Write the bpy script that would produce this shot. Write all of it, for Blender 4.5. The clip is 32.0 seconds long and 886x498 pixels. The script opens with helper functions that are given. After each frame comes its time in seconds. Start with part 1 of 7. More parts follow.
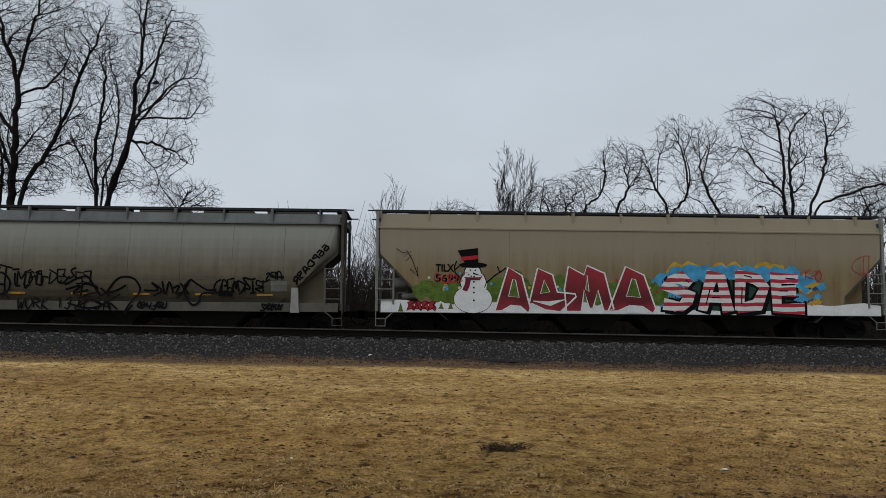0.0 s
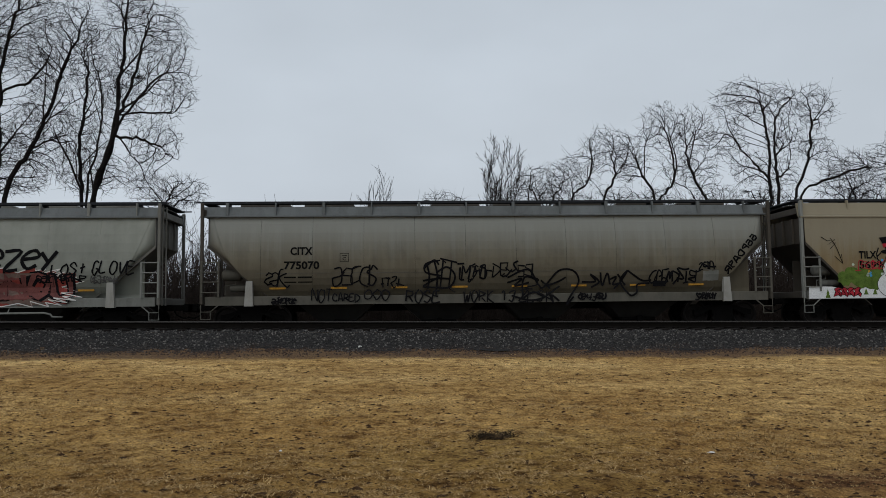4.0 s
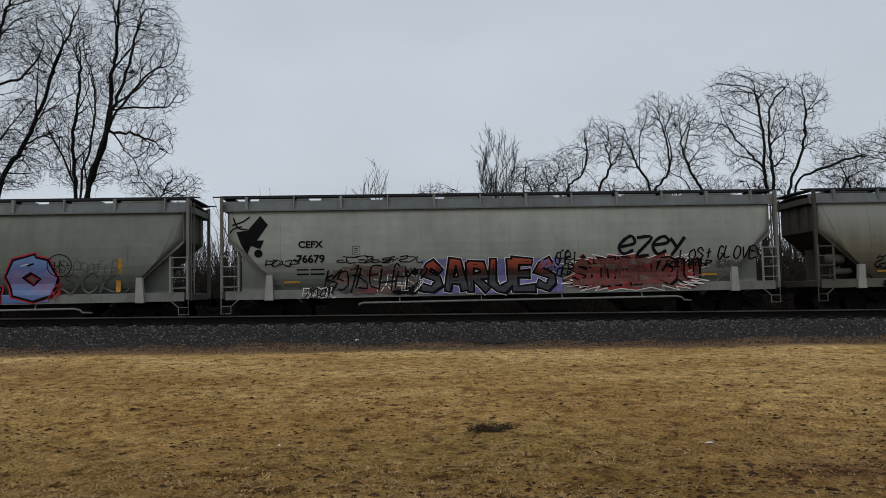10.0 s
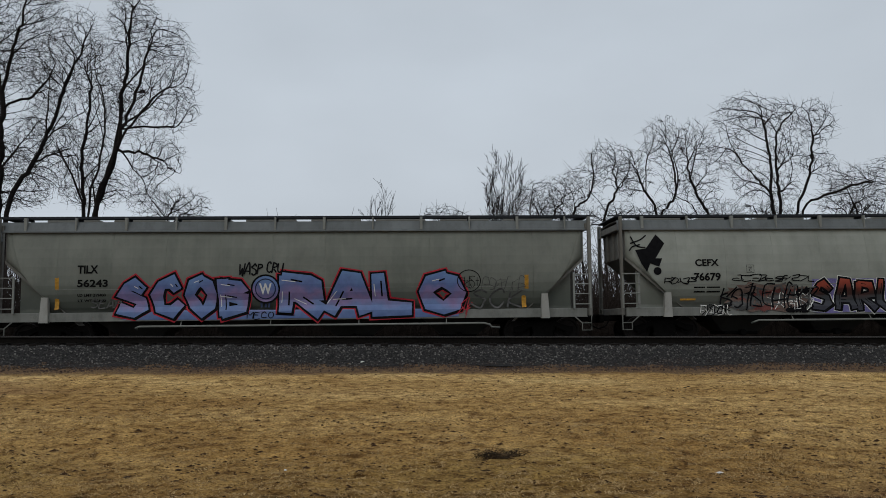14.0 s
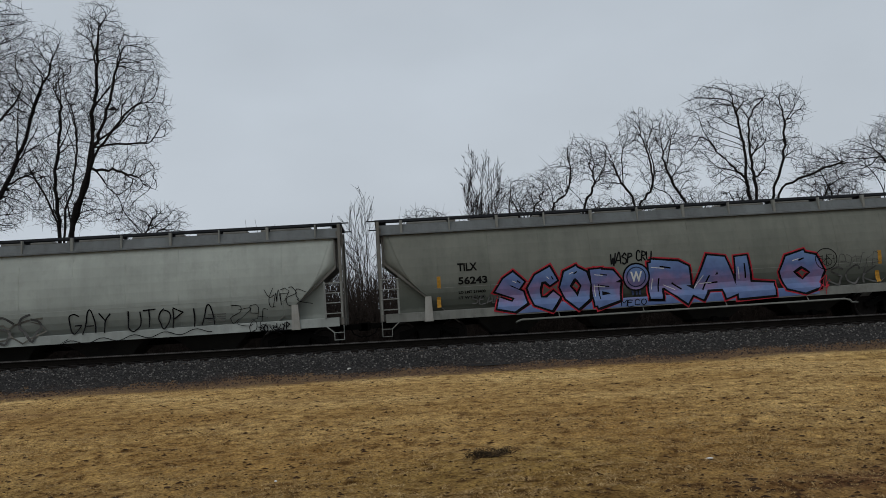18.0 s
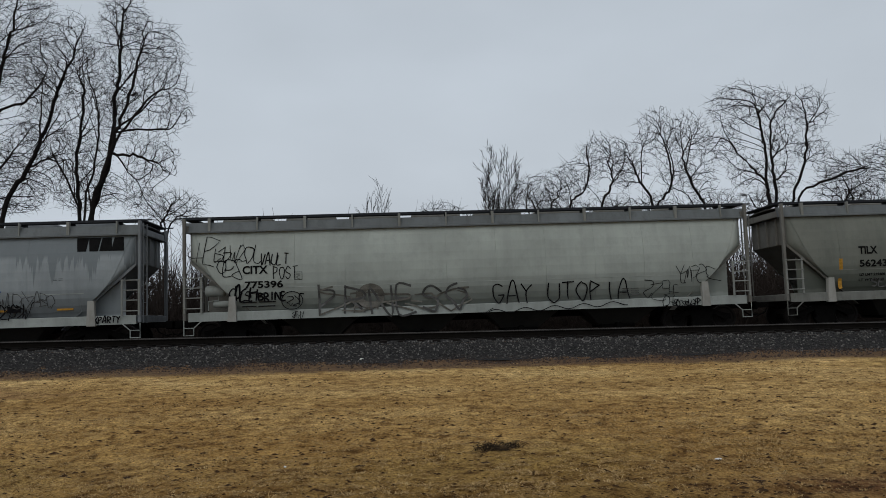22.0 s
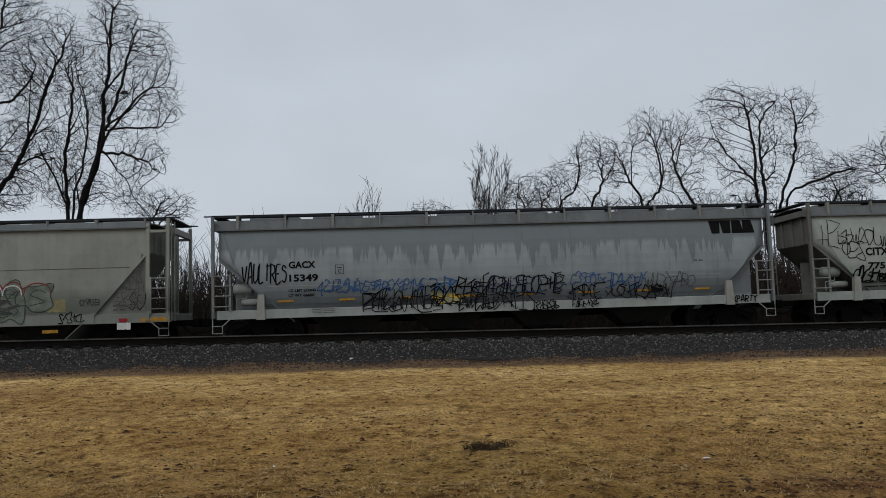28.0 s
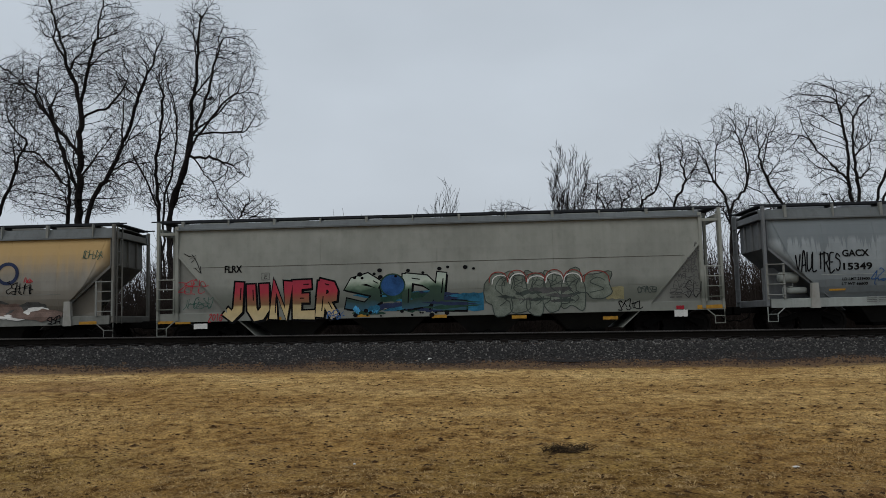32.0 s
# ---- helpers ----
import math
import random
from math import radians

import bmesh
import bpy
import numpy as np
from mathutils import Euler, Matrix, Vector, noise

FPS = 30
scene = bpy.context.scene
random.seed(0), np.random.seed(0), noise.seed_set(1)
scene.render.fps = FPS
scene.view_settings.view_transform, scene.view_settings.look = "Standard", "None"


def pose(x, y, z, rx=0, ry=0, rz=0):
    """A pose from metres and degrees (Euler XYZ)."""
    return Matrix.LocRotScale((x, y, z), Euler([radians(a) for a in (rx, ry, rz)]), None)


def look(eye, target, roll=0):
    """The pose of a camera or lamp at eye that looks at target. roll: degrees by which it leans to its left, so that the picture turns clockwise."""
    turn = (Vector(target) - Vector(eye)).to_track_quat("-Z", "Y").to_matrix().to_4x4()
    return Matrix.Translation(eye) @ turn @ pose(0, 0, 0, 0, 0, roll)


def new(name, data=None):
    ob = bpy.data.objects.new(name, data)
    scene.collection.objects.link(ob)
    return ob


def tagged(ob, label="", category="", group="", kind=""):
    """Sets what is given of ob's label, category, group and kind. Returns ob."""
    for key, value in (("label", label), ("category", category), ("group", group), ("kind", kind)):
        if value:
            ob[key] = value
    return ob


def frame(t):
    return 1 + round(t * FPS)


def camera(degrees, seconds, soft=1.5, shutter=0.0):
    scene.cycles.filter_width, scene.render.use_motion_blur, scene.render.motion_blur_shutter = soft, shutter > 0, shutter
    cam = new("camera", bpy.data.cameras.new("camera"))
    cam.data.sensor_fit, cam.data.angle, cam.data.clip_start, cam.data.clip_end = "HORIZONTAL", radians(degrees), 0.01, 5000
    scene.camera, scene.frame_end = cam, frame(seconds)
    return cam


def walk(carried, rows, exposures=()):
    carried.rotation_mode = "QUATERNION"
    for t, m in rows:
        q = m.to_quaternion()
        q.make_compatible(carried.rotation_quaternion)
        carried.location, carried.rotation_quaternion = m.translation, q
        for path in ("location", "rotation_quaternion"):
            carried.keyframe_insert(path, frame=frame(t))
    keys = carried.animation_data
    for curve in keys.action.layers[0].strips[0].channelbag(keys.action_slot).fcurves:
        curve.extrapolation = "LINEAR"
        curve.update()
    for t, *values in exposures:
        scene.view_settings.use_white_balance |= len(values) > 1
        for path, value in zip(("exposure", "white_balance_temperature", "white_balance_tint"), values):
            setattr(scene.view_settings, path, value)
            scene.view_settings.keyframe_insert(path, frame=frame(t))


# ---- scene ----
cam = camera(57.6, 32.0, soft=0.8)

# seconds, eye x y z, yaw, pitch, roll: a hand-held camera on one spot
PATH = [
    (0, -0.023, -0.008, 1.590, -2.25, 5.00, 0.45),
    (0.5, -0.017, -0.003, 1.592, -2.25, 4.79, 0.43),
    (1, -0.010, -0.001, 1.588, -2.32, 4.68, 0.32),
    (1.5, -0.006, -0.009, 1.589, -2.46, 4.61, 0.23),
    (2, 0.002, -0.011, 1.588, -2.58, 4.62, -0.07),
    (2.5, -0.002, -0.010, 1.589, -2.67, 4.58, -0.15),
    (3, 0.007, -0.008, 1.587, -2.73, 4.49, -0.38),
    (3.5, 0.016, -0.010, 1.584, -2.92, 4.38, -0.57),
    (5.5, 0.021, -0.011, 1.581, -3.69, 4.13, -0.79),
    (6, 0.017, -0.014, 1.582, -4.85, 3.89, -0.87),
    (6.5, 0.017, -0.011, 1.583, -5.16, 3.78, -0.92),
    (7, 0.026, -0.010, 1.587, -5.18, 3.74, -1.03),
    (7.5, 0.018, -0.009, 1.587, -5.20, 3.72, -1.14),
    (8, 0.020, -0.007, 1.586, -5.21, 3.74, -1.25),
    (8.5, 0.012, -0.007, 1.584, -5.19, 3.73, -1.32),
    (9, 0.015, -0.008, 1.585, -4.09, 3.76, -1.32),
    (9.5, 0.011, -0.003, 1.590, -3.44, 3.78, -1.21),
    (10, 0.008, 0.002, 1.591, -3.32, 3.78, -1.22),
    (10.5, 0.008, 0.010, 1.585, -3.27, 3.81, -1.41),
    (11, 0.012, 0.005, 1.585, -3.18, 3.77, -1.48),
    (11.5, 0.012, 0.006, 1.588, -3.06, 3.74, -1.42),
    (12, 0.013, 0.004, 1.585, -3.17, 3.81, -1.26),
    (12.5, 0.014, 0.006, 1.588, -3.32, 3.84, -0.88),
    (13, -0.038, -0.007, 1.617, -3.56, 4.83, -0.69),
    (13.5, -0.057, 0.006, 1.637, -3.27, 5.07, -0.04),
    (14, -0.036, 0.015, 1.636, -2.97, 5.27, -0.60),
    (14.5, -0.017, -0.001, 1.636, -2.95, 5.40, -2.33),
    (16.5, 0.003, -0.002, 1.626, -4.32, 5.42, -3.28),
    (17, 0.002, -0.001, 1.633, -4.37, 5.42, -3.44),
    (17.5, -0.008, 0.010, 1.632, -4.36, 5.39, -3.54),
    (18, -0.014, 0.038, 1.622, -4.28, 5.38, -3.72),
    (18.5, -0.019, 0.029, 1.623, -2.18, 5.50, -4.14),
    (19, -0.009, 0.028, 1.618, -1.23, 5.57, -4.13),
    (19.5, 0.002, 0.001, 1.616, -1.31, 5.50, -3.47),
    (20, 0.007, -0.017, 1.620, -2.77, 5.46, -2.72),
    (20.5, 0.003, -0.015, 1.609, -4.12, 5.32, -2.44),
    (21, 0.009, -0.007, 1.607, -4.13, 5.28, -2.06),
    (21.5, 0.005, 0.005, 1.601, -4.10, 5.04, -1.85),
    (22, -0.000, 0.009, 1.602, -3.12, 5.02, -1.94),
    (22.5, -0.004, 0.010, 1.601, -0.30, 5.15, -2.06),
    (23, -0.003, 0.001, 1.601, 0.59, 5.18, -2.17),
    (23.5, -0.000, -0.006, 1.598, 0.82, 5.21, -2.11),
    (24, -0.002, -0.011, 1.595, 0.71, 5.14, -1.77),
    (24.5, -0.002, -0.011, 1.595, 0.51, 5.08, -1.58),
    (25, 0.015, -0.010, 1.597, 0.28, 5.08, -1.42),
    (25.5, 0.013, -0.014, 1.603, -1.78, 5.08, -1.65),
    (27.5, 0.019, -0.005, 1.597, -3.80, 4.96, -2.00),
    (28, 0.007, 0.003, 1.599, -3.80, 4.97, -1.88),
    (28.5, -0.011, 0.015, 1.599, -2.06, 5.10, -1.86),
    (29, -0.021, 0.020, 1.598, 1.37, 5.18, -1.59),
    (29.5, -0.018, 0.017, 1.598, 1.44, 5.25, -1.64),
    (30, -0.005, 0.008, 1.599, 1.47, 5.21, -1.78),
    (30.5, -0.002, -0.001, 1.597, 1.36, 5.18, -1.94),
    (31, -0.003, 0.000, 1.596, 1.74, 5.20, -2.03),
    (31.5, -0.008, 0.000, 1.600, 1.89, 5.19, -1.71),
    (32, -0.002, 0.001, 1.600, 1.73, 5.19, -1.39),
]

def aim(x, y, z, yaw, pitch, roll):
    a, b = radians(yaw), radians(pitch)
    way = Vector((-math.sin(a) * math.cos(b), math.cos(a) * math.cos(b), math.sin(b)))
    return look((x, y, z), Vector((x, y, z)) + way, roll)


EXPOSURE = [(0.0, 0.0), (12.5, 0.0), (16.0, -0.1), (20.0, -0.1), (24.0, -0.04), (32.0, -0.05)]
walk(cam, [(t, aim(*rest)) for t, *rest in PATH], exposures=EXPOSURE)

# seconds and metres that the train has gone
RUN = [
    (0, 0.00), (0.5, 1.96), (1, 3.91), (1.5, 5.86), (2, 7.82),
    (2.5, 9.78), (3, 11.72), (3.5, 13.64), (4, 15.54), (4.5, 17.41),
    (5, 19.28), (5.5, 21.15), (6, 23.03), (6.5, 24.89), (7, 26.71),
    (7.5, 28.49), (8, 30.26), (8.5, 32.05), (9, 33.83), (9.5, 35.59),
    (10, 37.34), (10.5, 39.08), (11, 40.81), (11.5, 42.53), (12, 44.22),
    (12.5, 45.90), (13, 47.60), (13.5, 49.30), (14, 51.01), (14.5, 52.72),
    (15, 54.42), (15.5, 56.13), (16, 57.83), (16.5, 59.51), (17, 61.19),
    (17.5, 62.86), (18, 64.54), (18.5, 66.22), (19, 67.91), (19.5, 69.61),
    (20, 71.32), (20.5, 73.06), (21, 74.82), (21.5, 76.60), (22, 78.39),
    (22.5, 80.19), (23, 82.01), (23.5, 83.83), (24, 85.67), (24.5, 87.52),
    (25, 89.37), (25.5, 91.23), (26, 93.11), (26.5, 95.00), (27, 96.93),
    (27.5, 98.88), (28, 100.86), (28.5, 102.85), (29, 104.85), (29.5, 106.85),
    (30, 108.88), (30.5, 110.92), (31, 112.98), (31.5, 115.05), (32, 117.12),
]

# ---- light: an overcast winter sky ----
world = bpy.data.worlds.new("overcast_sky")
scene.world = world
world.use_nodes = True


def sky():
    nt = world.node_tree
    n, l = nt.nodes, nt.links
    n.clear()
    out = n.new("ShaderNodeOutputWorld")
    bg = n.new("ShaderNodeBackground")
    nishita = n.new("ShaderNodeTexSky")
    nishita.sky_type, nishita.sun_disc = "NISHITA", False
    nishita.sun_elevation, nishita.sun_rotation = radians(40), radians(215)
    nishita.dust_density, nishita.air_density = 6.0, 2.0
    co = n.new("ShaderNodeTexCoord")
    sep = n.new("ShaderNodeSeparateXYZ")
    l.new(co.outputs["Generated"], sep.inputs[0])
    ramp = n.new("ShaderNodeValToRGB")
    ramp.color_ramp.elements[0].position, ramp.color_ramp.elements[0].color = 0.0, (0.545, 0.605, 0.675, 1)
    ramp.color_ramp.elements[1].position, ramp.color_ramp.elements[1].color = 1.0, (0.62, 0.65, 0.69, 1)
    for p, c in ((0.16, (0.585, 0.65, 0.725)), (0.36, (0.55, 0.615, 0.69)), (0.55, (0.56, 0.60, 0.655))):
        e = ramp.color_ramp.elements.new(p)
        e.color = (*c, 1)
    l.new(sep.outputs["Z"], ramp.inputs[0])
    # soft cloud cover
    mp = n.new("ShaderNodeMapping")
    mp.inputs["Scale"].default_value = (1.6, 1.6, 3.4)
    l.new(co.outputs["Generated"], mp.inputs[0])
    cloud = n.new("ShaderNodeTexNoise")
    cloud.inputs["Scale"].default_value, cloud.inputs["Detail"].default_value = 1.7, 5.0
    cloud.inputs["Roughness"].default_value = 0.45
    l.new(mp.outputs[0], cloud.inputs[0])
    lift = n.new("ShaderNodeMapRange")
    lift.inputs[1].default_value, lift.inputs[2].default_value = 0.3, 0.7
    lift.inputs[3].default_value, lift.inputs[4].default_value = 0.92, 1.08
    l.new(cloud.outputs[0], lift.inputs[0])
    mul = n.new("ShaderNodeVectorMath")
    mul.operation = "SCALE"
    l.new(ramp.outputs[0], mul.inputs[0])
    l.new(lift.outputs[0], mul.inputs["Scale"])
    grey = n.new("ShaderNodeHueSaturation")
    grey.inputs["Saturation"].default_value = 0.25
    grey.inputs["Value"].default_value = 0.09
    l.new(nishita.outputs[0], grey.inputs["Color"])
    mix = n.new("ShaderNodeMixRGB")
    mix.inputs[0].default_value = 0.12
    l.new(mul.outputs[0], mix.inputs[1])
    l.new(grey.outputs[0], mix.inputs[2])
    l.new(mix.outputs[0], bg.inputs[0])
    bg.inputs[1].default_value = 1.0
    l.new(bg.outputs[0], out.inputs[0])


sky()
sun = new("sun", bpy.data.lights.new("sun", "SUN"))
sun.data.energy, sun.data.angle, sun.data.color = 0.5, radians(40), (1.0, 0.98, 0.95)
sun.matrix_basis = look((0, 0, 60), (16, 23, 60 - 24))

# ---- materials ----


def shader(name, color=(0.5, 0.5, 0.5), rough=0.7, metal=0.0):
    m = bpy.data.materials.new(name)
    m.use_nodes = True
    b = m.node_tree.nodes["Principled BSDF"]
    b.inputs["Base Color"].default_value = (*color, 1)
    b.inputs["Roughness"].default_value, b.inputs["Metallic"].default_value = rough, metal
    b.inputs["Specular IOR Level"].default_value = 0.35
    return m, m.node_tree.nodes, m.node_tree.links, b


def noise_node(n, l, scale, stretch=(1, 1, 1), detail=4.0, coord="Object", rough=0.55, shift=0.0, own=False):
    co = n.new("ShaderNodeTexCoord")
    mp = n.new("ShaderNodeMapping")
    mp.inputs["Scale"].default_value = stretch
    mp.inputs["Location"].default_value = (shift, shift * 0.7, shift * 1.3)
    if own:
        oi = n.new("ShaderNodeObjectInfo")
        sc = n.new("ShaderNodeMath")
        sc.operation = "MULTIPLY"
        sc.inputs[1].default_value = 37.0
        l.new(oi.outputs["Random"], sc.inputs[0])
        l.new(sc.outputs[0], mp.inputs["Location"])
    t = n.new("ShaderNodeTexNoise")
    t.inputs["Scale"].default_value, t.inputs["Detail"].default_value, t.inputs["Roughness"].default_value = scale, detail, rough
    l.new(co.outputs[coord], mp.inputs[0])
    l.new(mp.outputs[0], t.inputs[0])
    return t.outputs[0]


def ramp_node(n, l, fac, *stops):
    r = n.new("ShaderNodeValToRGB")
    e = r.color_ramp.elements
    for k, (p, c) in enumerate(stops):
        if k > 1:
            e.new(p)
    for k, (p, c) in enumerate(stops):
        e[k].position = p
        e[k].color = (*c, 1) if len(c) == 3 else c
    l.new(fac, r.inputs[0])
    return r.outputs[0]


def mix_node(n, l, fac, a, b, mode="MIX"):
    x = n.new("ShaderNodeMixRGB")
    x.blend_type = mode
    for k, v in enumerate((fac, a, b)):
        if isinstance(v, (int, float)):
            x.inputs[k].default_value = v
        elif isinstance(v, tuple):
            x.inputs[k].default_value = (*v, 1)
        else:
            l.new(v, x.inputs[k])
    return x.outputs[0]


def bump_node(n, l, b, height, strength, distance):
    u = n.new("ShaderNodeBump")
    u.inputs["Strength"].default_value, u.inputs["Distance"].default_value = strength, distance
    l.new(height, u.inputs["Height"])
    l.new(u.outputs[0], b.inputs["Normal"])


def plain(name, color, rough=0.75, metal=0.0, vary=0.25, scale=6.0, gloss=0.12):
    """A worn plain surface: colour patches at two scales and a little relief."""
    m, n, l, b = shader(name, color, rough, metal)
    b.inputs["Specular IOR Level"].default_value = gloss
    big = noise_node(n, l, scale, detail=5)
    lo, hi = tuple(c * (1 - vary) for c in color), tuple(min(1, c * (1 + vary)) for c in color)
    c = ramp_node(n, l, big, (0.3, lo), (0.7, hi))
    fine = noise_node(n, l, scale * 9, detail=3)
    c = mix_node(n, l, 0.18, c, ramp_node(n, l, fine, (0.35, (0, 0, 0)), (0.65, hi)), "MIX")
    l.new(c, b.inputs["Base Color"])
    bump_node(n, l, b, fine, 0.25, 0.01)
    return m


def grass_material():
    m, n, l, b = shader("dormant_lawn", rough=0.95)
    b.inputs["Specular IOR Level"].default_value = 0.1
    broad = noise_node(n, l, 0.3, (0.8, 1, 1), detail=5)
    mid = noise_node(n, l, 3.8, (1, 0.9, 1), detail=8, rough=0.68)
    tuft = noise_node(n, l, 26.0, (1, 0.9, 1), detail=8, rough=0.8)
    base = ramp_node(n, l, broad, (0.36, (0.38, 0.225, 0.072)), (0.5, (0.50, 0.318, 0.112)), (0.62, (0.60, 0.405, 0.16)))
    olive = ramp_node(n, l, noise_node(n, l, 0.13, detail=2, shift=5.0), (0.58, (0, 0, 0)), (0.75, (0.6, 0.6, 0.6)))
    base = mix_node(n, l, olive, base, (0.29, 0.20, 0.05))
    worn = ramp_node(n, l, noise_node(n, l, 0.3, (0.4, 1, 1), detail=5, shift=11.0), (0.60, (0, 0, 0)), (0.72, (0.55, 0.55, 0.55)))
    base = mix_node(n, l, worn, base, (0.22, 0.115, 0.055))
    co = n.new("ShaderNodeTexCoord")
    rub = n.new("ShaderNodeMapping")
    rub.inputs["Location"].default_value, rub.inputs["Scale"].default_value = (-1.6, -5.6, 0), (0.36, 0.8, 0.0)
    l.new(co.outputs["Object"], rub.inputs[0])
    far = n.new("ShaderNodeVectorMath")
    far.operation = "LENGTH"
    l.new(rub.outputs[0], far.inputs[0])
    edge = n.new("ShaderNodeMath")
    edge.operation = "MULTIPLY_ADD"
    edge.inputs[1].default_value = 0.7
    l.new(mid, edge.inputs[0])
    l.new(far.outputs["Value"], edge.inputs[2])
    base = mix_node(n, l, ramp_node(n, l, edge.outputs[0], (0.55, (0.8, 0.8, 0.8)), (1.0, (0, 0, 0))), base, (0.19, 0.085, 0.04))
    # shade in hollows and light on tufts painted in, following the bump's noise
    hollow_shade = ramp_node(n, l, mid, (0.36, (0.22, 0.15, 0.09)), (0.44, (0.72, 0.65, 0.57)), (0.52, (1.04, 1.04, 1.03)), (0.61, (1.35, 1.35, 1.33)))
    base = mix_node(n, l, 0.85, base, hollow_shade, "MULTIPLY")
    tuft_shade = ramp_node(n, l, tuft, (0.40, (0.10, 0.065, 0.04)), (0.47, (0.72, 0.67, 0.62)), (0.54, (1.0, 1.0, 1.0)), (0.64, (1.45, 1.42, 1.35)))
    base = mix_node(n, l, 0.8, base, tuft_shade, "MULTIPLY")
    # the lawn is darker near the lens, paler and less yellow towards the line
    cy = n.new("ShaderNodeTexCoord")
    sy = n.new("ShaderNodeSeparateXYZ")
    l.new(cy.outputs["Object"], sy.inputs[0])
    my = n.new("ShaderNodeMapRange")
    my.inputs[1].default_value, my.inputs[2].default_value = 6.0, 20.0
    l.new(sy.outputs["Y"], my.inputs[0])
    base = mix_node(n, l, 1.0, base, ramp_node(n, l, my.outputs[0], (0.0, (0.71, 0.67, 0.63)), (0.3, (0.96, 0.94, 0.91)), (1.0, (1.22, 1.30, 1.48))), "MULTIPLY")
    # the strip of bare earth where the lawn meets the stones
    co = n.new("ShaderNodeTexCoord")
    sp = n.new("ShaderNodeSeparateXYZ")
    l.new(co.outputs["Object"], sp.inputs[0])
    add = n.new("ShaderNodeMath")
    add.operation = "MULTIPLY_ADD"
    add.inputs[1].default_value = 3.4
    l.new(mid, add.inputs[0])
    l.new(sp.outputs["Y"], add.inputs[2])
    earth = n.new("ShaderNodeMapRange")
    earth.inputs[1].default_value, earth.inputs[2].default_value, earth.inputs[4].default_value = 22.35, 23.1, 0.9
    l.new(add.outputs[0], earth.inputs[0])
    base = mix_node(n, l, earth.outputs[0], base, (0.095, 0.058, 0.04))
    l.new(base, b.inputs["Base Color"])
    bump_node(n, l, b, mix_node(n, l, 0.7, mid, tuft), 1.0, 0.06)
    return m


def paint(name, color, dirt=(0.10, 0.085, 0.06), streak=0.5, grime=0.5, seed=0.0, rust=0.0, band=None, low_dirt_shade=0.0, tide=1.86, drip=1.1):
    """Weathered car paint: run-off streaks down the side, road grime and rust specks."""
    m, n, l, b = shader(name, color, 0.7)
    b.inputs["Specular IOR Level"].default_value = 0.2
    patch = noise_node(n, l, 0.7, detail=5, shift=seed)
    c = ramp_node(n, l, patch, (0.3, tuple(x * 0.82 for x in color)), (0.7, tuple(min(1, x * 1.08) for x in color)))
    run = noise_node(n, l, 1.0, (2.6, 1.0, 0.14), detail=7, rough=0.6, shift=seed + 3)
    f = ramp_node(n, l, run, (0.44, (0, 0, 0)), (0.78, (streak, streak, streak)))
    c = mix_node(n, l, f, c, dirt)
    spots = noise_node(n, l, 2.6, (1, 1, 0.7), detail=8, rough=0.7, shift=seed + 9)
    f = ramp_node(n, l, spots, (0.50, (0, 0, 0)), (0.74, (grime, grime, grime)))
    c = mix_node(n, l, f, c, tuple(x * 0.8 for x in dirt))
    if low_dirt_shade:
        # dried road spray plus painted shade of the tuck-under on the lower sheet, up to the lap of the upper sheet;
        # the sill below is rubbed cleaner
        co = n.new("ShaderNodeTexCoord")
        sp = n.new("ShaderNodeSeparateXYZ")
        l.new(co.outputs["Object"], sp.inputs[0])
        rag = noise_node(n, l, 1.1, (1.0, 1.0, 0.5), detail=7, shift=seed + 21)
        add = n.new("ShaderNodeMath")
        add.operation = "MULTIPLY_ADD"
        add.inputs[1].default_value = -0.35
        l.new(rag, add.inputs[0])
        l.new(sp.outputs["Z"], add.inputs[2])
        mr = n.new("ShaderNodeMapRange")
        mr.inputs[1].default_value, mr.inputs[2].default_value = 0.75, tide + 0.25
        l.new(add.outputs[0], mr.inputs[0])
        f = ramp_node(n, l, mr.outputs[0], (0.0, (low_dirt_shade * 0.35,) * 3), (0.27, (low_dirt_shade * 0.4,) * 3), (0.33, (low_dirt_shade,) * 3), (0.6, (low_dirt_shade * 0.8,) * 3), (0.9, (low_dirt_shade * 0.3,) * 3), (1.0, (low_dirt_shade * 0.03,) * 3))
        c = mix_node(n, l, f, c, tuple(x * 0.75 for x in dirt))
    if band:
        # a stained or paler stretch of the side, from z0 to z1, with a ragged lower edge
        z0, z1, tint, amount = band
        co = n.new("ShaderNodeTexCoord")
        sp = n.new("ShaderNodeSeparateXYZ")
        l.new(co.outputs["Object"], sp.inputs[0])
        # drips hang down from it
        rag = ramp_node(n, l, noise_node(n, l, 1.0, (4.5, 1.0, 0.10), detail=7, rough=0.65, shift=seed + 1), (0.47, (0, 0, 0)), (0.72, (1, 1, 1)))
        add = n.new("ShaderNodeMath")
        add.operation = "MULTIPLY_ADD"
        add.inputs[1].default_value = drip
        l.new(rag, add.inputs[0])
        l.new(sp.outputs["Z"], add.inputs[2])
        mr = n.new("ShaderNodeMapRange")
        mr.interpolation_type = "SMOOTHSTEP"
        mr.inputs[1].default_value, mr.inputs[2].default_value = z0 + 0.2, z1 + 0.2
        mr.inputs[4].default_value = amount
        l.new(add.outputs[0], mr.inputs[0])
        c = mix_node(n, l, mr.outputs[0], c, tint)
    if rust:
        r = noise_node(n, l, 7.0, detail=8, rough=0.75, shift=seed + 5)
        f = ramp_node(n, l, r, (0.60, (0, 0, 0)), (0.72, (rust, rust, rust)))
        c = mix_node(n, l, f, c, (0.13, 0.055, 0.025))
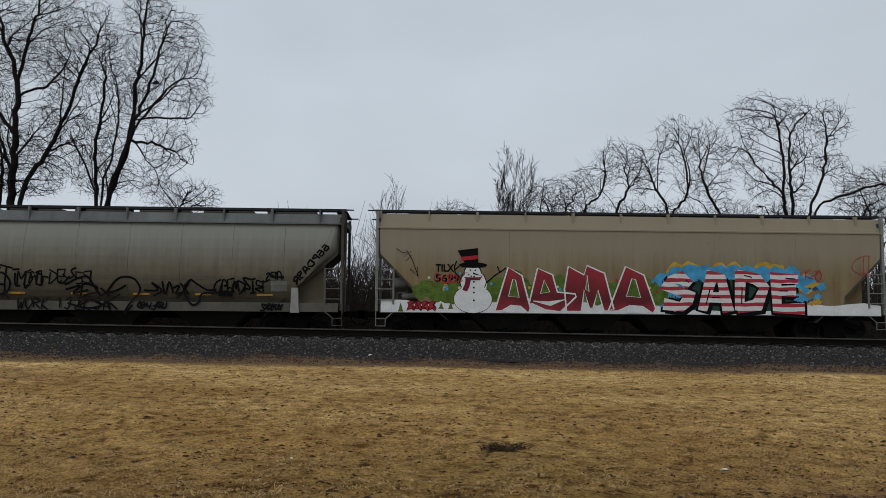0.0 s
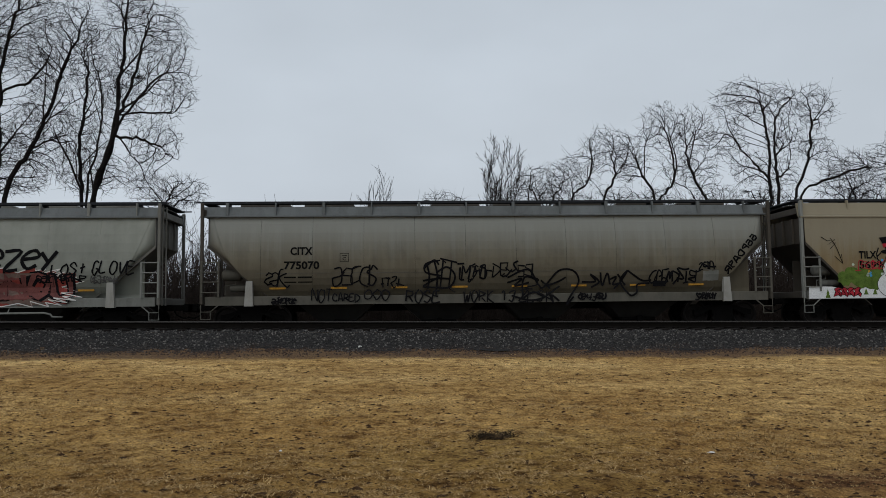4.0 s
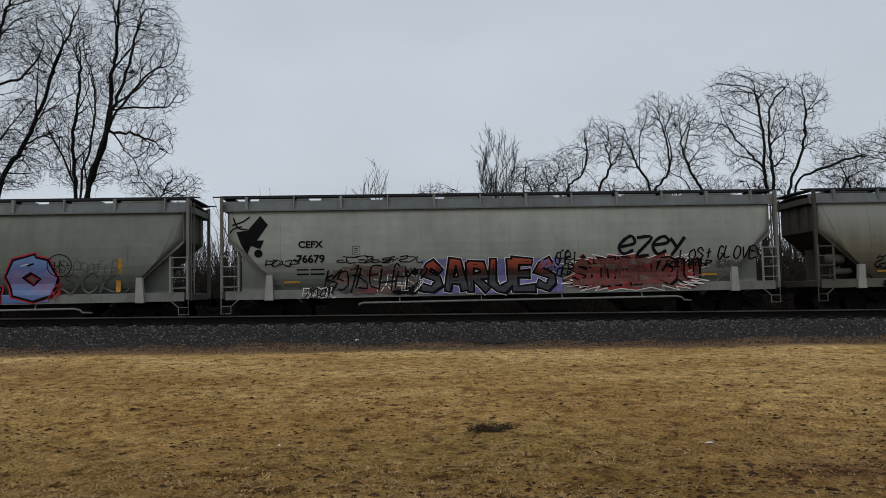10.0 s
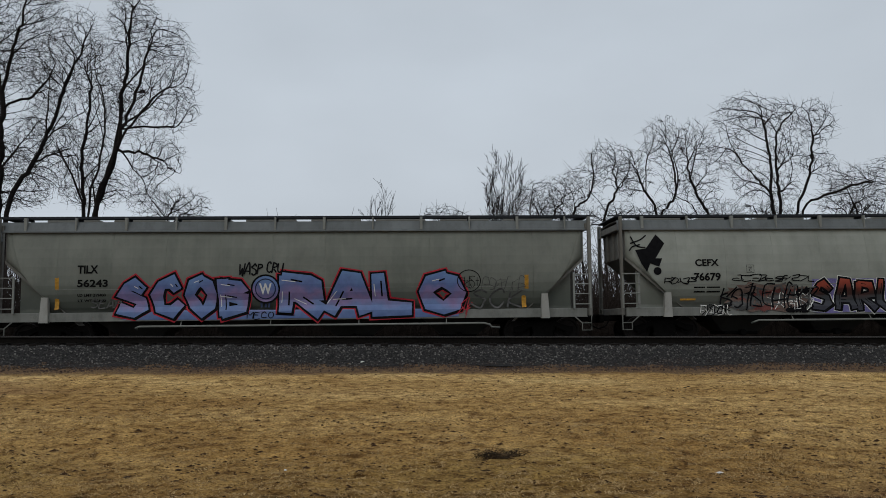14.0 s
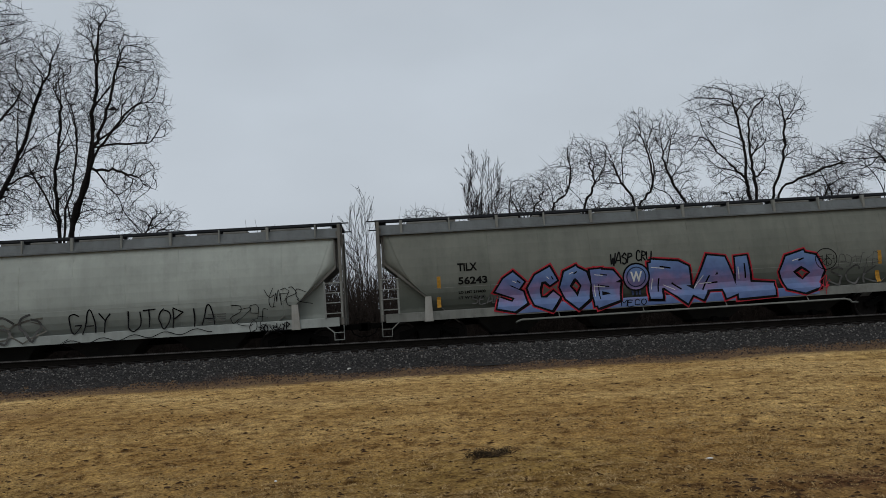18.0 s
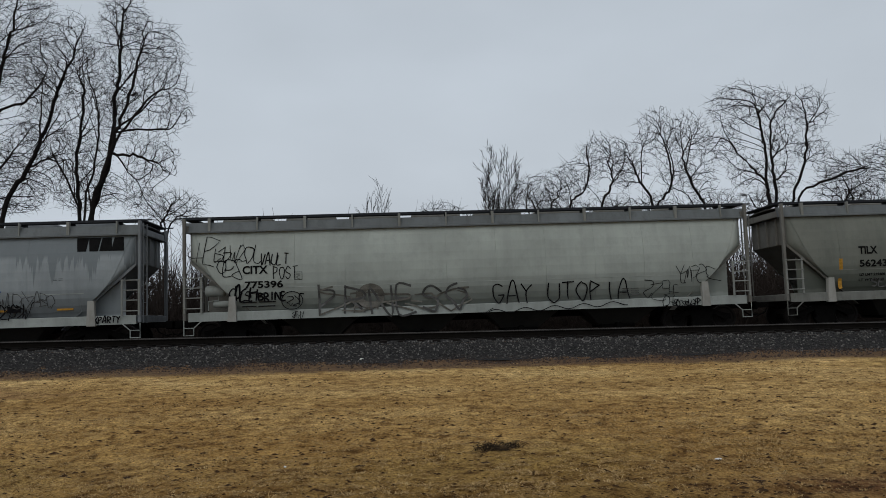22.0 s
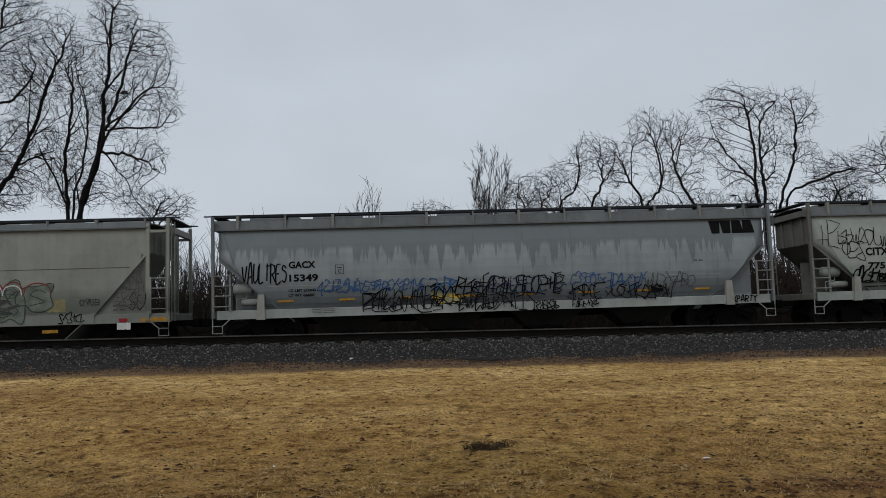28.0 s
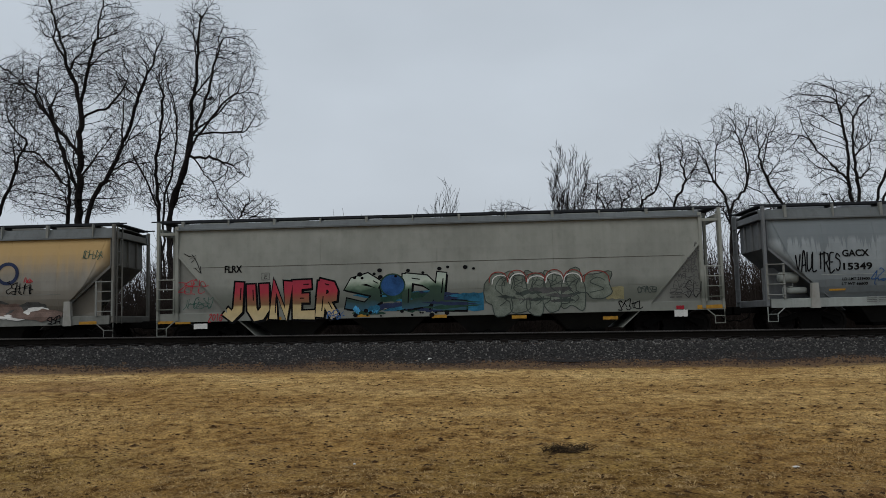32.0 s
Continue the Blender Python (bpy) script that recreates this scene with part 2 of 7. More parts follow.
    l.new(c, b.inputs["Base Color"])
    bump_node(n, l, b, noise_node(n, l, 1.3, detail=3, shift=seed), 0.25, 0.04)
    return m


GRASS = grass_material()
# near-black: the shade under the cars is put into this steel's colour
STEEL_DARK = plain("grimy_steel_in_shade", (0.005, 0.0048, 0.0045), 0.9, gloss=0.05)
GRATING = plain("weathered_dark_grating", (0.022, 0.025, 0.03), 0.7)
RAIL_TOP = plain("worn_rail_head_steel", (0.09, 0.085, 0.08), 0.5, 0.2, 0.15)
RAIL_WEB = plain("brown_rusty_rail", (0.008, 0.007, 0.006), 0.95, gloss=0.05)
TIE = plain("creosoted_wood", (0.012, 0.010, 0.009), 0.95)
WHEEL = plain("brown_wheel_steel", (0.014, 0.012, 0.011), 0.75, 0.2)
LITTER = plain("brown_leaf_litter", (0.018, 0.013, 0.010), 0.95, 0, 0.5, 1.2)
BARK = plain("dark_grey_bark", (0.013, 0.011, 0.010), 0.95, 0, 0.35, 4.0)
TWIG = plain("grey_brown_twigs", (0.014, 0.012, 0.011), 0.95, 0, 0.3, 3.0)
BRUSH = plain("brown_brushwood", (0.036, 0.028, 0.024), 0.95, 0, 0.4, 2.0)
YELLOW = plain("faded_amber_reflector", (0.38, 0.20, 0.03), 0.5, 0, 0.3, 9.0)
WHITE = plain("chalky_white_paint", (0.62, 0.62, 0.59), 0.75, 0, 0.12)
BLACK = plain("black_spray_paint", (0.008, 0.008, 0.009), 0.8, 0, 0.3, gloss=0.03)
INK = plain("black_stencil_paint", (0.009, 0.009, 0.009), 0.8, 0, 0.3, gloss=0.03)


def ballast_material():
    m, n, l, b = shader("crushed_stone", rough=0.9)
    g = n.new("ShaderNodeNewGeometry")
    c = ramp_node(n, l, g.outputs["Random Per Island"], (0.0, (0.008, 0.008, 0.008)), (0.45, (0.028, 0.027, 0.026)), (0.8, (0.070, 0.067, 0.063)), (1.0, (0.19, 0.18, 0.17)))
    # soil-stained stones along the lawn's edge
    co = n.new("ShaderNodeTexCoord")
    sp = n.new("ShaderNodeSeparateXYZ")
    l.new(co.outputs["Object"], sp.inputs[0])
    add = n.new("ShaderNodeMath")
    add.operation = "MULTIPLY_ADD"
    add.inputs[1].default_value = 1.4
    l.new(noise_node(n, l, 0.9, (0.6, 1, 1), detail=5), add.inputs[0])
    l.new(sp.outputs["Y"], add.inputs[2])
    mr = n.new("ShaderNodeMapRange")
    mr.inputs[1].default_value, mr.inputs[2].default_value = 23.1, 23.65
    mr.inputs[3].default_value, mr.inputs[4].default_value = 0.8, 0.0
    l.new(add.outputs[0], mr.inputs[0])
    c = mix_node(n, l, mr.outputs[0], c, (0.06, 0.036, 0.025))
    l.new(c, b.inputs["Base Color"])
    return m


def ballast_bed_material():
    m, n, l, b = shader("stone_bed", rough=0.95)
    v = n.new("ShaderNodeTexVoronoi")
    v.inputs["Scale"].default_value = 16.0
    co = n.new("ShaderNodeTexCoord")
    l.new(co.outputs["Object"], v.inputs[0])
    # dark gaps: the shade between the stones is put into the bed's colour
    c = mix_node(n, l, 1.0, v.outputs["Distance"], (0.04, 0.039, 0.038), "MULTIPLY")
    c = mix_node(n, l, 0.6, c, (0.010, 0.009, 0.009))
    l.new(c, b.inputs["Base Color"])
    bump_node(n, l, b, v.outputs["Distance"], 1.0, 0.06)
    return m


STONE = ballast_material()
STONE_BED = ballast_bed_material()

# ---- building helpers ----


def thing(name, m=None):
    ob = new(name)
    ob.empty_display_size = 0.3
    if m is not None:
        ob.matrix_basis = m
    return ob


def mesh_of(name, bm, material, smooth=False):
    me = bpy.data.meshes.new(name)
    bm.to_mesh(me)
    bm.free()
    me.materials.append(material)
    if smooth:
        me.polygons.foreach_set("use_smooth", [True] * len(me.polygons))
    return me


def part(name, bm, material, parent=None, label="", smooth=False, m=None):
    ob = new(name, bm if isinstance(bm, bpy.types.Mesh) else mesh_of(name, bm, material, smooth))
    if parent is not None:
        ob.parent = parent
    if m is not None:
        ob.matrix_basis = m
    return tagged(ob, label) if label else ob


def box(bm, x0, x1, y0, y1, z0, z1, bevel=0.0):
    m = Matrix.Translation(((x0 + x1) / 2, (y0 + y1) / 2, (z0 + z1) / 2)) @ Matrix.Diagonal((x1 - x0, y1 - y0, z1 - z0, 1))
    made = bmesh.ops.create_cube(bm, size=1, matrix=m)["verts"]
    if bevel:
        edges = list({e for v in made for e in v.link_edges})
        bmesh.ops.bevel(bm, geom=edges, offset=bevel, segments=1, affect="EDGES")
    return bm


def prism(bm, outline, y0, y1):
    """A plate: an outline in x and z, from y0 to y1."""
    a = [bm.verts.new((x, y0, z)) for x, z in outline]
    b = [bm.verts.new((x, y1, z)) for x, z in outline]
    bm.faces.new(a)
    bm.faces.new(b[::-1])
    for k in range(len(a)):
        j = (k + 1) % len(a)
        bm.faces.new((a[j], a[k], b[k], b[j]))
    bmesh.ops.recalc_face_normals(bm, faces=bm.faces[:])
    return bm


def tube(bm, pts, radii, sides=6):
    """A round bar along a line of points."""
    pts = [Vector(p) for p in pts]
    if isinstance(radii, (int, float)):
        radii = [radii] * len(pts)
    rings = []
    for k, p in enumerate(pts):
        way = (pts[min(k + 1, len(pts) - 1)] - pts[max(k - 1, 0)]).normalized()
        side = way.orthogonal().normalized()
        if abs(way.z) < 0.99:
            side = way.cross(Vector((0, 0, 1))).normalized()
        up = side.cross(way)
        rings.append([bm.verts.new(p + (side * math.cos(a) + up * math.sin(a)) * radii[k]) for a in (2 * math.pi * j / sides for j in range(sides))])
    for r, q in zip(rings, rings[1:]):
        for j in range(sides):
            i = (j + 1) % sides
            bm.faces.new((r[j], r[i], q[i], q[j]))
    bm.faces.new(rings[0][::-1])
    bm.faces.new(rings[-1])
    return bm


def fresh():
    return bmesh.new()


def smoothstep(a, b, x):
    t = min(1.0, max(0.0, (x - a) / (b - a)))
    return t * t * (3 - 2 * t)


# ---- the ground ----
NEAR_Y, FAR_Y = 25.2, 29.5      # the two tracks' middles
NEAR_RAIL, FAR_RAIL = 1.24, 0.88  # heights of their rail heads
FALL = -0.0115                  # the near line falls this much a metre


def ground_height(x, y):
    tilt = FALL * max(-40.0, min(40.0, x)) * smoothstep(2, 22, y) * (1 - smoothstep(26.5, 28.0, y))
    lawn = 0.45 * smoothstep(0, 30, y) * 1.0 + 0.0
    z = lawn + tilt
    if y > 21.0:
        bed_near = NEAR_RAIL - 0.26 + FALL * max(-40.0, min(40.0, x))
        z += (bed_near - z) * smoothstep(22.2, 24.05, y)
        z += (FAR_RAIL - 0.40 - z) * smoothstep(26.6, 27.8, y)
        z += (0.2 - z) * smoothstep(31.2, 33.5, y)
    if 3.0 < y < 23.0 and abs(x) < 30:
        z += 0.05 * noise.noise((x * 0.35, y * 0.5, 0)) + 0.028 * noise.noise((x * 1.3, y * 1.9, 3)) + 0.016 * noise.noise((x * 4.0, y * 5.0, 5))
        if y < 15.0 and abs(x) < 10.5:
            z += 0.022 * noise.noise((x * 7.5, y * 6.5, 11)) + 0.009 * noise.noise((x * 15.0, y * 13.0, 17))
    return z


def spread(edges):
    out = []
    for a, b, step in edges:
        k = max(1, round((b - a) / step))
        out += [a + (b - a) * j / k for j in range(k)]
    return out + [edges[-1][1]]


def build_ground():
    xs = spread(((-2500, -300, 400), (-300, -60, 40), (-60, -24, 4), (-24, -9, 0.3), (-9, 10, 0.065), (10, 24, 0.3), (24, 60, 4), (60, 300, 40), (300, 2500, 400)))
    ys = spread(((-300, -20, 60), (-20, 5, 3), (5, 13, 0.065), (13, 22, 0.15), (22, 34, 0.25), (34, 60, 4), (60, 300, 40), (300, 3500, 400)))
    verts = [(x, y, ground_height(x, y)) for y in ys for x in xs]
    w = len(xs)
    faces = [(j * w + i, j * w + i + 1, (j + 1) * w + i + 1, (j + 1) * w + i) for j in range(len(ys) - 1) for i in range(w - 1)]
    me = bpy.data.meshes.new("ground")
    me.from_pydata(verts, [], faces)
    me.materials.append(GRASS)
    me.polygons.foreach_set("use_smooth", [True] * len(me.polygons))
    return tagged(new("ground", me), "tan dormant lawn with dark bare specks and painted-in hollow shade, rising to the railway", "lawn", kind="structure")


build_ground()

# ---- the two tracks ----


def rail_mesh(name, length, fall):
    """A flat-bottomed rail along x: foot, web and head; the head's top is at z = 0."""
    bm = fresh()
    outline = ((-0.07, -0.18), (0.07, -0.18), (0.07, -0.165), (0.012, -0.14), (0.012, -0.045), (0.036, -0.035), (0.036, -0.008), (0.028, 0.0),
               (-0.028, 0.0), (-0.036, -0.008), (-0.036, -0.035), (-0.012, -0.045), (-0.012, -0.14), (-0.07, -0.165))
    stations = [-length, -60, -20, 0, 20, 60, length]
    rings = [[bm.verts.new((x, y, z + fall * max(-60.0, min(60.0, x)))) for y, z in outline] for x in stations]
    for a, b in zip(rings, rings[1:]):
        for k in range(len(outline)):
            j = (k + 1) % len(outline)
            f = bm.faces.new((a[k], a[j], b[j], b[k]))
            f.material_index = 1 if 6 <= k <= 8 else 0
    bmesh.ops.recalc_face_normals(bm, faces=bm.faces[:])
    me = mesh_of(name, bm, RAIL_WEB)
    me.materials.append(RAIL_TOP)
    return me


def build_tracks():
    for name, y, z, fall, label in (("railway_track", NEAR_Y, NEAR_RAIL, FALL, "empty railway track with rusty rails on dark ties"),
                                    ("railway_track", FAR_Y, FAR_RAIL, 0.0, "railway track that carries the freight train")):
        track = tagged(thing(name, pose(0, y, z)), label, "railway track", kind="structure")
        me = rail_mesh("rail", 400, fall)
        for side in (-0.755, 0.755):
            part("rail", me, None, track, m=pose(0, side, 0))
        bm = fresh()
        box(bm, -0.11, 0.11, -1.3, 1.3, -0.36, -0.19, 0.012)
        tie = mesh_of("tie", bm, TIE)
        bm = fresh()
        box(bm, -0.09, 0.09, -0.17, 0.17, -0.192, -0.172)
        for s in (-1, 1):
            box(bm, -0.02, 0.02, s * 0.09 - 0.015, s * 0.09 + 0.015, -0.175, -0.145)
        plate = mesh_of("tie_plate", bm, RAIL_WEB)
        rng = random.Random(4)
        for k in range(-42, 43):
            x = k * 0.53
            t = part("tie", tie, None, track, m=pose(x + rng.uniform(-0.02, 0.02), rng.uniform(-0.05, 0.05), fall * x + rng.uniform(-0.012, 0.004), rz=rng.uniform(-1.5, 1.5)))
            if y == NEAR_Y:
                for side in (-0.755, 0.755):
                    part("tie_plate", plate, None, t, m=pose(0, side, 0))


build_tracks()

# ---- the hopper cars ----
SIDE_ROUND = ((1.22, 1.24), (1.36, 1.42), (1.47, 1.62), (1.555, 1.86), (1.60, 2.15), (1.615, 2.5), (1.605, 2.8), (1.57, 3.1), (1.51, 3.42), (1.42, 3.75), (1.32, 4.0))
SIDE_FLAT = ((1.585, 0.95), (1.585, 1.24), (1.585, 1.7), (1.585, 2.2), (1.585, 2.8), (1.585, 3.3), (1.585, 3.87))
SIDE_SMOOTH = ((1.575, 0.95), (1.575, 1.24), (1.575, 1.45), (1.585, 1.9), (1.585, 2.4), (1.575, 2.82), (1.56, 3.3), (1.52, 3.85), (1.48, 4.16))


def across(line, v):
    """The first value of a line of (value, height) at a height."""
    for (a, z0), (b, z1) in zip(line, line[1:]):
        if z0 <= v <= z1:
            return a + (b - a) * (v - z0) / (z1 - z0)
    return line[0][0] if v < line[0][1] else line[-1][0]


def side_panel(profile, x_left, x_right, depth=0.03, cols=2):
    """One sheet of a car's side; x_left and x_right give its ends by height."""
    bm = fresh()
    rows = []
    for w, z in profile:
        a, b = x_left(z), x_right(z)
        rows.append([bm.verts.new((a + (b - a) * k / cols, -w, z)) for k in range(cols + 1)])
    for p, q in zip(rows, rows[1:]):
        for k in range(cols):
            bm.faces.new((p[k], p[k + 1], q[k + 1], q[k]))
    geo = bmesh.ops.extrude_face_region(bm, geom=bm.faces[:])
    for v in geo["geom"]:
        if isinstance(v, bmesh.types.BMVert):
            v.co.y += depth
    bmesh.ops.recalc_face_normals(bm, faces=bm.faces[:])
    return bm


def wheelset_mesh():
    bm = fresh()
    for s in (-1, 1):
        ring = ((0.10, 0.0), (0.10, 0.07), (0.20, 0.02), (0.36, 0.02), (0.40, 0.07), (0.457, 0.07), (0.462, -0.06), (0.485, -0.075), (0.46, -0.09), (0.39, -0.07), (0.36, -0.02), (0.20, -0.02), (0.10, -0.05))
        n = 20
        loops = [[bm.verts.new((r * math.cos(a), s * (0.755 + 0.0 + y), r * math.sin(a))) for r, y in ring] for a in (2 * math.pi * k / n for k in range(n))]
        for k in range(n):
            p, q = loops[k], loops[(k + 1) % n]
            for j in range(len(ring)):
                i = (j + 1) % len(ring)
                bm.faces.new((p[j], p[i], q[i], q[j]))
    tube(bm, ((0, -1.02, 0), (0, 1.02, 0)), 0.085, 10)
    for s in (-1, 1):
        for k in range(3):
            a = 2 * math.pi * k / 3
            box(bm, 0.05 * math.cos(a) - 0.015, 0.05 * math.cos(a) + 0.015, s * 1.03 - 0.012, s * 1.03 + 0.012, 0.05 * math.sin(a) - 0.015, 0.05 * math.sin(a) + 0.015)
    bmesh.ops.recalc_face_normals(bm, faces=bm.faces[:])
    return mesh_of("wheelset", bm, WHEEL)


def truck_frame_mesh():
    """One cast side frame with its arch and bearing ends."""
    bm = fresh()
    prism(bm, ((-1.05, 0.42), (-1.05, 0.60), (-0.75, 0.66), (-0.45, 0.78), (0.45, 0.78), (0.75, 0.66), (1.05, 0.60), (1.05, 0.42), (0.80, 0.42), (0.62, 0.52), (0.40, 0.62), (0.34, 0.38),
               (0.40, 0.30), (0.30, 0.16), (-0.30, 0.16), (-0.40, 0.30), (-0.34, 0.38), (-0.40, 0.62), (-0.62, 0.52), (-0.80, 0.42)), -1.08, -0.92)
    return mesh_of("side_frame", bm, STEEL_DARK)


def spring_mesh():
    bm = fresh()
    for dx in (-0.2, 0.0, 0.2):
        for k in range(5):
            tube(bm, ((dx, -1.0, 0.22 + 0.045 * k), (dx, -1.0, 0.245 + 0.045 * k)), 0.075 if k % 2 else 0.06, 8)
    return mesh_of("spring_group", bm, STEEL_DARK)


WHEELSET, SIDE_FRAME, SPRINGS = wheelset_mesh(), truck_frame_mesh(), spring_mesh()
FLIP = Matrix.Rotation(math.pi, 4, "Z")
wheels = []
cars = []


def truck(car, x):
    t = part("truck", box(fresh(), -0.2, 0.2, -1.0, 1.0, 0.50, 0.74, 0.03), STEEL_DARK, car, "grimy four-wheel truck, its black holding the shade under the car", m=pose(x, 0, 0))
    for turn in (Matrix.Identity(4), FLIP):
        part("side_frame", SIDE_FRAME, None, t, m=turn)
        part("spring_group", SPRINGS, None, t, m=turn)
    for dx in (-0.89, 0.89):
        w = part("wheelset", WHEELSET, None, t, m=pose(dx, 0, 0.457))
        wheels.append((w, dx))


def ladder(car, x0, x1, y, z0, z1, rungs, mat, name="ladder"):
    l = part(name, fresh(), mat, car)
    bm = fresh()
    for x in (x0, x1):
        box(bm, x - 0.034, x + 0.034, y - 0.022, y + 0.022, z0, z1, 0.006)
    bm.to_mesh(l.data)
    bm.free()
    for z in rungs:
        part("rung", tube(fresh(), ((x0 - 0.03, y - 0.03, z), (x1 + 0.03, y - 0.03, z)), 0.021, 6), mat, l)
    return l


def end_ladder(car, x, y0, y1, z0, z1, step, mat):
    l = part("end_ladder", fresh(), mat, car)
    bm = fresh()
    for y in (y0, y1):
        box(bm, x - 0.02, x + 0.02, y - 0.022, y + 0.022, z0, z1, 0.005)
    bm.to_mesh(l.data)
    bm.free()
    z = z0 + 0.25
    while z < z1:
        part("rung", tube(fresh(), ((x, y0, z), (x, y1, z)), 0.014, 5), mat, l)
        z += step


def stirrup(car, x0, x1, mat, drop=0.47):
    bm = fresh()
    tube(bm, ((x0, -1.57, 0.97), (x0, -1.57, drop), (x1, -1.57, drop), (x1, -1.57, 0.72), (x1 + (x1 - x0) * 0.8, -1.57, 0.95)), 0.021, 6)
    tube(bm, ((x0, -1.57, 0.72), (x1, -1.57, 0.72)), 0.014, 5)
    part("step", bm, mat, car, "bent bar sill step")


def mirrored(end, length):
    """Maps a distance from one end onto the car's own x."""
    half = length / 2
    return (lambda d: d - half) if end < 0 else (lambda d: half - d)


def hopper_car(name, x_left, x_right, kind, mats, label, open_left=True, pipe=False, board_out=0.3, post_step=1.68, ends=(0.87, 0.87), seed=1, reflectors=(), panels=11, gap=0.0022):
    """A covered hopper car whose middle is its origin on the rail heads.
    kind: round (bulging sides), flat (plain sides under a lip) or smooth (plain sides, open end platforms)."""
    L = x_right - x_left
    h = L / 2
    body_mat, sill_mat, end_mat = mats
    chord_mat = body_mat if kind == "flat" else CHORD
    bracket_mat = {"flat": body_mat, "smooth": LADDER}.get(kind, CHORD if sill_mat is DIRTY_SILL else LADDER)
    car = tagged(thing(name, pose((x_left + x_right) / 2, FAR_Y, FAR_RAIL)), label, "freight car", "cars of the freight train")
    rng = random.Random(seed)
    profile = {"round": SIDE_ROUND, "flat": SIDE_FLAT, "smooth": SIDE_SMOOTH}[kind]
    top = profile[-1][1]
    # the sheet's end, as distance from the car's end by height
    if kind == "round":
        edge = ((1.72, 1.24), (1.70, 1.72), (1.42, 1.95), (1.12, 2.28), (0.90, 2.62), (0.72, 3.0), (0.58, 3.4), (0.46, 3.75), (0.40, 4.0))
        slope = ((1.72, 1.70), (0.22, 3.02))
    elif kind == "flat":
        edge = ((1.50, 0.95), (1.50, 1.62), (0.16, 2.98), (0.14, 3.87))
        slope = ((1.50, 1.60), (0.16, 2.96))
    else:
        edge = ((2.5, 0.95), (2.5, 1.32), (0.75, 3.34), (0.72, 4.16))
        slope = ((2.5, 1.30), (0.74, 3.33))
    inner = [-h + 2.05 + (L - 4.1) * k / (panels - 2) for k in range(panels - 1)] if kind == "round" else [-h + 1.75 + (L - 3.5) * k / (panels - 1) for k in range(1, panels - 1)]
    cuts = [None] + inner + [None]
    fine = []
    for (w0, z0), (w1, z1) in zip(profile, profile[1:]):
        fine += [(w0 + (w1 - w0) * k / 3, z0 + (z1 - z0) * k / 3) for k in range(3)]
    fine.append(profile[-1])
    for a, b in zip(cuts, cuts[1:]):
        left = (lambda z: -h + across(edge, z)) if a is None else (lambda z, a=a: max(a + gap, -h + across(edge, z)))
        right = (lambda z: h - across(edge, z)) if b is None else (lambda z, b=b: min(b - gap, h - across(edge, z)))
        part("side_panel", side_panel(fine, left, right), body_mat, car, smooth=False)
    # backing and far side
    backing = [(w - 0.032, z) for w, z in profile]
    part("inner_sheet", side_panel(backing, lambda z: -h + across(edge, z) + 0.03, lambda z: h - across(edge, z) - 0.03, 0.02), body_mat if gap < 0.004 else STEEL_DARK, car)
    part("far_side", side_panel(profile, lambda z: -h + across(edge, z), lambda z: h - across(edge, z)), body_mat, car, m=FLIP)
    # slope sheets and end walls
    for end in (-1, 1):
        at = mirrored(end, L)
        (d0, z0), (d1, z1) = slope
        wide = 1.36 if kind == "round" else 1.55
        bm = fresh()
        ring = ((d0 + 1.0, z0 - 0.9), (d0, z0), (d1, z1), (d1, top))
        rows = [[bm.verts.new((at(d), y, z)) for y in (-wide, wide)] for d, z in ring]
        for p, q in zip(rows, rows[1:]):
            bm.faces.new((p[0], p[1], q[1], q[0]))
        geo = bmesh.ops.extrude_face_region(bm, geom=bm.faces[:])
        for v in geo["geom"]:
            if isinstance(v, bmesh.types.BMVert):
                v.co.x += -end * 0.03
        bmesh.ops.recalc_face_normals(bm, faces=bm.faces[:])
        part("slope_sheet", bm, end_mat, car)
        if kind == "round":
            # the cheek that closes the bulging side against the slope sheet
            bm = fresh()
            rows = []
            for k in range(13):
                z = 1.72 + (top - 1.72) * k / 12
                d = across(edge, z)
                dl = d0 + (d1 - d0) * (z - z0) / (z1 - z0) if z < z1 else d1
                dl = min(dl, d - 0.01)
                w = across([(w, zz) for w, zz in profile], z)
                rows.append([bm.verts.new((at(d), -w + 0.004, z)), bm.verts.new((at((d + dl) / 2), -(w * 0.6 + wide * 0.4) + 0.01, z)), bm.verts.new((at(dl), -wide + 0.02, z))])
            for p, q in zip(rows, rows[1:]):
                for j in (0, 1):
                    bm.faces.new((p[j], p[j + 1], q[j + 1], q[j]))
            geo = bmesh.ops.extrude_face_region(bm, geom=bm.faces[:])
            for v in geo["geom"]:
                if isinstance(v, bmesh.types.BMVert):
                    v.co.y += 0.02
            bmesh.ops.recalc_face_normals(bm, faces=bm.faces[:])
            part("end_cheek", bm, body_mat, car, smooth=True)
        # stiffener along the slope
        bm = fresh()
        way = 0.09
        prism(bm, ((at(d0), z0 - way), (at(d0), z0 + 0.02), (at(d1), z1 + 0.02), (at(d1), z1 - way)), -wide - 0.04, -wide + 0.06)
        part("slope_stiffener", bm, end_mat, car)
        for y in (-0.75, 0.0, 0.75):
            part("end_rib", box(fresh(), min(at(d1), at(d1 - 0.08)), max(at(d1), at(d1 - 0.08)), y - 0.04, y + 0.04, z1, top, 0.01), end_mat, car)
        solid = (not open_left) if end < 0 else True
        if kind == "smooth":
            # the plain bolster plate below the slope, let in a little
            part("bolster_plate", prism(fresh(), ((at(0.72), 0.95), (at(2.49), 0.95), (at(2.49), 1.30), (at(0.74), 3.32)), -1.47, -1.43), PLATE, car)
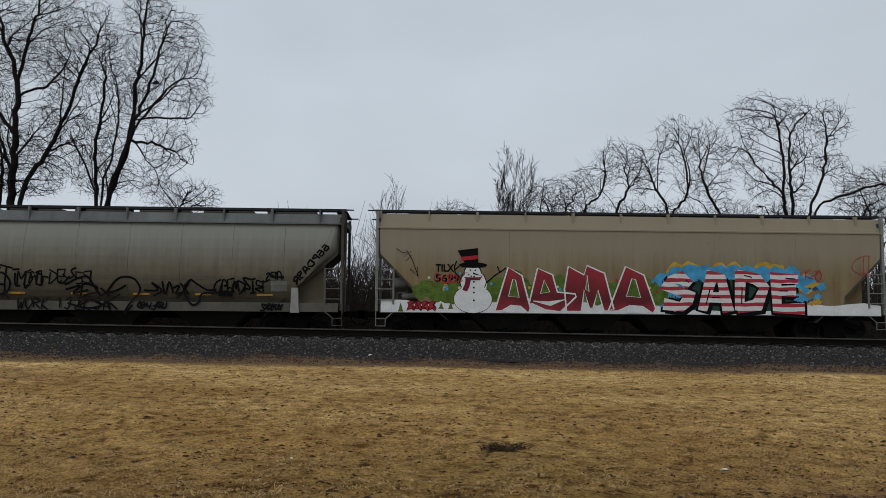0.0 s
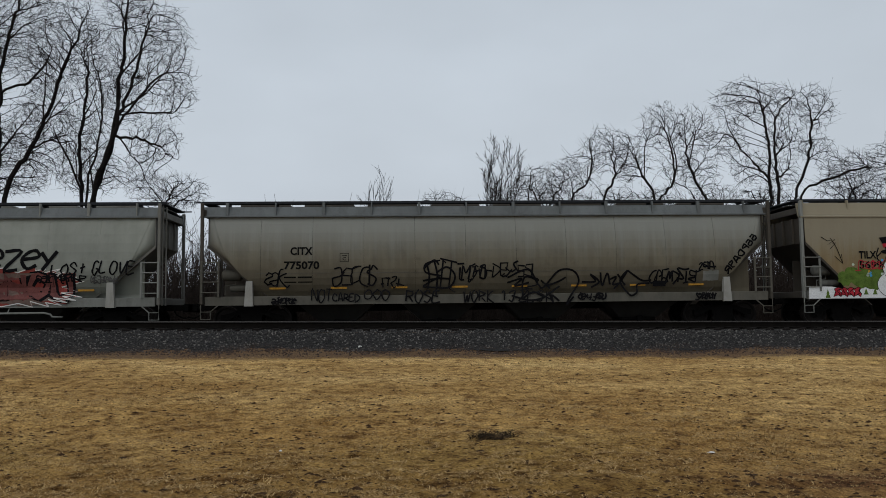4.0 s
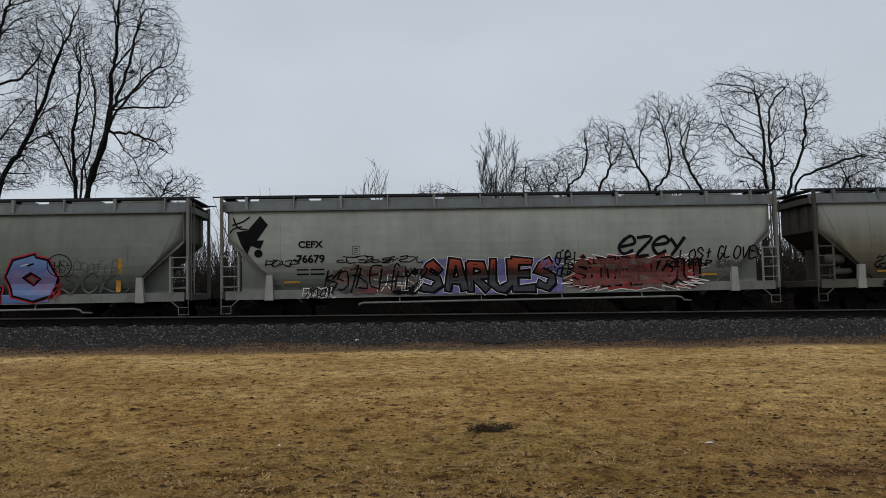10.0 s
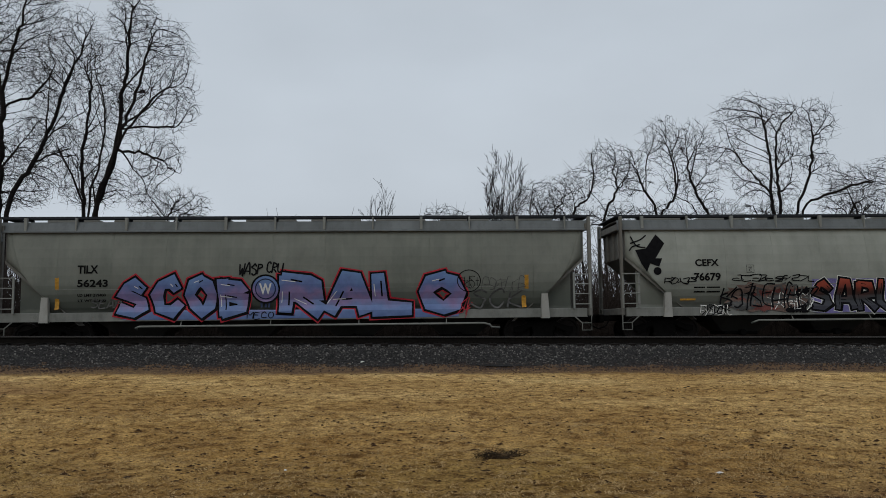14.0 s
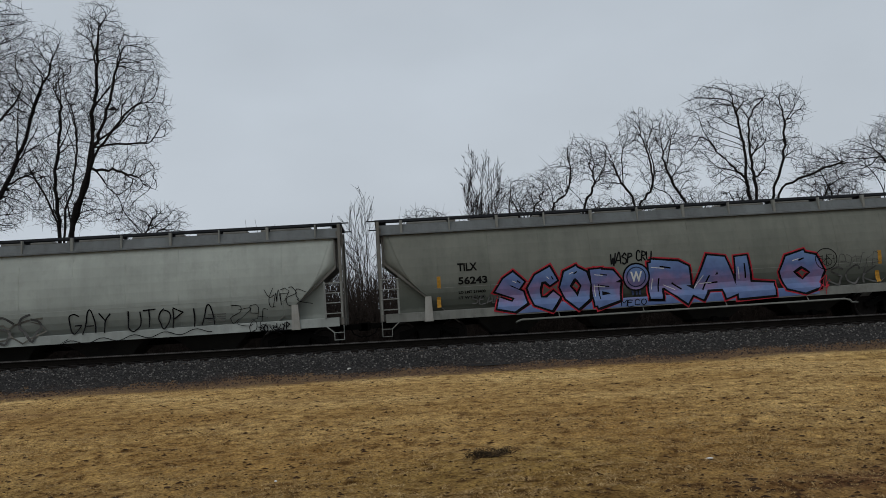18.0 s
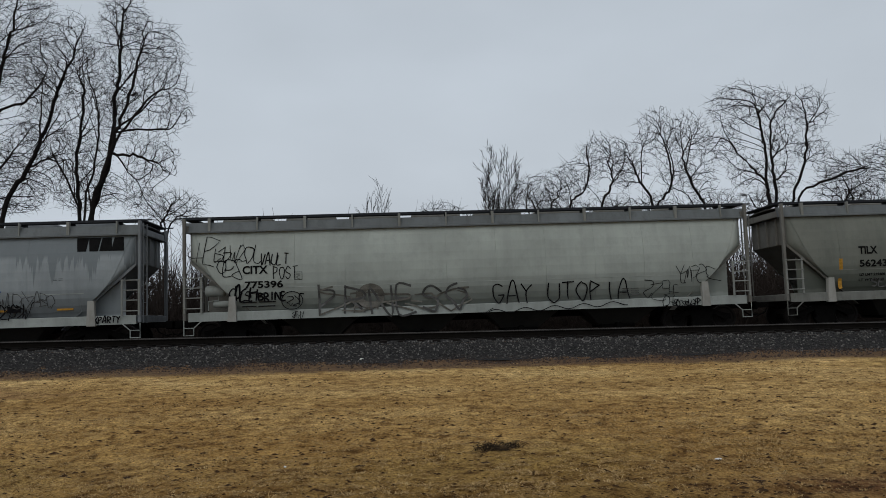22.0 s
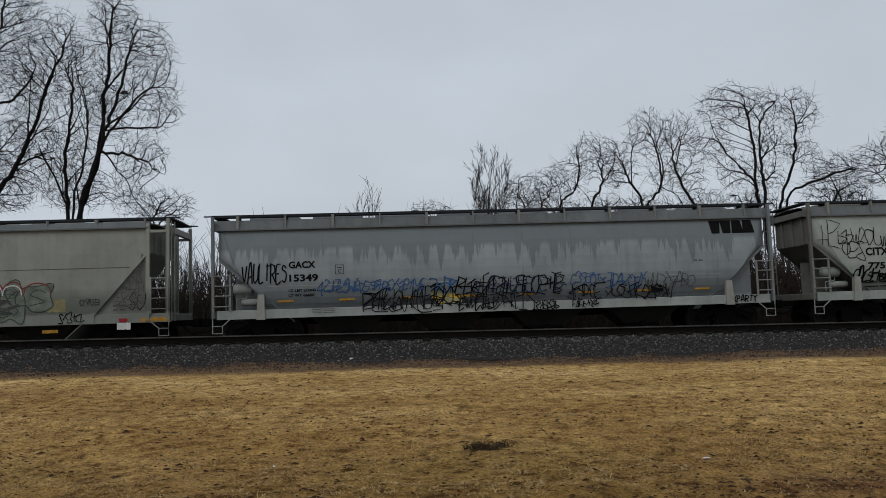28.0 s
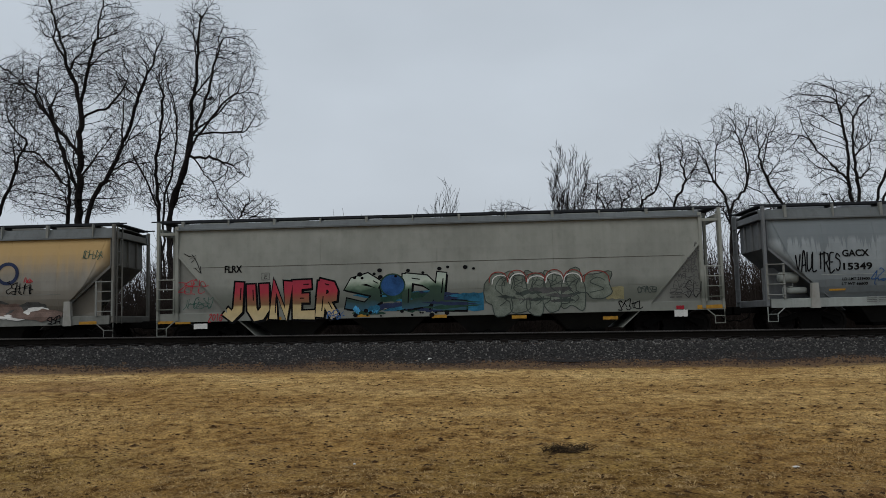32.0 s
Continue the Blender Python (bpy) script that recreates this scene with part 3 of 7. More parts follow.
            part("plate_edge", prism(fresh(), ((at(0.72), 0.95), (at(0.80), 0.95), (at(0.80), 3.2), (at(0.72), 3.32)), -1.57, -1.47), sill_mat, car)
        elif solid:
            bm = fresh()
            a = 0.66 if kind == "round" else 0.6
            prism(bm, ((at(a), 1.22), (at(d0 + 0.05), 1.22), (at(d0 + 0.05), z0 - 0.05), (at(a), z0 + (z1 - z0) * (d0 - a) / (d0 - d1) - 0.06)), -1.12, -1.08)
            part("bolster_plate", bm, body_mat, car)
        else:
            for k, (x, r, z) in enumerate(((0.98, 0.19, 1.98), (1.25, 0.12, 1.52))):
                bm = fresh()
                a, b = at(x - 0.34), at(x + 0.34)
                tube(bm, ((a, -1.02, z), (a + (b - a) * 0.08, -1.02, z), (a + (b - a) * 0.92, -1.02, z), (b, -1.02, z)), (r * 0.7, r, r, r * 0.7), 14)
                part("air_reservoir" if k == 0 else "brake_cylinder", bm, sill_mat, car, smooth=True)
            bm = fresh()
            tube(bm, ((at(0.75), -1.1, 1.30), (at(0.75), -1.1, 1.62), (at(1.1), -1.1, 1.66), (at(1.1), -1.1, 1.90)), 0.022, 5)
            tube(bm, ((at(1.28), -1.15, 2.02), (at(1.34), -1.2, 2.12), (at(1.40), -1.2, 2.10)), 0.018, 5)
            part("brake_pipe", bm, sill_mat, car)
            part("center_web", box(fresh(), min(at(0.5), at(2.6)), max(at(0.5), at(2.6)), 0.1, 0.16, 1.0, 2.4), end_mat, car)
    # chord, roof and its lip
    if kind == "round":
        bm = fresh()
        prism_y = ((-1.46, 3.985), (-1.46, 4.035), (-1.415, 4.05), (-1.30, 4.35), (-1.19, 4.37), (-1.19, 4.32), (-1.30, 4.06), (-1.28, 3.985))
    else:
        lip = top
        prism_y = ((-1.62, lip - 0.02), (-1.62, lip + 0.03), (-1.50, lip + 0.06), (-1.36, 4.40), (-1.26, 4.41), (-1.26, 4.36), (-1.40, lip + 0.04), (-1.52, lip - 0.02))
    for turn, nm in ((Matrix.Identity(4), "top_chord"), (FLIP, "top_chord")):
        bm = fresh()
        e = 0.0 if kind != "smooth" else 0.70
        a = [bm.verts.new((-h + e, y, z)) for y, z in prism_y]
        b = [bm.verts.new((h - e, y, z)) for y, z in prism_y]
        bm.faces.new(a), bm.faces.new(b[::-1])
        for k in range(len(a)):
            j = (k + 1) % len(a)
            bm.faces.new((a[j], a[k], b[k], b[j]))
        bmesh.ops.recalc_face_normals(bm, faces=bm.faces[:])
        part(nm, bm, chord_mat, car, m=turn)
    bm = fresh()
    ridge = [(-1.22, 4.345), (-0.7, 4.40), (0.0, 4.42), (0.7, 4.40), (1.22, 4.345)]
    e = 0.1 if kind != "smooth" else 0.72
    rows = [[bm.verts.new((s * (h - e), y, z)) for y, z in ridge] for s in (-1, 1)]
    for k in range(4):
        bm.faces.new((rows[0][k], rows[0][k + 1], rows[1][k + 1], rows[1][k]))
    geo = bmesh.ops.extrude_face_region(bm, geom=bm.faces[:])
    for v in geo["geom"]:
        if isinstance(v, bmesh.types.BMVert):
            v.co.z -= 0.03
    bmesh.ops.recalc_face_normals(bm, faces=bm.faces[:])
    part("roof", bm, end_mat, car)
    # loading hatches along the middle
    for k in range(8):
        x = -h + 2.0 + (L - 4.0) * k / 7
        part("hatch", box(fresh(), x - 0.9, x + 0.9, -0.3, 0.3, 4.45, 4.58, 0.04), end_mat, car)
    # running boards on their brackets
    for s in (-1, 1):
        board = part("running_board", box(fresh(), -h - 0.04, h + 0.04, min(s * 1.275, s * 1.295), max(s * 1.275, s * 1.295), 4.465, 4.55), GRATING, car)
        for end in (-1, 1):
            part("board_end", tube(fresh(), ((end * (h + 0.03), s * 1.285, 4.515), (end * (h + board_out), s * 1.285, 4.515)), 0.026, 6), GRATING, board)
        for w0, w1 in ((0.84, 0.97), (0.99, 1.12), (1.14, 1.27)):
            part("plank", box(fresh(), -h - 0.04, h + 0.04, min(s * w0, s * w1), max(s * w0, s * w1), 4.48, 4.52), GRATING, board)
        n = round((L - sum(ends)) / post_step)
        for k in range(n + 1):
            x = -h + ends[0] + (L - sum(ends)) * k / n
            wd = 0.045 if k % 2 == 0 else 0.022
            bm = fresh()
            prism(bm, ((x - wd, 4.05), (x + wd, 4.05), (x + wd, 4.49), (x - wd, 4.49)), s * 1.44, s * 1.30)
            part("board_bracket", bm, bracket_mat, car)
            part("board_bearer", box(fresh(), x - 0.03, x + 0.03, min(s * 0.8, s * 1.3), max(s * 0.8, s * 1.3), 4.40, 4.478), GRATING, car)
    for end in (-1, 1):
        at = mirrored(end, L)
        lo, hi = sorted((at(-0.04), at(0.35)))
        part("crosswalk", box(fresh(), lo, hi, -0.83, 0.83, 4.485, 4.525), GRATING, car)
        # corner posts, end frame and sill ends
        for s in (-1, 1):
            lo, hi = sorted((at(0.0), at(0.10)))
            part("corner_post", box(fresh(), lo, hi, min(s * 1.46, s * 1.6), max(s * 1.46, s * 1.6), 0.98, 4.46, 0.012), {"round": end_mat, "flat": LADDER}.get(kind, body_mat), car)
            if kind == "smooth":
                lo, hi = sorted((at(0.66), at(0.78)))
                part("inner_post", box(fresh(), lo, hi, min(s * 1.5, s * 1.6), max(s * 1.5, s * 1.6), 0.98, 4.3, 0.01), body_mat, car)
                part("platform_rail", box(fresh(), min(at(0.1), at(0.7)), max(at(0.1), at(0.7)), min(s * 1.52, s * 1.58), max(s * 1.52, s * 1.58), 3.98, 4.08, 0.01), body_mat, car)
                part("end_column", box(fresh(), min(at(0.28), at(0.38)), max(at(0.28), at(0.38)), s * 0.7 - 0.06, s * 0.7 + 0.06, 0.98, 4.36, 0.01), body_mat, car)
        lo, hi = sorted((at(0.02), at(0.16)))
        part("end_header", box(fresh(), lo, hi, -1.45, 1.45, 4.02, 4.24, 0.01), end_mat, car)
        lo, hi = sorted((at(0.0), at(0.40)))
        part("end_sill", box(fresh(), lo, hi, -1.46, 1.46, 0.98, 1.22, 0.015), end_mat, car)
        end_ladder(car, at(-0.03), -1.42 if end > 0 else 1.0, -1.0 if end > 0 else 1.42, 0.95, 4.4, 0.46, end_mat)
        ladder(car, at(0.06), at(0.63), -1.60, 1.22, 2.46, (1.38, 1.74, 2.08, 2.42), LADDER if kind == "round" and sill_mat is not DIRTY_SILL else sill_mat)
        # jacking bracket at the bolster
        if kind == "round":
            bm = fresh()
            c = 1.65 if kind == "round" else 1.55
            prism(bm, ((at(c - 0.15), 0.90), (at(c + 0.15), 0.90), (at(c + 0.12), 1.76), (at(c - 0.09), 1.76)), -1.62, -1.44)
            part("jacking_bracket", bm, BRACKET if kind == "round" else sill_mat, car)
        stirrup(car, at(0.03), at(0.36), sill_mat)
        # coupler and draft gear
        bm = fresh()
        lo, hi = sorted((at(-0.45), at(0.5)))
        box(bm, lo, hi, -0.12, 0.12, 0.78, 0.98, 0.02)
        lo, hi = sorted((at(-0.78), at(-0.4)))
        box(bm, lo, hi, -0.16, 0.14, 0.72, 1.02, 0.04)
        part("coupler", bm, STEEL_DARK, car)
        part("air_hose", tube(fresh(), ((at(-0.1), -0.35, 0.9), (at(-0.25), -0.35, 0.62), (at(-0.5), -0.32, 0.50), (at(-0.68), -0.3, 0.55)), 0.025, 6), STEEL_DARK, car)
        truck(car, at(1.65))
    # side sills
    for s in (-1, 1):
        bm = fresh()
        a, b = (0.17, 0.17) if kind != "smooth" else (0.0, 0.0)
        box(bm, -h + a, h - b, min(s * 1.44, s * 1.545), max(s * 1.44, s * 1.545), 0.95, 1.24, 0.012)
        box(bm, -h + a, h - b, min(s * 1.42, s * 1.57), max(s * 1.42, s * 1.57), 0.935, 0.962)
        part("side_sill", bm, sill_mat, car)
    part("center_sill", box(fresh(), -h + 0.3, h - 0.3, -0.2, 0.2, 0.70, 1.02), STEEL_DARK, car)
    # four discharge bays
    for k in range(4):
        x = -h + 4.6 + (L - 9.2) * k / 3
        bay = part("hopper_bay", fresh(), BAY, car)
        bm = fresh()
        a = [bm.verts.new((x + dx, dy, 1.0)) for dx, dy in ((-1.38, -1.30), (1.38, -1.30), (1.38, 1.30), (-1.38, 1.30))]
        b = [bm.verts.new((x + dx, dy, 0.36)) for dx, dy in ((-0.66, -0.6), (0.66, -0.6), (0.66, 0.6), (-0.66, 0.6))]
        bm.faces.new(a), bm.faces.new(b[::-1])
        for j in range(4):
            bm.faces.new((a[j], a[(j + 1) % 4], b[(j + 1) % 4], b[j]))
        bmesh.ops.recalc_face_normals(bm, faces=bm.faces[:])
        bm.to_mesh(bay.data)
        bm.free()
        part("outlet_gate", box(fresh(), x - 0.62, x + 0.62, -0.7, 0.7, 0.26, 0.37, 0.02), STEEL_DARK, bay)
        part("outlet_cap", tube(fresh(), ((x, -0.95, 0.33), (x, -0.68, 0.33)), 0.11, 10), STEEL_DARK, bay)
    if pipe:
        a, b = -h + 4.7, h - 3.6
        bm = fresh()
        tube(bm, ((a, -1.40, 0.66), (a + 0.02, -1.62, 0.70), (a + 0.15, -1.64, 0.75), (b - 0.2, -1.64, 0.75), (b, -1.62, 0.70), (b + 0.05, -1.62, 0.62), (b + 0.35, -1.5, 0.60)), 0.036, 8)
        part("side_pipe", bm, sill_mat, car, "long pale grey pipe below the sill", smooth=True)
        for k in range(4):
            x = a + (b - a) * (k + 0.5) / 4
            part("pipe_hanger", tube(fresh(), ((x, -1.62, 0.75), (x, -1.45, 0.95)), 0.02, 5), sill_mat, car)
    for x, z, wd, ht in reflectors:
        y = -across([(w, zz) for w, zz in profile], z) - 0.006
        bm = fresh()
        box(bm, x - wd / 2, x + wd / 2, y - 0.006, y + 0.03, z - ht / 2, z + ht / 2)
        part("reflector", bm, YELLOW, car, "dull amber reflective strip")
    if kind != "flat":
        # the upper sheet's lap over the lower one, its highlight put in as a strip
        zl = 2.02 if kind == "round" else 1.86
        y = -across([(w, zz) for w, zz in profile], zl)
        part("lap_seam", box(fresh(), -h + 1.9, h - 1.9, y - 0.007, y + 0.02, zl - 0.008, zl + 0.010), sill_mat, car)
    if kind == "smooth":
        y = -across([(w, zz) for w, zz in profile], 2.82)
        part("weld_seam", box(fresh(), -h + 1.3, h - 1.3, y - 0.008, y + 0.02, 2.812, 2.828), DARK_STEEL, car)
    cars.append(car)
    return car


TAN = paint("dusty_tan_paint", (0.215, 0.172, 0.092), (0.14, 0.07, 0.026), 0.7, 0.3, 1.0, 0.3, band=(2.0, 3.2, (0.25, 0.228, 0.17), 0.8), drip=0.5)
# browned below; the band puts the sky's light on the upturned top into its colour
BROWNED = paint("browned_grey_paint", (0.14, 0.123, 0.085), (0.065, 0.055, 0.038), 0.5, 0.5, 2.0, 0.2, band=(2.0, 3.7, (0.225, 0.235, 0.215), 0.9), low_dirt_shade=0.45, drip=0.35)
PUTTY = paint("putty_grey_paint", (0.265, 0.28, 0.247), (0.12, 0.13, 0.105), 0.3, 0.25, 3.0, low_dirt_shade=0.7)
OLIVE = paint("olive_grey_paint", (0.16, 0.168, 0.145), (0.075, 0.09, 0.075), 0.4, 0.3, 4.0, low_dirt_shade=0.7)
MIST = paint("pale_green_grey_paint", (0.335, 0.365, 0.335), (0.17, 0.19, 0.17), 0.3, 0.25, 5.0, low_dirt_shade=0.5)
STREAKED = paint("streaked_blue_grey_paint", (0.27, 0.30, 0.31), (0.12, 0.14, 0.15), 0.4, 0.25, 6.0, low_dirt_shade=0.55, band=(3.0, 3.2, (0.125, 0.145, 0.155), 0.75))
CLAY = paint("clay_white_paint", (0.265, 0.274, 0.245), (0.13, 0.14, 0.115), 0.3, 0.3, 7.0, low_dirt_shade=0.95, tide=1.72)
OCHRE = paint("ochre_stained_paint", (0.25, 0.24, 0.21), (0.15, 0.125, 0.09), 0.35, 0.3, 8.0, low_dirt_shade=0.6, band=(2.3, 3.5, (0.44, 0.29, 0.11), 0.85), drip=0.4)
GREY_STEEL = paint("grey_end_steel", (0.16, 0.16, 0.145), (0.075, 0.062, 0.048), 0.5, 0.5, 11.0, 0.3)
DARK_STEEL = paint("brown_grey_end_steel", (0.06, 0.053, 0.043), (0.03, 0.026, 0.022), 0.5, 0.5, 12.0, 0.3)
BLUE_STEEL = paint("blue_grey_end_steel", (0.17, 0.185, 0.195), (0.08, 0.08, 0.08), 0.5, 0.5, 13.0, 0.2)
PALE_SILL = paint("pale_sill_paint", (0.19, 0.195, 0.178), (0.07, 0.075, 0.06), 0.5, 0.5, 14.0, 0.3)
DIRTY_SILL = paint("dirty_sill_paint", (0.10, 0.094, 0.077), (0.04, 0.045, 0.035), 0.5, 0.5, 15.0, 0.3)

# dusty steel, its colour darkened for the shade beneath the cars
BAY = paint("dusty_shaded_bay_steel", (0.035, 0.033, 0.029), (0.016, 0.015, 0.013), 0.6, 0.6, 18.0, 0.4)
PLATE = paint("dull_bolster_paint", (0.20, 0.205, 0.185), (0.10, 0.105, 0.09), 0.4, 0.4, 21.0)
LADDER = paint("chalky_ladder_paint", (0.21, 0.22, 0.205), (0.12, 0.11, 0.09), 0.4, 0.5, 19.0, 0.3)
BRIGHT_SILL = paint("light_grey_sill_paint", (0.31, 0.335, 0.315), (0.13, 0.14, 0.125), 0.35, 0.35, 20.0, 0.2)
CHORD = paint("grey_chord_paint", (0.132, 0.146, 0.15), (0.065, 0.07, 0.068), 0.5, 0.5, 17.0, 0.3)
BRACKET = paint("chalky_bracket_paint", (0.31, 0.31, 0.285), (0.18, 0.16, 0.13), 0.4, 0.4, 16.0)
AMBER_ROW = tuple((-7.4 + 2.1 * k, 1.52, 0.55, 0.09) for k in range(8))
# this car's tan ends get DARK_STEEL for the shade under the slope sheets
snow_car = hopper_car("hopper_car", -1.26, 16.78, "flat", (TAN, PALE_SILL, DARK_STEEL), "tan flat-sided covered hopper with a painted snowman and red letters", True, post_step=1.70, ends=(0.15, 0.9), seed=1)
brown_car = hopper_car("hopper_car", -22.38, -2.36, "round", (BROWNED, DIRTY_SILL, DARK_STEEL), "grimy brown-grey covered hopper with black scrawled tags", True, reflectors=AMBER_ROW, seed=2, gap=0.0042)
putty_car = hopper_car("hopper_car", -43.36, -23.72, "round", (PUTTY, PALE_SILL, GREY_STEEL), "putty-grey covered hopper with red and violet graffiti and a side pipe", False, True, reflectors=AMBER_ROW, seed=3)
olive_car = hopper_car("hopper_car", -64.75, -44.40, "round", (OLIVE, PALE_SILL, GREY_STEEL), "olive-grey covered hopper with large blue bubble letters", False, True, seed=4)
mist_car = hopper_car("hopper_car", -85.80, -66.00, "round", (MIST, BRIGHT_SILL, GREY_STEEL), "pale green-grey covered hopper with thin black handwriting", True, seed=5)
streak_car = hopper_car("hopper_car", -106.95, -87.20, "round", (STREAKED, BRIGHT_SILL, BLUE_STEEL), "streaked blue-grey covered hopper with blue and black tags", True, reflectors=AMBER_ROW, seed=6)
clay_car = hopper_car("hopper_car", -128.05, -108.35, "smooth", (CLAY, CLAY, CLAY), "off-white smooth-sided covered hopper with red and green graffiti", True, seed=7, panels=5)
ochre_car = hopper_car("hopper_car", -149.4, -129.55, "round", (OCHRE, PALE_SILL, GREY_STEEL), "grey covered hopper stained ochre along its top", False, seed=8)

# ---- what is painted on the cars ----
RED_PAINT = plain("crimson_spray_paint", (0.36, 0.022, 0.035), 0.55, 0, 0.3, 3.0)
MAROON = plain("maroon_spray_paint", (0.13, 0.045, 0.04), 0.6, 0, 0.4, 3.0)
SCARF = plain("dark_crimson_spray_paint", (0.15, 0.018, 0.03), 0.6, 0, 0.3, 3.0)
RUST_RED = plain("rust_red_spray_paint", (0.21, 0.04, 0.032), 0.6, 0, 0.35, 3.0)
BROWN_PAINT = plain("dull_brown_spray_paint", (0.13, 0.09, 0.075), 0.65, 0, 0.4, 3.0)
DARK_PAINT = plain("faded_black_spray_paint", (0.07, 0.07, 0.068), 0.65, 0, 0.4, 4.0)
VIOLET = plain("violet_spray_paint", (0.155, 0.14, 0.31), 0.6, 0, 0.3, 3.0)
SKY_BLUE = plain("bright_blue_spray_paint", (0.06, 0.29, 0.52), 0.55, 0, 0.35, 3.0)
BLUE_INK = plain("blue_marker_paint", (0.04, 0.10, 0.24), 0.55, 0, 0.3, 3.0)
NAVY = plain("navy_spray_paint", (0.02, 0.03, 0.07), 0.55, 0, 0.3, 3.0)
GOLD = plain("golden_spray_paint", (0.46, 0.30, 0.04), 0.6, 0, 0.3, 3.0)
LEAF_GREEN = plain("leaf_green_spray_paint", (0.085, 0.14, 0.025), 0.6, 0, 0.45, 5.0)
GREEN_INK = plain("dark_green_marker_paint", (0.03, 0.09, 0.07), 0.6, 0, 0.3, 3.0)
DARK_GREEN = plain("bottle_green_spray_paint", (0.018, 0.05, 0.035), 0.6, 0, 0.4, 3.0)
PALE_GREEN = plain("pale_green_spray_paint", (0.42, 0.50, 0.40), 0.6, 0, 0.25, 2.0)
TEAL = plain("teal_blue_spray_paint", (0.022, 0.12, 0.20), 0.6, 0, 0.5, 2.0)
GHOST_GREEN = plain("thin_green_grey_spray_paint", (0.15, 0.17, 0.14), 0.7, 0, 0.4, 3.0)
GHOST_BROWN = plain("thin_brown_grey_spray_paint", (0.115, 0.11, 0.095), 0.7, 0, 0.5, 3.0)
GHOST_DARK = plain("thin_dark_green_spray_paint", (0.05, 0.062, 0.055), 0.7, 0, 0.4, 3.0)
GHOST_GOLD = plain("thin_ochre_spray_paint", (0.22, 0.20, 0.11), 0.7, 0, 0.3, 3.0)
DEEP_BLUE = plain("deep_blue_spray_paint", (0.02, 0.07, 0.19), 0.6, 0, 0.4, 3.0)
SNOW = plain("white_spray_paint", (0.70, 0.72, 0.72), 0.6, 0, 0.08, 3.0)


def height_paint(name, wave, stops, soft=0.0):
    """Paint that changes with height: bands of a given step, or one run of colours from z0 to z1."""
    m, n, l, b = shader(name, rough=0.6)
    co = n.new("ShaderNodeTexCoord")
    sp = n.new("ShaderNodeSeparateXYZ")
    l.new(co.outputs["Object"], sp.inputs[0])
    mr = n.new("ShaderNodeMapRange")
    wob = noise_node(n, l, 1.2, detail=4)
    add = n.new("ShaderNodeMath")
    add.operation = "MULTIPLY_ADD"
    add.inputs[1].default_value = soft
    l.new(wob, add.inputs[0])
    l.new(sp.outputs["Z"], add.inputs[2])
    mr.inputs[1].default_value, mr.inputs[2].default_value = wave[0] + soft / 2, wave[1] + soft / 2
    l.new(add.outputs[0], mr.inputs[0])
    f = mr.outputs[0]
    if len(wave) == 3:
        mr.clamp = False
        k = n.new("ShaderNodeMath")
        k.operation = "FRACT"
        l.new(f, k.inputs[0])
        f = k.outputs[0]
    c = ramp_node(n, l, f, *stops)
    c = mix_node(n, l, 0.35, c, ramp_node(n, l, noise_node(n, l, 5.0, detail=5), (0.3, (0.55, 0.55, 0.55)), (0.6, (1, 1, 1))), "MULTIPLY")
    l.new(c, b.inputs["Base Color"])
    return m


MARSH = height_paint("pale_green_to_dark_green_paint", (1.3, 2.3), ((0.0, (0.02, 0.07, 0.10)), (0.2, (0.012, 0.035, 0.025)), (0.58, (0.022, 0.055, 0.032)), (0.70, (0.13, 0.19, 0.13)), (0.84, (0.40, 0.46, 0.38)), (1.0, (0.36, 0.42, 0.36))), 0.5)
STRIPES = height_paint("red_and_white_striped_paint", (0.97, 1.25, 1), ((0.0, (0.36, 0.02, 0.04)), (0.42, (0.36, 0.02, 0.04)), (0.45, (0.62, 0.62, 0.62)), (0.97, (0.62, 0.62, 0.62)), (1.0, (0.36, 0.02, 0.04))), 0.12)
FADE_RED = height_paint("crimson_to_cream_paint", (1.0, 2.3), ((0.0, (0.50, 0.40, 0.22)), (0.32, (0.48, 0.36, 0.16)), (0.37, (0.20, 0.11, 0.045)), (0.55, (0.25, 0.06, 0.035)), (0.7, (0.36, 0.02, 0.04)), (1.0, (0.30, 0.015, 0.04))), 0.1)
BLUE_PAINT = height_paint("blue_spray_paint_shaded_pink", (0.95, 2.5), ((0.0, (0.08, 0.13, 0.29)), (0.25, (0.12, 0.18, 0.35)), (0.5, (0.21, 0.15, 0.29)), (0.72, (0.09, 0.13, 0.29)), (1.0, (0.11, 0.19, 0.37))), 1.3)
EMBER = height_paint("ember_red_over_dark_paint", (1.0, 2.3), ((0.0, (0.04, 0.04, 0.06)), (0.4, (0.022, 0.024, 0.026)), (0.58, (0.06, 0.02, 0.015)), (0.76, (0.26, 0.04, 0.02)), (1.0, (0.34, 0.07, 0.04))), 0.5)
CRIMSON = height_paint("crimson_paint_shaded_dark", (0.95, 2.45), ((0.0, (0.30, 0.02, 0.035)), (0.35, (0.10, 0.005, 0.01)), (0.6, (0.18, 0.010, 0.018)), (1.0, (0.27, 0.018, 0.028))), 0.9)

SURFACE = {}
for c in (brown_car, putty_car, olive_car, mist_car, streak_car, ochre_car):
    SURFACE[c] = ((1.578, 0.90), (1.578, 1.24), (1.48, 1.42)) + SIDE_ROUND[2:]
SURFACE[snow_car], SURFACE[clay_car] = SIDE_FLAT, SIDE_SMOOTH


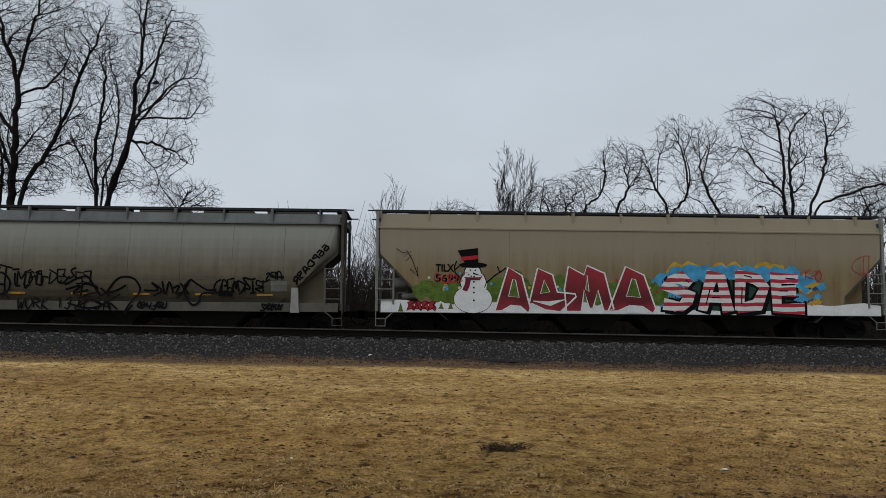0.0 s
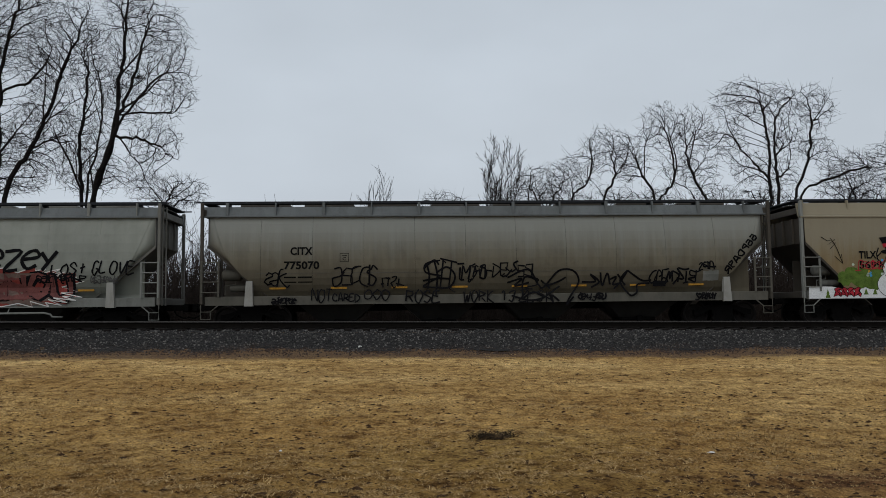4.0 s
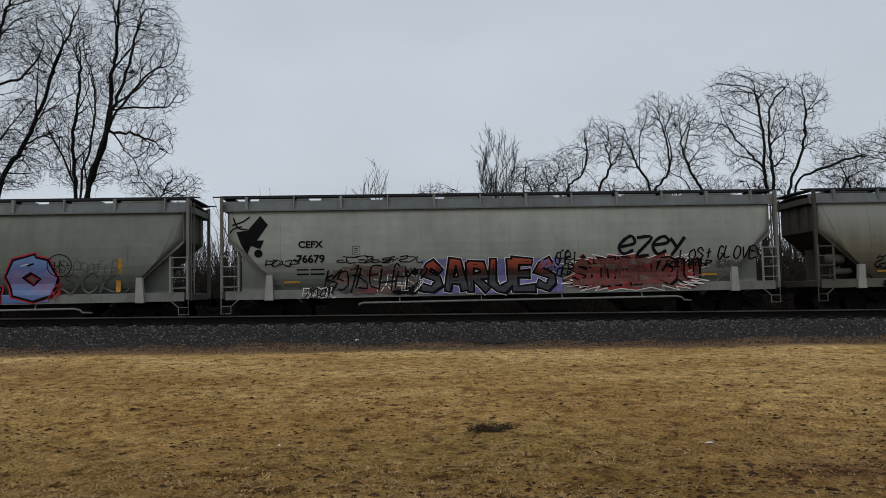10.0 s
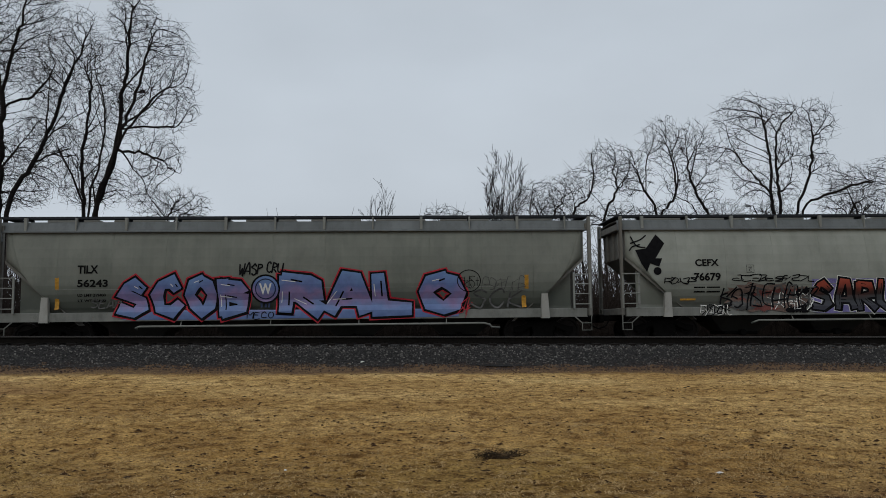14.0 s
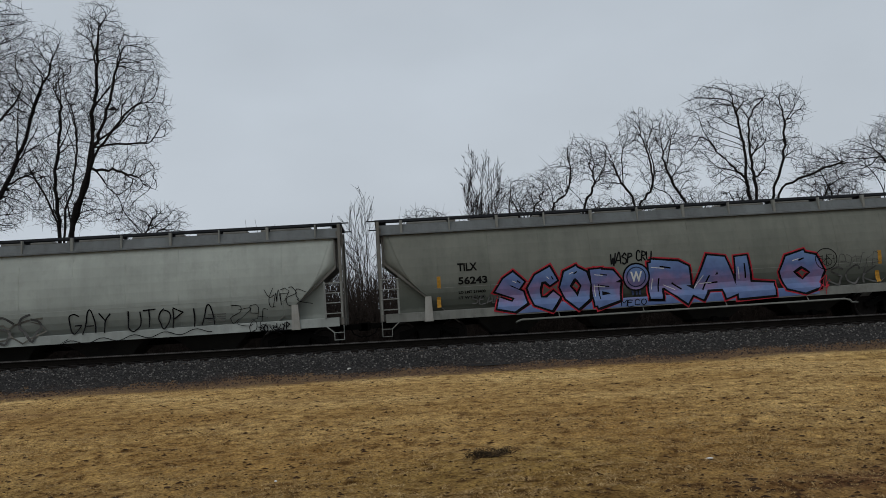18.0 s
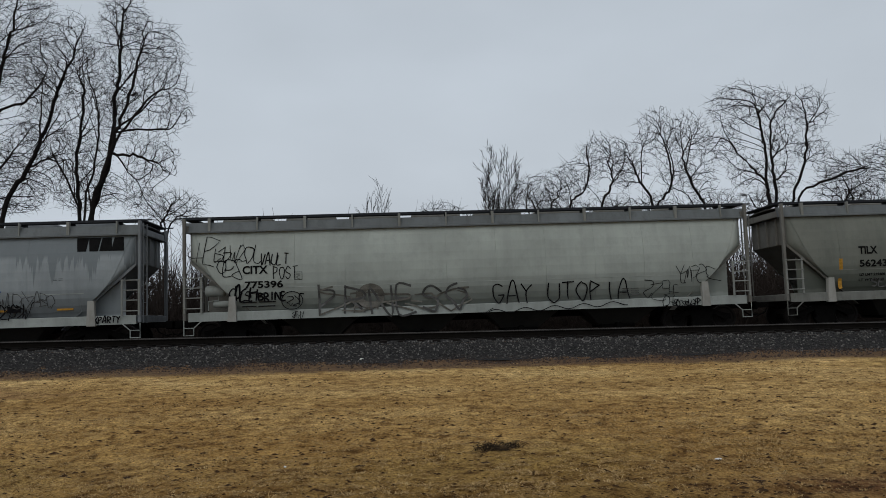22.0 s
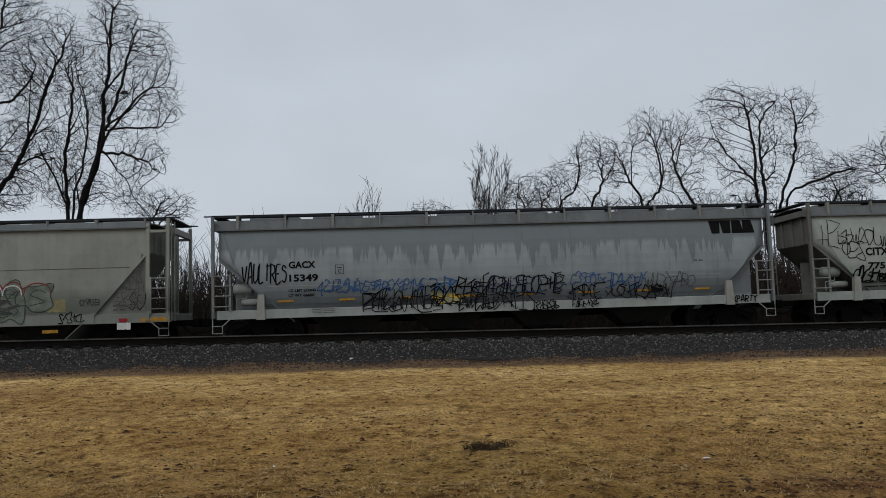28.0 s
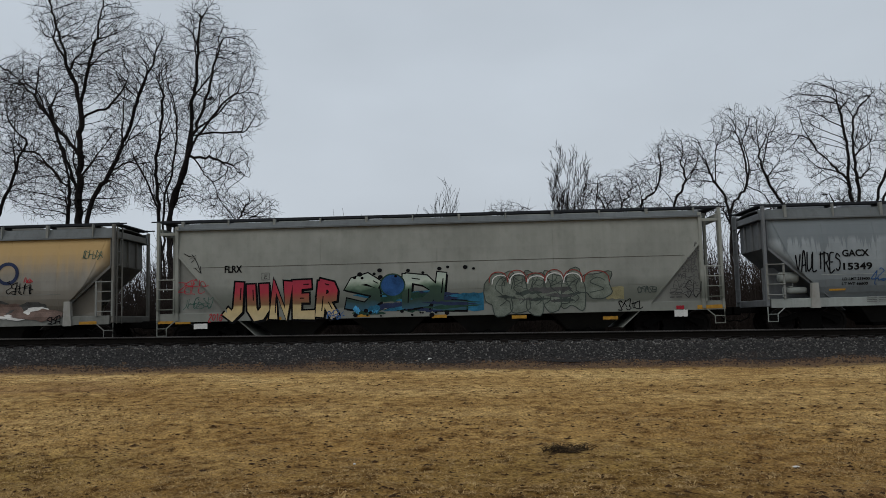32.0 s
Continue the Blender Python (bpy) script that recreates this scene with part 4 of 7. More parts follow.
def lay(car, bm, material, name, layer=0, parent=None, label=""):
    """Lays a flat figure, drawn in x and z with a small own offset in y, onto a car's side."""
    prof = SURFACE[car]
    for w, z in prof:
        bmesh.ops.bisect_plane(bm, geom=bm.verts[:] + bm.edges[:] + bm.faces[:], plane_co=(0, 0, z), plane_no=(0, 0, 1))
    for v in bm.verts:
        v.co.y = -across(prof, v.co.z) - 0.005 - 0.003 * layer - v.co.y
    return part(name, bm, material, parent if parent is not None else car, label)


def glyph_mesh(text, fat):
    cu = bpy.data.curves.new("letters", "FONT")
    cu.body, cu.size, cu.offset, cu.resolution_u = text, 1.0, fat, 3
    ob = bpy.data.objects.new("letters", cu)
    me = bpy.data.meshes.new_from_object(ob)
    bpy.data.objects.remove(ob)
    bpy.data.curves.remove(cu)
    bm = fresh()
    bm.from_mesh(me)
    bpy.data.meshes.remove(me)
    return bm


def extent(bm):
    xs, ys = [v.co.x for v in bm.verts], [v.co.y for v in bm.verts]
    return min(xs), max(xs), min(ys), max(ys)


def set_into(bm, ext, u0, u1, z0, z1, shear=0.0, tilt=0.0, depth=0.0):
    a, b, c, d = ext
    mx, mz = (u0 + u1) / 2, (z0 + z1) / 2
    for v in bm.verts:
        fx, fz = (v.co.x - a) / max(1e-6, b - a), (v.co.y - c) / max(1e-6, d - c)
        x, z = u0 + fx * (u1 - u0) + shear * (fz - 0.5) * (z1 - z0), z0 + fz * (z1 - z0)
        x, z = mx + (x - mx) - tilt * (z - mz), z + tilt * (x - mx)
        v.co = (x, depth, z)


def wobble(bm, amount, seed, cell=0.09):
    """Gives clean letters the unsteady edge of a spray can."""
    xs, zs = [v.co.x for v in bm.verts], [v.co.z for v in bm.verts]
    for axis, lo, hi in ((0, min(xs), max(xs)), (2, min(zs), max(zs))):
        n = min(60, int((hi - lo) / cell))
        for k in range(1, n + 1):
            at = lo + (hi - lo) * k / (n + 1)
            bmesh.ops.bisect_plane(bm, geom=bm.verts[:] + bm.edges[:] + bm.faces[:], plane_co=(at, 0, at), plane_no=(1, 0, 0) if axis == 0 else (0, 0, 1))
    for v in bm.verts:
        p = Vector((v.co.x * 2.4, seed * 3.7, v.co.z * 2.4))
        q = Vector((v.co.x * 6.5, seed * 1.3, v.co.z * 6.5))
        v.co.x += amount * (noise.noise(p) * 1.6 + noise.noise(q) * 0.6)
        v.co.z += amount * (noise.noise(p + Vector((9, 5, 2))) * 1.6 + noise.noise(q + Vector((3, 8, 1))) * 0.6)


def word(car, text, u0, u1, z0, z1, material, fat=0.006, shear=0.0):
    bm = glyph_mesh(text, 0.032 if material is INK else fat)
    set_into(bm, extent(bm), u0, u1, z0, z1, shear)
    if material is not INK:
        wobble(bm, 0.045 * min(1.0, z1 - z0), len(text))
    return lay(car, bm, material, "lettering", 4)


def ribbon(points, width, rng=None, close=False):
    """A flat stroke along a line of (x, z) points."""
    bm = fresh()
    pts = [Vector((x, 0, z)) for x, z in points]
    n = len(pts)
    pair = []
    for k, p in enumerate(pts):
        if close:
            way = pts[(k + 1) % n] - pts[k - 1]
        else:
            way = pts[min(k + 1, n - 1)] - pts[max(k - 1, 0)]
        way = way.normalized() if way.length > 1e-6 else Vector((1, 0, 0))
        side = Vector((-way.z, 0, way.x)) * width / 2 * (1 if rng is None else rng.uniform(0.8, 1.15))
        d = Vector((0, 0.00008 * k, 0))
        pair.append((bm.verts.new(p + side + d), bm.verts.new(p - side + d)))
    for k in range(n if close else n - 1):
        (a, b), (c, d) = pair[k], pair[(k + 1) % n]
        bm.faces.new((a, b, d, c))
    return bm


def flowing(points, step=4):
    out = []
    n = len(points)
    for k in range(n - 1):
        p = [points[max(0, k - 1)], points[k], points[k + 1], points[min(n - 1, k + 2)]]
        for j in range(step):
            t = j / step
            out.append(tuple(0.5 * (2 * p[1][i] + (p[2][i] - p[0][i]) * t + (2 * p[0][i] - 5 * p[1][i] + 4 * p[2][i] - p[3][i]) * t * t
                                    + (3 * p[1][i] - p[0][i] - 3 * p[2][i] + p[3][i]) * t ** 3) for i in (0, 1)))
    return out + [points[-1]]


# hand-drawn capitals on a grid of 6 by 9: each stroke is a run of (x, z) digit pairs
GLYPHS = {
    "A": "00294960 1353", "B": "0009 09485705 05545100", "C": "57491805114062", "D": "0009 0948654100", "E": "59090060 0545", "F": "590900 0545",
    "G": "5839180612305264 3464", "H": "0009 6069 0464", "I": "3039", "J": "59522001", "K": "0009 590460", "L": "090050", "M": "0009356960", "N": "00096069",
    "O": "391805123052655839", "P": "0009 0948574604", "Q": "391805123052655839 3260", "R": "0009 0948575504 2460", "S": "5739180654523001", "T": "0969 3930", "U": "090220406269",
    "V": "093069", "W": "0920364069", "X": "0069 0960", "Y": "0935 693530", "Z": "09690060", "e": "03645626032061", "z": "06660060", "y": "0633 6610", "t": "3931 1656",
    "0": "391805123052655839", "1": "173930", "2": "0739580060", "3": "08595543523001", "4": "490363 4940", "5": "59090554523001", "6": "5818021040525405", "9": "5545160839595130", ".": "3031",
}


def glyph_lines(ch):
    return [[(int(run[k]) / 6, int(run[k + 1]) / 9) for k in range(0, len(run) - 1, 2)] for run in GLYPHS.get(ch, "").split()]


def stroke_into(bm, pts, width, depth=0.0, rng=None, taper=0.0):
    """Adds a flat stroke along (x, z) points, round at its bends."""
    n = len(pts)
    last = None
    for k, (x, z) in enumerate(pts):
        a, b = pts[max(0, k - 1)], pts[min(n - 1, k + 1)]
        d = math.hypot(b[0] - a[0], b[1] - a[1]) or 1.0
        w = width / 2 * (1 if rng is None else rng.uniform(0.85, 1.15)) * (1 - taper * abs(2 * k / max(1, n - 1) - 1))
        sx, sz = -(b[1] - a[1]) / d * w, (b[0] - a[0]) / d * w
        y = depth + 0.00003 * k
        pair = (bm.verts.new((x + sx, y, z + sz)), bm.verts.new((x - sx, y, z - sz)))
        if last:
            bm.faces.new((last[0], last[1], pair[1], pair[0]))
        last = pair


def slab_into(bm, pts, width, reach, depth=0.0, flare=0.0):
    """Adds one heavy mitred stroke that runs past its ends by reach, as chisel-edged letters have it."""
    n = len(pts)
    ways = []
    for (x0, z0), (x1, z1) in zip(pts, pts[1:]):
        d = math.hypot(x1 - x0, z1 - z0) or 1.0
        ways.append(((x1 - x0) / d, (z1 - z0) / d))
    last = None
    for k, (x, z) in enumerate(pts):
        a, b = ways[max(0, k - 1)], ways[min(n - 2, k)]
        if k == 0:
            x, z = x - b[0] * reach, z - b[1] * reach
        if k == n - 1:
            x, z = x + a[0] * reach, z + a[1] * reach
        tx, tz = a[0] + b[0], a[1] + b[1]
        d = math.hypot(tx, tz)
        tx, tz = (tx / d, tz / d) if d > 0.2 else a
        w = width / 2 * (1 + flare * (k % 2)) / max(0.72, tx * a[0] + tz * a[1])
        y = depth + 0.00004 * k
        pair = (bm.verts.new((x - tz * w, y, z + tx * w)), bm.verts.new((x + tz * w, y, z - tx * w)))
        if last:
            bm.faces.new((last[0], last[1], pair[1], pair[0]))
        last = pair


def hand(car, text, u0, u1, z0, z1, material, width=0.04, slant=0.1, seed=1, shake=0.05, curve=True, rise=0.0):
    """Words written by hand with a spray can or paint stick, a mesh a letter."""
    rng = random.Random(seed + len(text))
    step = (u1 - u0) / len(text)
    root = None
    for k, ch in enumerate(text):
        lines = glyph_lines(ch)
        if not lines:
            continue
        bm = fresh()
        h = (z1 - z0) * rng.uniform(0.86, 1.0)
        x, z = u0 + step * k, z0 + (z1 - z0 - h) * rng.random() + rise * k
        for line in lines:
            pts = [(x + step * 0.82 * (px + rng.gauss(0, shake)) + slant * h * pz, z + h * (pz + rng.gauss(0, shake))) for px, pz in line]
            stroke_into(bm, flowing(pts) if curve and len(pts) > 2 else pts, width, 0.0002 * (k % 8), rng)
        ob = lay(car, bm, material, "handwriting" if root is None else "letter", 4, root)
        root = root or ob


def block_letters(car, text, u0, u1, z0, z1, fill, outline, glow, seed, weight=0.26, rim=0.06, halo=0.05, flare=0.2, light=True, shade=0.05):
    """A painted piece: heavy letters with outline, outer glow, inner shade lines and light edges."""
    rng = random.Random(seed)
    step = (u1 - u0) / len(text)
    tall = z1 - z0
    w = step * weight
    edge = rim + (halo if glow is not None else 0.0)
    pad_x, pad_z = w * 0.5 + rim * 0.5, w * 0.5 + edge
    for k, ch in enumerate(text):
        h = (tall - 2 * pad_z) * rng.uniform(0.9, 1.0)
        x, z = u0 + step * k + pad_x, z0 + pad_z
        lean = rng.uniform(-0.05, 0.10)
        lines = [[(x + (step - 2 * pad_x) * (px + rng.gauss(0, 0.03)) + lean * h * (pz - 0.5), z + h * (pz + rng.gauss(0, 0.02))) for px, pz in line] for line in glyph_lines(ch)]
        root = None
        for mat, grow, nm, layer in ((glow, edge, "halo", 0), (outline, rim, "outline", 1), (fill, 0.0, "painted_letter", 2)):
            if mat is None:
                continue
            bm = fresh()
            for j, line in enumerate(lines):
                slab_into(bm, line, w + 2 * grow, w * 0.35 + grow, 0.0002 * k + 0.0004 * j, flare)
                if shade and nm == "outline":
                    slab_into(bm, [(px + shade, pz - shade) for px, pz in line], w + grow, w * 0.35, 0.0002 * k, flare)
            ob = lay(car, bm, mat, nm, layer, root)
            root = root or ob
        for line in lines:
            p, q = line[0], line[1]
            bm = fresh()
            stroke_into(bm, [(p[0] * 0.9 + q[0] * 0.1 + w * 0.22, p[1] * 0.9 + q[1] * 0.1), (p[0] * 0.4 + q[0] * 0.6 + w * 0.22, p[1] * 0.4 + q[1] * 0.6)], w * 0.13, 0.0)
            lay(car, bm, outline, "inner_line", 3, root)
            if light:
                bm = fresh()
                stroke_into(bm, [(p[0] - w * 0.32, p[1] * 0.8 + q[1] * 0.2), (p[0] * 0.4 + q[0] * 0.6 - w * 0.32, p[1] * 0.4 + q[1] * 0.6)], 0.025, 0.0005)
                lay(car, bm, WHITE, "highlight", 3, root)


def burst(car, u0, u1, z0, z1, fill, edge, seed, spikes=22):
    """A jagged cloud of colour behind a piece, with a pale edge."""
    rng = random.Random(seed)
    cx, cz, rx, rz = (u0 + u1) / 2, (z0 + z1) / 2, (u1 - u0) / 2, (z1 - z0) / 2
    rimline = []
    for k in range(spikes * 2):
        a = math.pi * k / spikes
        q = rng.uniform(0.9, 1.04) if k % 2 else rng.uniform(0.70, 0.84)
        c, d = math.cos(a), math.sin(a)
        rimline.append((cx + rx * q * math.copysign(abs(c) ** 0.6, c), cz + rz * q * math.copysign(abs(d) ** 0.6, d)))
    root = lay(car, figure(rimline), fill, "paint_burst", 0)
    if edge is not None:
        lay(car, ribbon(rimline, 0.035, None, True), edge, "outline", 1, root)


def scrawl(car, u0, u1, z0, z1, n, seed, material, width=0.032):
    """An unreadable tag: crowded, turned and mirrored letter-like strokes that run into one another."""
    rng = random.Random(seed)
    tall = z1 - z0
    n = max(2, min(max(4, n), round((u1 - u0) / (0.42 * tall))))
    step = (u1 - u0) / n
    root = None
    slant = rng.uniform(0.0, 0.22)
    keys = sorted(set(GLYPHS) - set("CILNOUVXZ.1"))
    for k in range(n):
        bm = fresh()
        h = tall * rng.uniform(0.75, 1.02)
        x, z = u0 + step * k, z0 + (tall - h) * rng.random()
        flip_x, flip_z, bend = rng.random() < 0.5, rng.random() < 0.5, rng.random() < 0.75
        for line in glyph_lines(rng.choice(keys)):
            pts = []
            for px, pz in line:
                px, pz = (1 - px if flip_x else px) + rng.gauss(0, 0.08), (1 - pz if flip_z else pz) + rng.gauss(0, 0.07)
                pts.append((x + step * 1.2 * px + slant * h * (pz - 0.5), z + h * pz))
            if rng.random() < 0.35:
                pts.append((pts[-1][0] + step * rng.uniform(0.3, 0.9), pts[-1][1] + h * rng.uniform(-0.15, 0.25)))
            stroke_into(bm, flowing(pts) if bend and len(pts) > 2 else pts, width * rng.uniform(0.85, 1.25), 0.0002 * (k % 8), rng)
        ob = lay(car, bm, material, "tag" if root is None else "sign", 4, root)
        root = root or ob


def chain_tag(car, u0, u1, z0, z1, n, seed, material):
    """A tag of boxy signs that climbs along a slope."""
    rng = random.Random(seed)
    bm = fresh()
    a = math.atan2(z1 - z0, u1 - u0)
    size = math.hypot(u1 - u0, z1 - z0) / n
    for k in range(n):
        cx, cz = u0 + (u1 - u0) * (k + 0.2) / n, z0 + (z1 - z0) * (k + 0.2) / n
        for line in glyph_lines(rng.choice("ADHNPR469")):
            pts = [(cx + size * (px * 0.85 * math.cos(a) - pz * 0.9 * math.sin(a)), cz + size * (px * 0.85 * math.sin(a) + pz * 0.9 * math.cos(a))) for px, pz in ((1 - p, q) for p, q in line)]
            stroke_into(bm, pts, 0.062, 0.0002 * k, rng)
    lay(car, bm, material, "tag", 4)


def bubbles(car, u0, u1, z0, z1, n, fill, outline, seed, width=0.05):
    """A row of swollen overlapping forms with outlines and inner curls, no readable letters."""
    rng = random.Random(seed)
    step = (u1 - u0) / n
    for k in range(n):
        cx, cz = u0 + step * (k + 0.5), (z0 + z1) / 2
        a, b = step * rng.uniform(0.55, 0.75), (z1 - z0) / 2 * rng.uniform(0.8, 0.95)
        p = rng.uniform(0, 6)
        rim = []
        for j in range(30):
            t = 2 * math.pi * j / 30
            q = 1 + 0.16 * math.sin(3 * t + p) + 0.10 * math.sin(5 * t + 2 * p)
            c, s = math.cos(t), math.sin(t)
            rim.append((cx + a * q * math.copysign(abs(c) ** 0.7, c), cz + b * q * math.copysign(abs(s) ** 0.7, s)))
        root = None
        if fill is not None:
            root = lay(car, figure(rim, 0.0003 * k), fill, "painted_form", 2)
        ob = lay(car, ribbon(rim, width, None, True), outline, "outline", 3, root)
        root = root or ob
        curl = [(cx + a * u, cz + b * v) for u, v in ((0.55, rng.uniform(0.3, 0.7)), (0.1, rng.uniform(0.4, 0.8)), (-0.35, 0.25), (rng.uniform(-0.1, 0.3), -0.05), (0.45, -0.35), (rng.uniform(-0.4, 0.1), -0.6))]
        lay(car, ribbon(flowing(curl), width * 0.8), outline, "curl", 4, root)


def shards(car, u0, u1, z0, z1, n, fill, outline, seed, width=0.06):
    """A row of jagged angular forms with heavy outlines, no readable letters."""
    rng = random.Random(seed)
    step = (u1 - u0) / n
    for k in range(n):
        x, h = u0 + step * k, z1 - z0
        rim = [(x - 0.05, z0 + h * rng.uniform(0.0, 0.2)), (x + step * 0.1, z0 + h * 0.55), (x - 0.02, z0 + h * rng.uniform(0.75, 0.9)), (x + step * rng.uniform(0.4, 0.6), z1), (x + step * 1.02, z0 + h * rng.uniform(0.72, 0.9)),
               (x + step * 0.75, z0 + h * 0.6), (x + step * 1.08, z0 + h * rng.uniform(0.25, 0.4)), (x + step * 0.9, z0), (x + step * 0.5, z0 + h * 0.22)]
        root = lay(car, figure(rim, 0.0003 * k), fill, "painted_form", 2)
        lay(car, ribbon(rim, width, None, True), outline, "outline", 3, root)
        inner = [(x + step * rng.uniform(0.2, 0.9), z0 + h * f) for f in (0.15, 0.4, 0.6, 0.85)]
        lay(car, ribbon(inner, width * 1.2, rng), outline, "crack", 4, root)


def zigzag(car, u0, u1, z0, z1):
    """A thin arrow-like flourish."""
    w, h = u1 - u0, z1 - z0
    put = lambda pts: [(u0 + w * x, z0 + h * z) for x, z in pts]
    root = lay(car, ribbon(put(((0, 1), (0.3, 0.85), (0.68, 0.9), (0.3, 0.7), (0.72, 0.78), (0.42, 0.55))), 0.024), BLACK, "flourish", 4)
    lay(car, ribbon(flowing(put(((0.45, 0.95), (0.72, 0.6), (1.0, 0.0)))), 0.024), BLACK, "stroke", 4, root)
    lay(car, ribbon(put(((0.62, 0.28), (1.0, 0.0), (0.95, 0.35))), 0.024), BLACK, "stroke", 4, root)


def quad(u0, u1, z0, z1, d=0.0):
    bm = fresh()
    bm.faces.new([bm.verts.new((x, d, z)) for x, z in ((u0, z0), (u1, z0), (u1, z1), (u0, z1))])
    return bm


def figure(points, d=0.0):
    bm = fresh()
    bm.faces.new([bm.verts.new((x, d, z)) for x, z in points])
    return bm


def oval(cx, cz, rx, rz, n=20, rng=None, d=0.0):
    return figure([(cx + rx * math.cos(a) * (1 if rng is None else rng.uniform(0.8, 1.12)), cz + rz * math.sin(a) * (1 if rng is None else rng.uniform(0.8, 1.12)))
                   for a in (2 * math.pi * k / n for k in range(n))], d)


def patch(car, u0, u1, z0, z1, material, layer=0):
    rng = random.Random(int(u0 * 100))
    e = min(0.05, (z1 - z0) * 0.1)
    top = [(u0 + (u1 - u0) * k / 8, z1 - rng.uniform(0, e)) for k in range(9)]
    low = [(u0 + (u1 - u0) * k / 8, z0 + rng.uniform(0, e)) for k in range(9)]
    lay(car, figure(low + top[::-1]), material, "paint_patch", layer)


def bars(car, u0, u1, z0, z1, material, rows=1):
    for k in range(rows):
        a = z0 + (z1 - z0) * k / rows
        b = a + (z1 - z0) / rows * (1.0 if rows == 1 else 0.6)
        m = u0 + (u1 - u0) * 0.46
        for lo, hi in ((u0, m - 0.03), (m + 0.03, u1)):
            lay(car, quad(lo, hi, a + (b - a) * 0.28, b - (b - a) * 0.28), material, "stencil_bar", 1)


def stamp(car, u0, u1, z0, z1):
    w = 0.018
    line = [(u0, z0), (u1, z0), (u1, z1), (u0, z1)]
    ob = lay(car, ribbon(line, w, None, True), INK, "stencil_frame", 2)
    bm = glyph_mesh("C", 0.006)
    mx, h = (u0 + u1) / 2, z1 - z0
    set_into(bm, extent(bm), mx - 0.06, mx + 0.06, z0 + h * 0.14, z0 + h * 0.52)
    lay(car, bm, INK, "lettering", 2, ob)
    lay(car, quad(u0 + 0.06, u1 - 0.06, z0 + h * 0.68, z0 + h * 0.76), INK, "stencil_bar", 2, ob)


def ring(car, u0, u1, z0, z1, material=None, width=0.03):
    cx, cz, rx, rz = (u0 + u1) / 2, (z0 + z1) / 2, (u1 - u0 - width) / 2, (z1 - z0 - width) / 2
    lay(car, ribbon([(cx + rx * math.cos(a), cz + rz * math.sin(a)) for a in (2 * math.pi * k / 24 for k in range(24))], width, None, True), material or BLACK, "painted_ring", 3)


def ring_mark(car, u0, u1, z0, z1):
    cx, cz, r = (u0 + u1) / 2, (z0 + z1) / 2, (u1 - u0) / 2
    disc = lay(car, oval(cx, cz, r, r), BLUE_PAINT, "painted_disc", 2)
    for rr, mat, wd in ((r, BLACK, 0.06), (r * 0.72, NAVY, 0.04)):
        lay(car, ribbon([(cx + rr * math.cos(a), cz + rr * math.sin(a)) for a in (2 * math.pi * k / 24 for k in range(24))], wd, None, True), mat, "painted_ring", 3, disc)
    bm = glyph_mesh("W", 0.03)
    set_into(bm, extent(bm), cx - r * 0.45, cx + r * 0.45, cz - r * 0.4, cz + r * 0.4)
    lay(car, bm, WHITE, "lettering", 4, disc)
    for dx in (-0.15, 0.0, 0.12):
        lay(car, ribbon([(cx + dx, cz - r * 0.9), (cx + dx * 0.9, cz - r * 1.35)], 0.07), NAVY, "paint_drip", 1, disc)


def slabs(car, u0, u1, z0, z1):
    """An owner's mark as four plain black slabs."""
    step = (u1 - u0) / 4
    for k in range(4):
        a, b = u0 + step * k, u0 + step * (k + 0.9)
        s = 0.12 * (1 if k < 2 else -1)
        lay(car, figure([(a + s * 0.3, z0), (b - s * 0.3, z0), (b + s * 0.2, z1), (a - s * 0.2, z1)]), INK, "mark_slab", 2)


def cloud(car, u0, u1, z0, z1, mats, seed, size, layer=0):
    """Overlapping puffs of sprayed colour."""
    rng = random.Random(seed)
    n = max(4, int((u1 - u0) / size * 1.5))
    root = None
    for k in range(n):
        r = size * rng.uniform(0.7, 1.2)
        cx = u0 + (u1 - u0) * (k + rng.uniform(0.2, 0.8)) / n
        cz = rng.uniform(z0 + r * 0.5, max(z0 + r * 0.5, z1 - r * 0.5))
        ob = lay(car, oval(cx, cz, r * rng.uniform(1.3, 2.6), r * rng.uniform(0.5, 0.9), 22, rng, 0.0002 * k), mats[k % len(mats)], "paint_cloud" if root is None else "puff", layer, root)
        root = root or ob


def puffs(car, u0, u1, z0, z1, seed):
    """A billowing blue cloud with a golden rim behind a piece."""
    rng = random.Random(seed)
    n = 11
    root = None
    for ring, mat, grow in ((0, GOLD, 1.0), (1, SKY_BLUE, 0.86)):
        for k in range(n):
            cx = u0 + (u1 - u0) * (k + 0.5) / n
            top = z1 - 0.12 * rng.random() - 0.10 * ring
            rx, rz = (u1 - u0) / n * rng.uniform(0.62, 0.85), 0.36 * grow
            cz = top - rz if 0 < k < n - 1 else top - 2 * rz
            if ring == 0 and k % 3 == 0:
                continue
            ob = lay(car, oval(cx, cz, rx, rz, 14, rng, 0.0002 * k), mat, "paint_cloud" if root is None else "puff", ring, root)
            root = root or ob


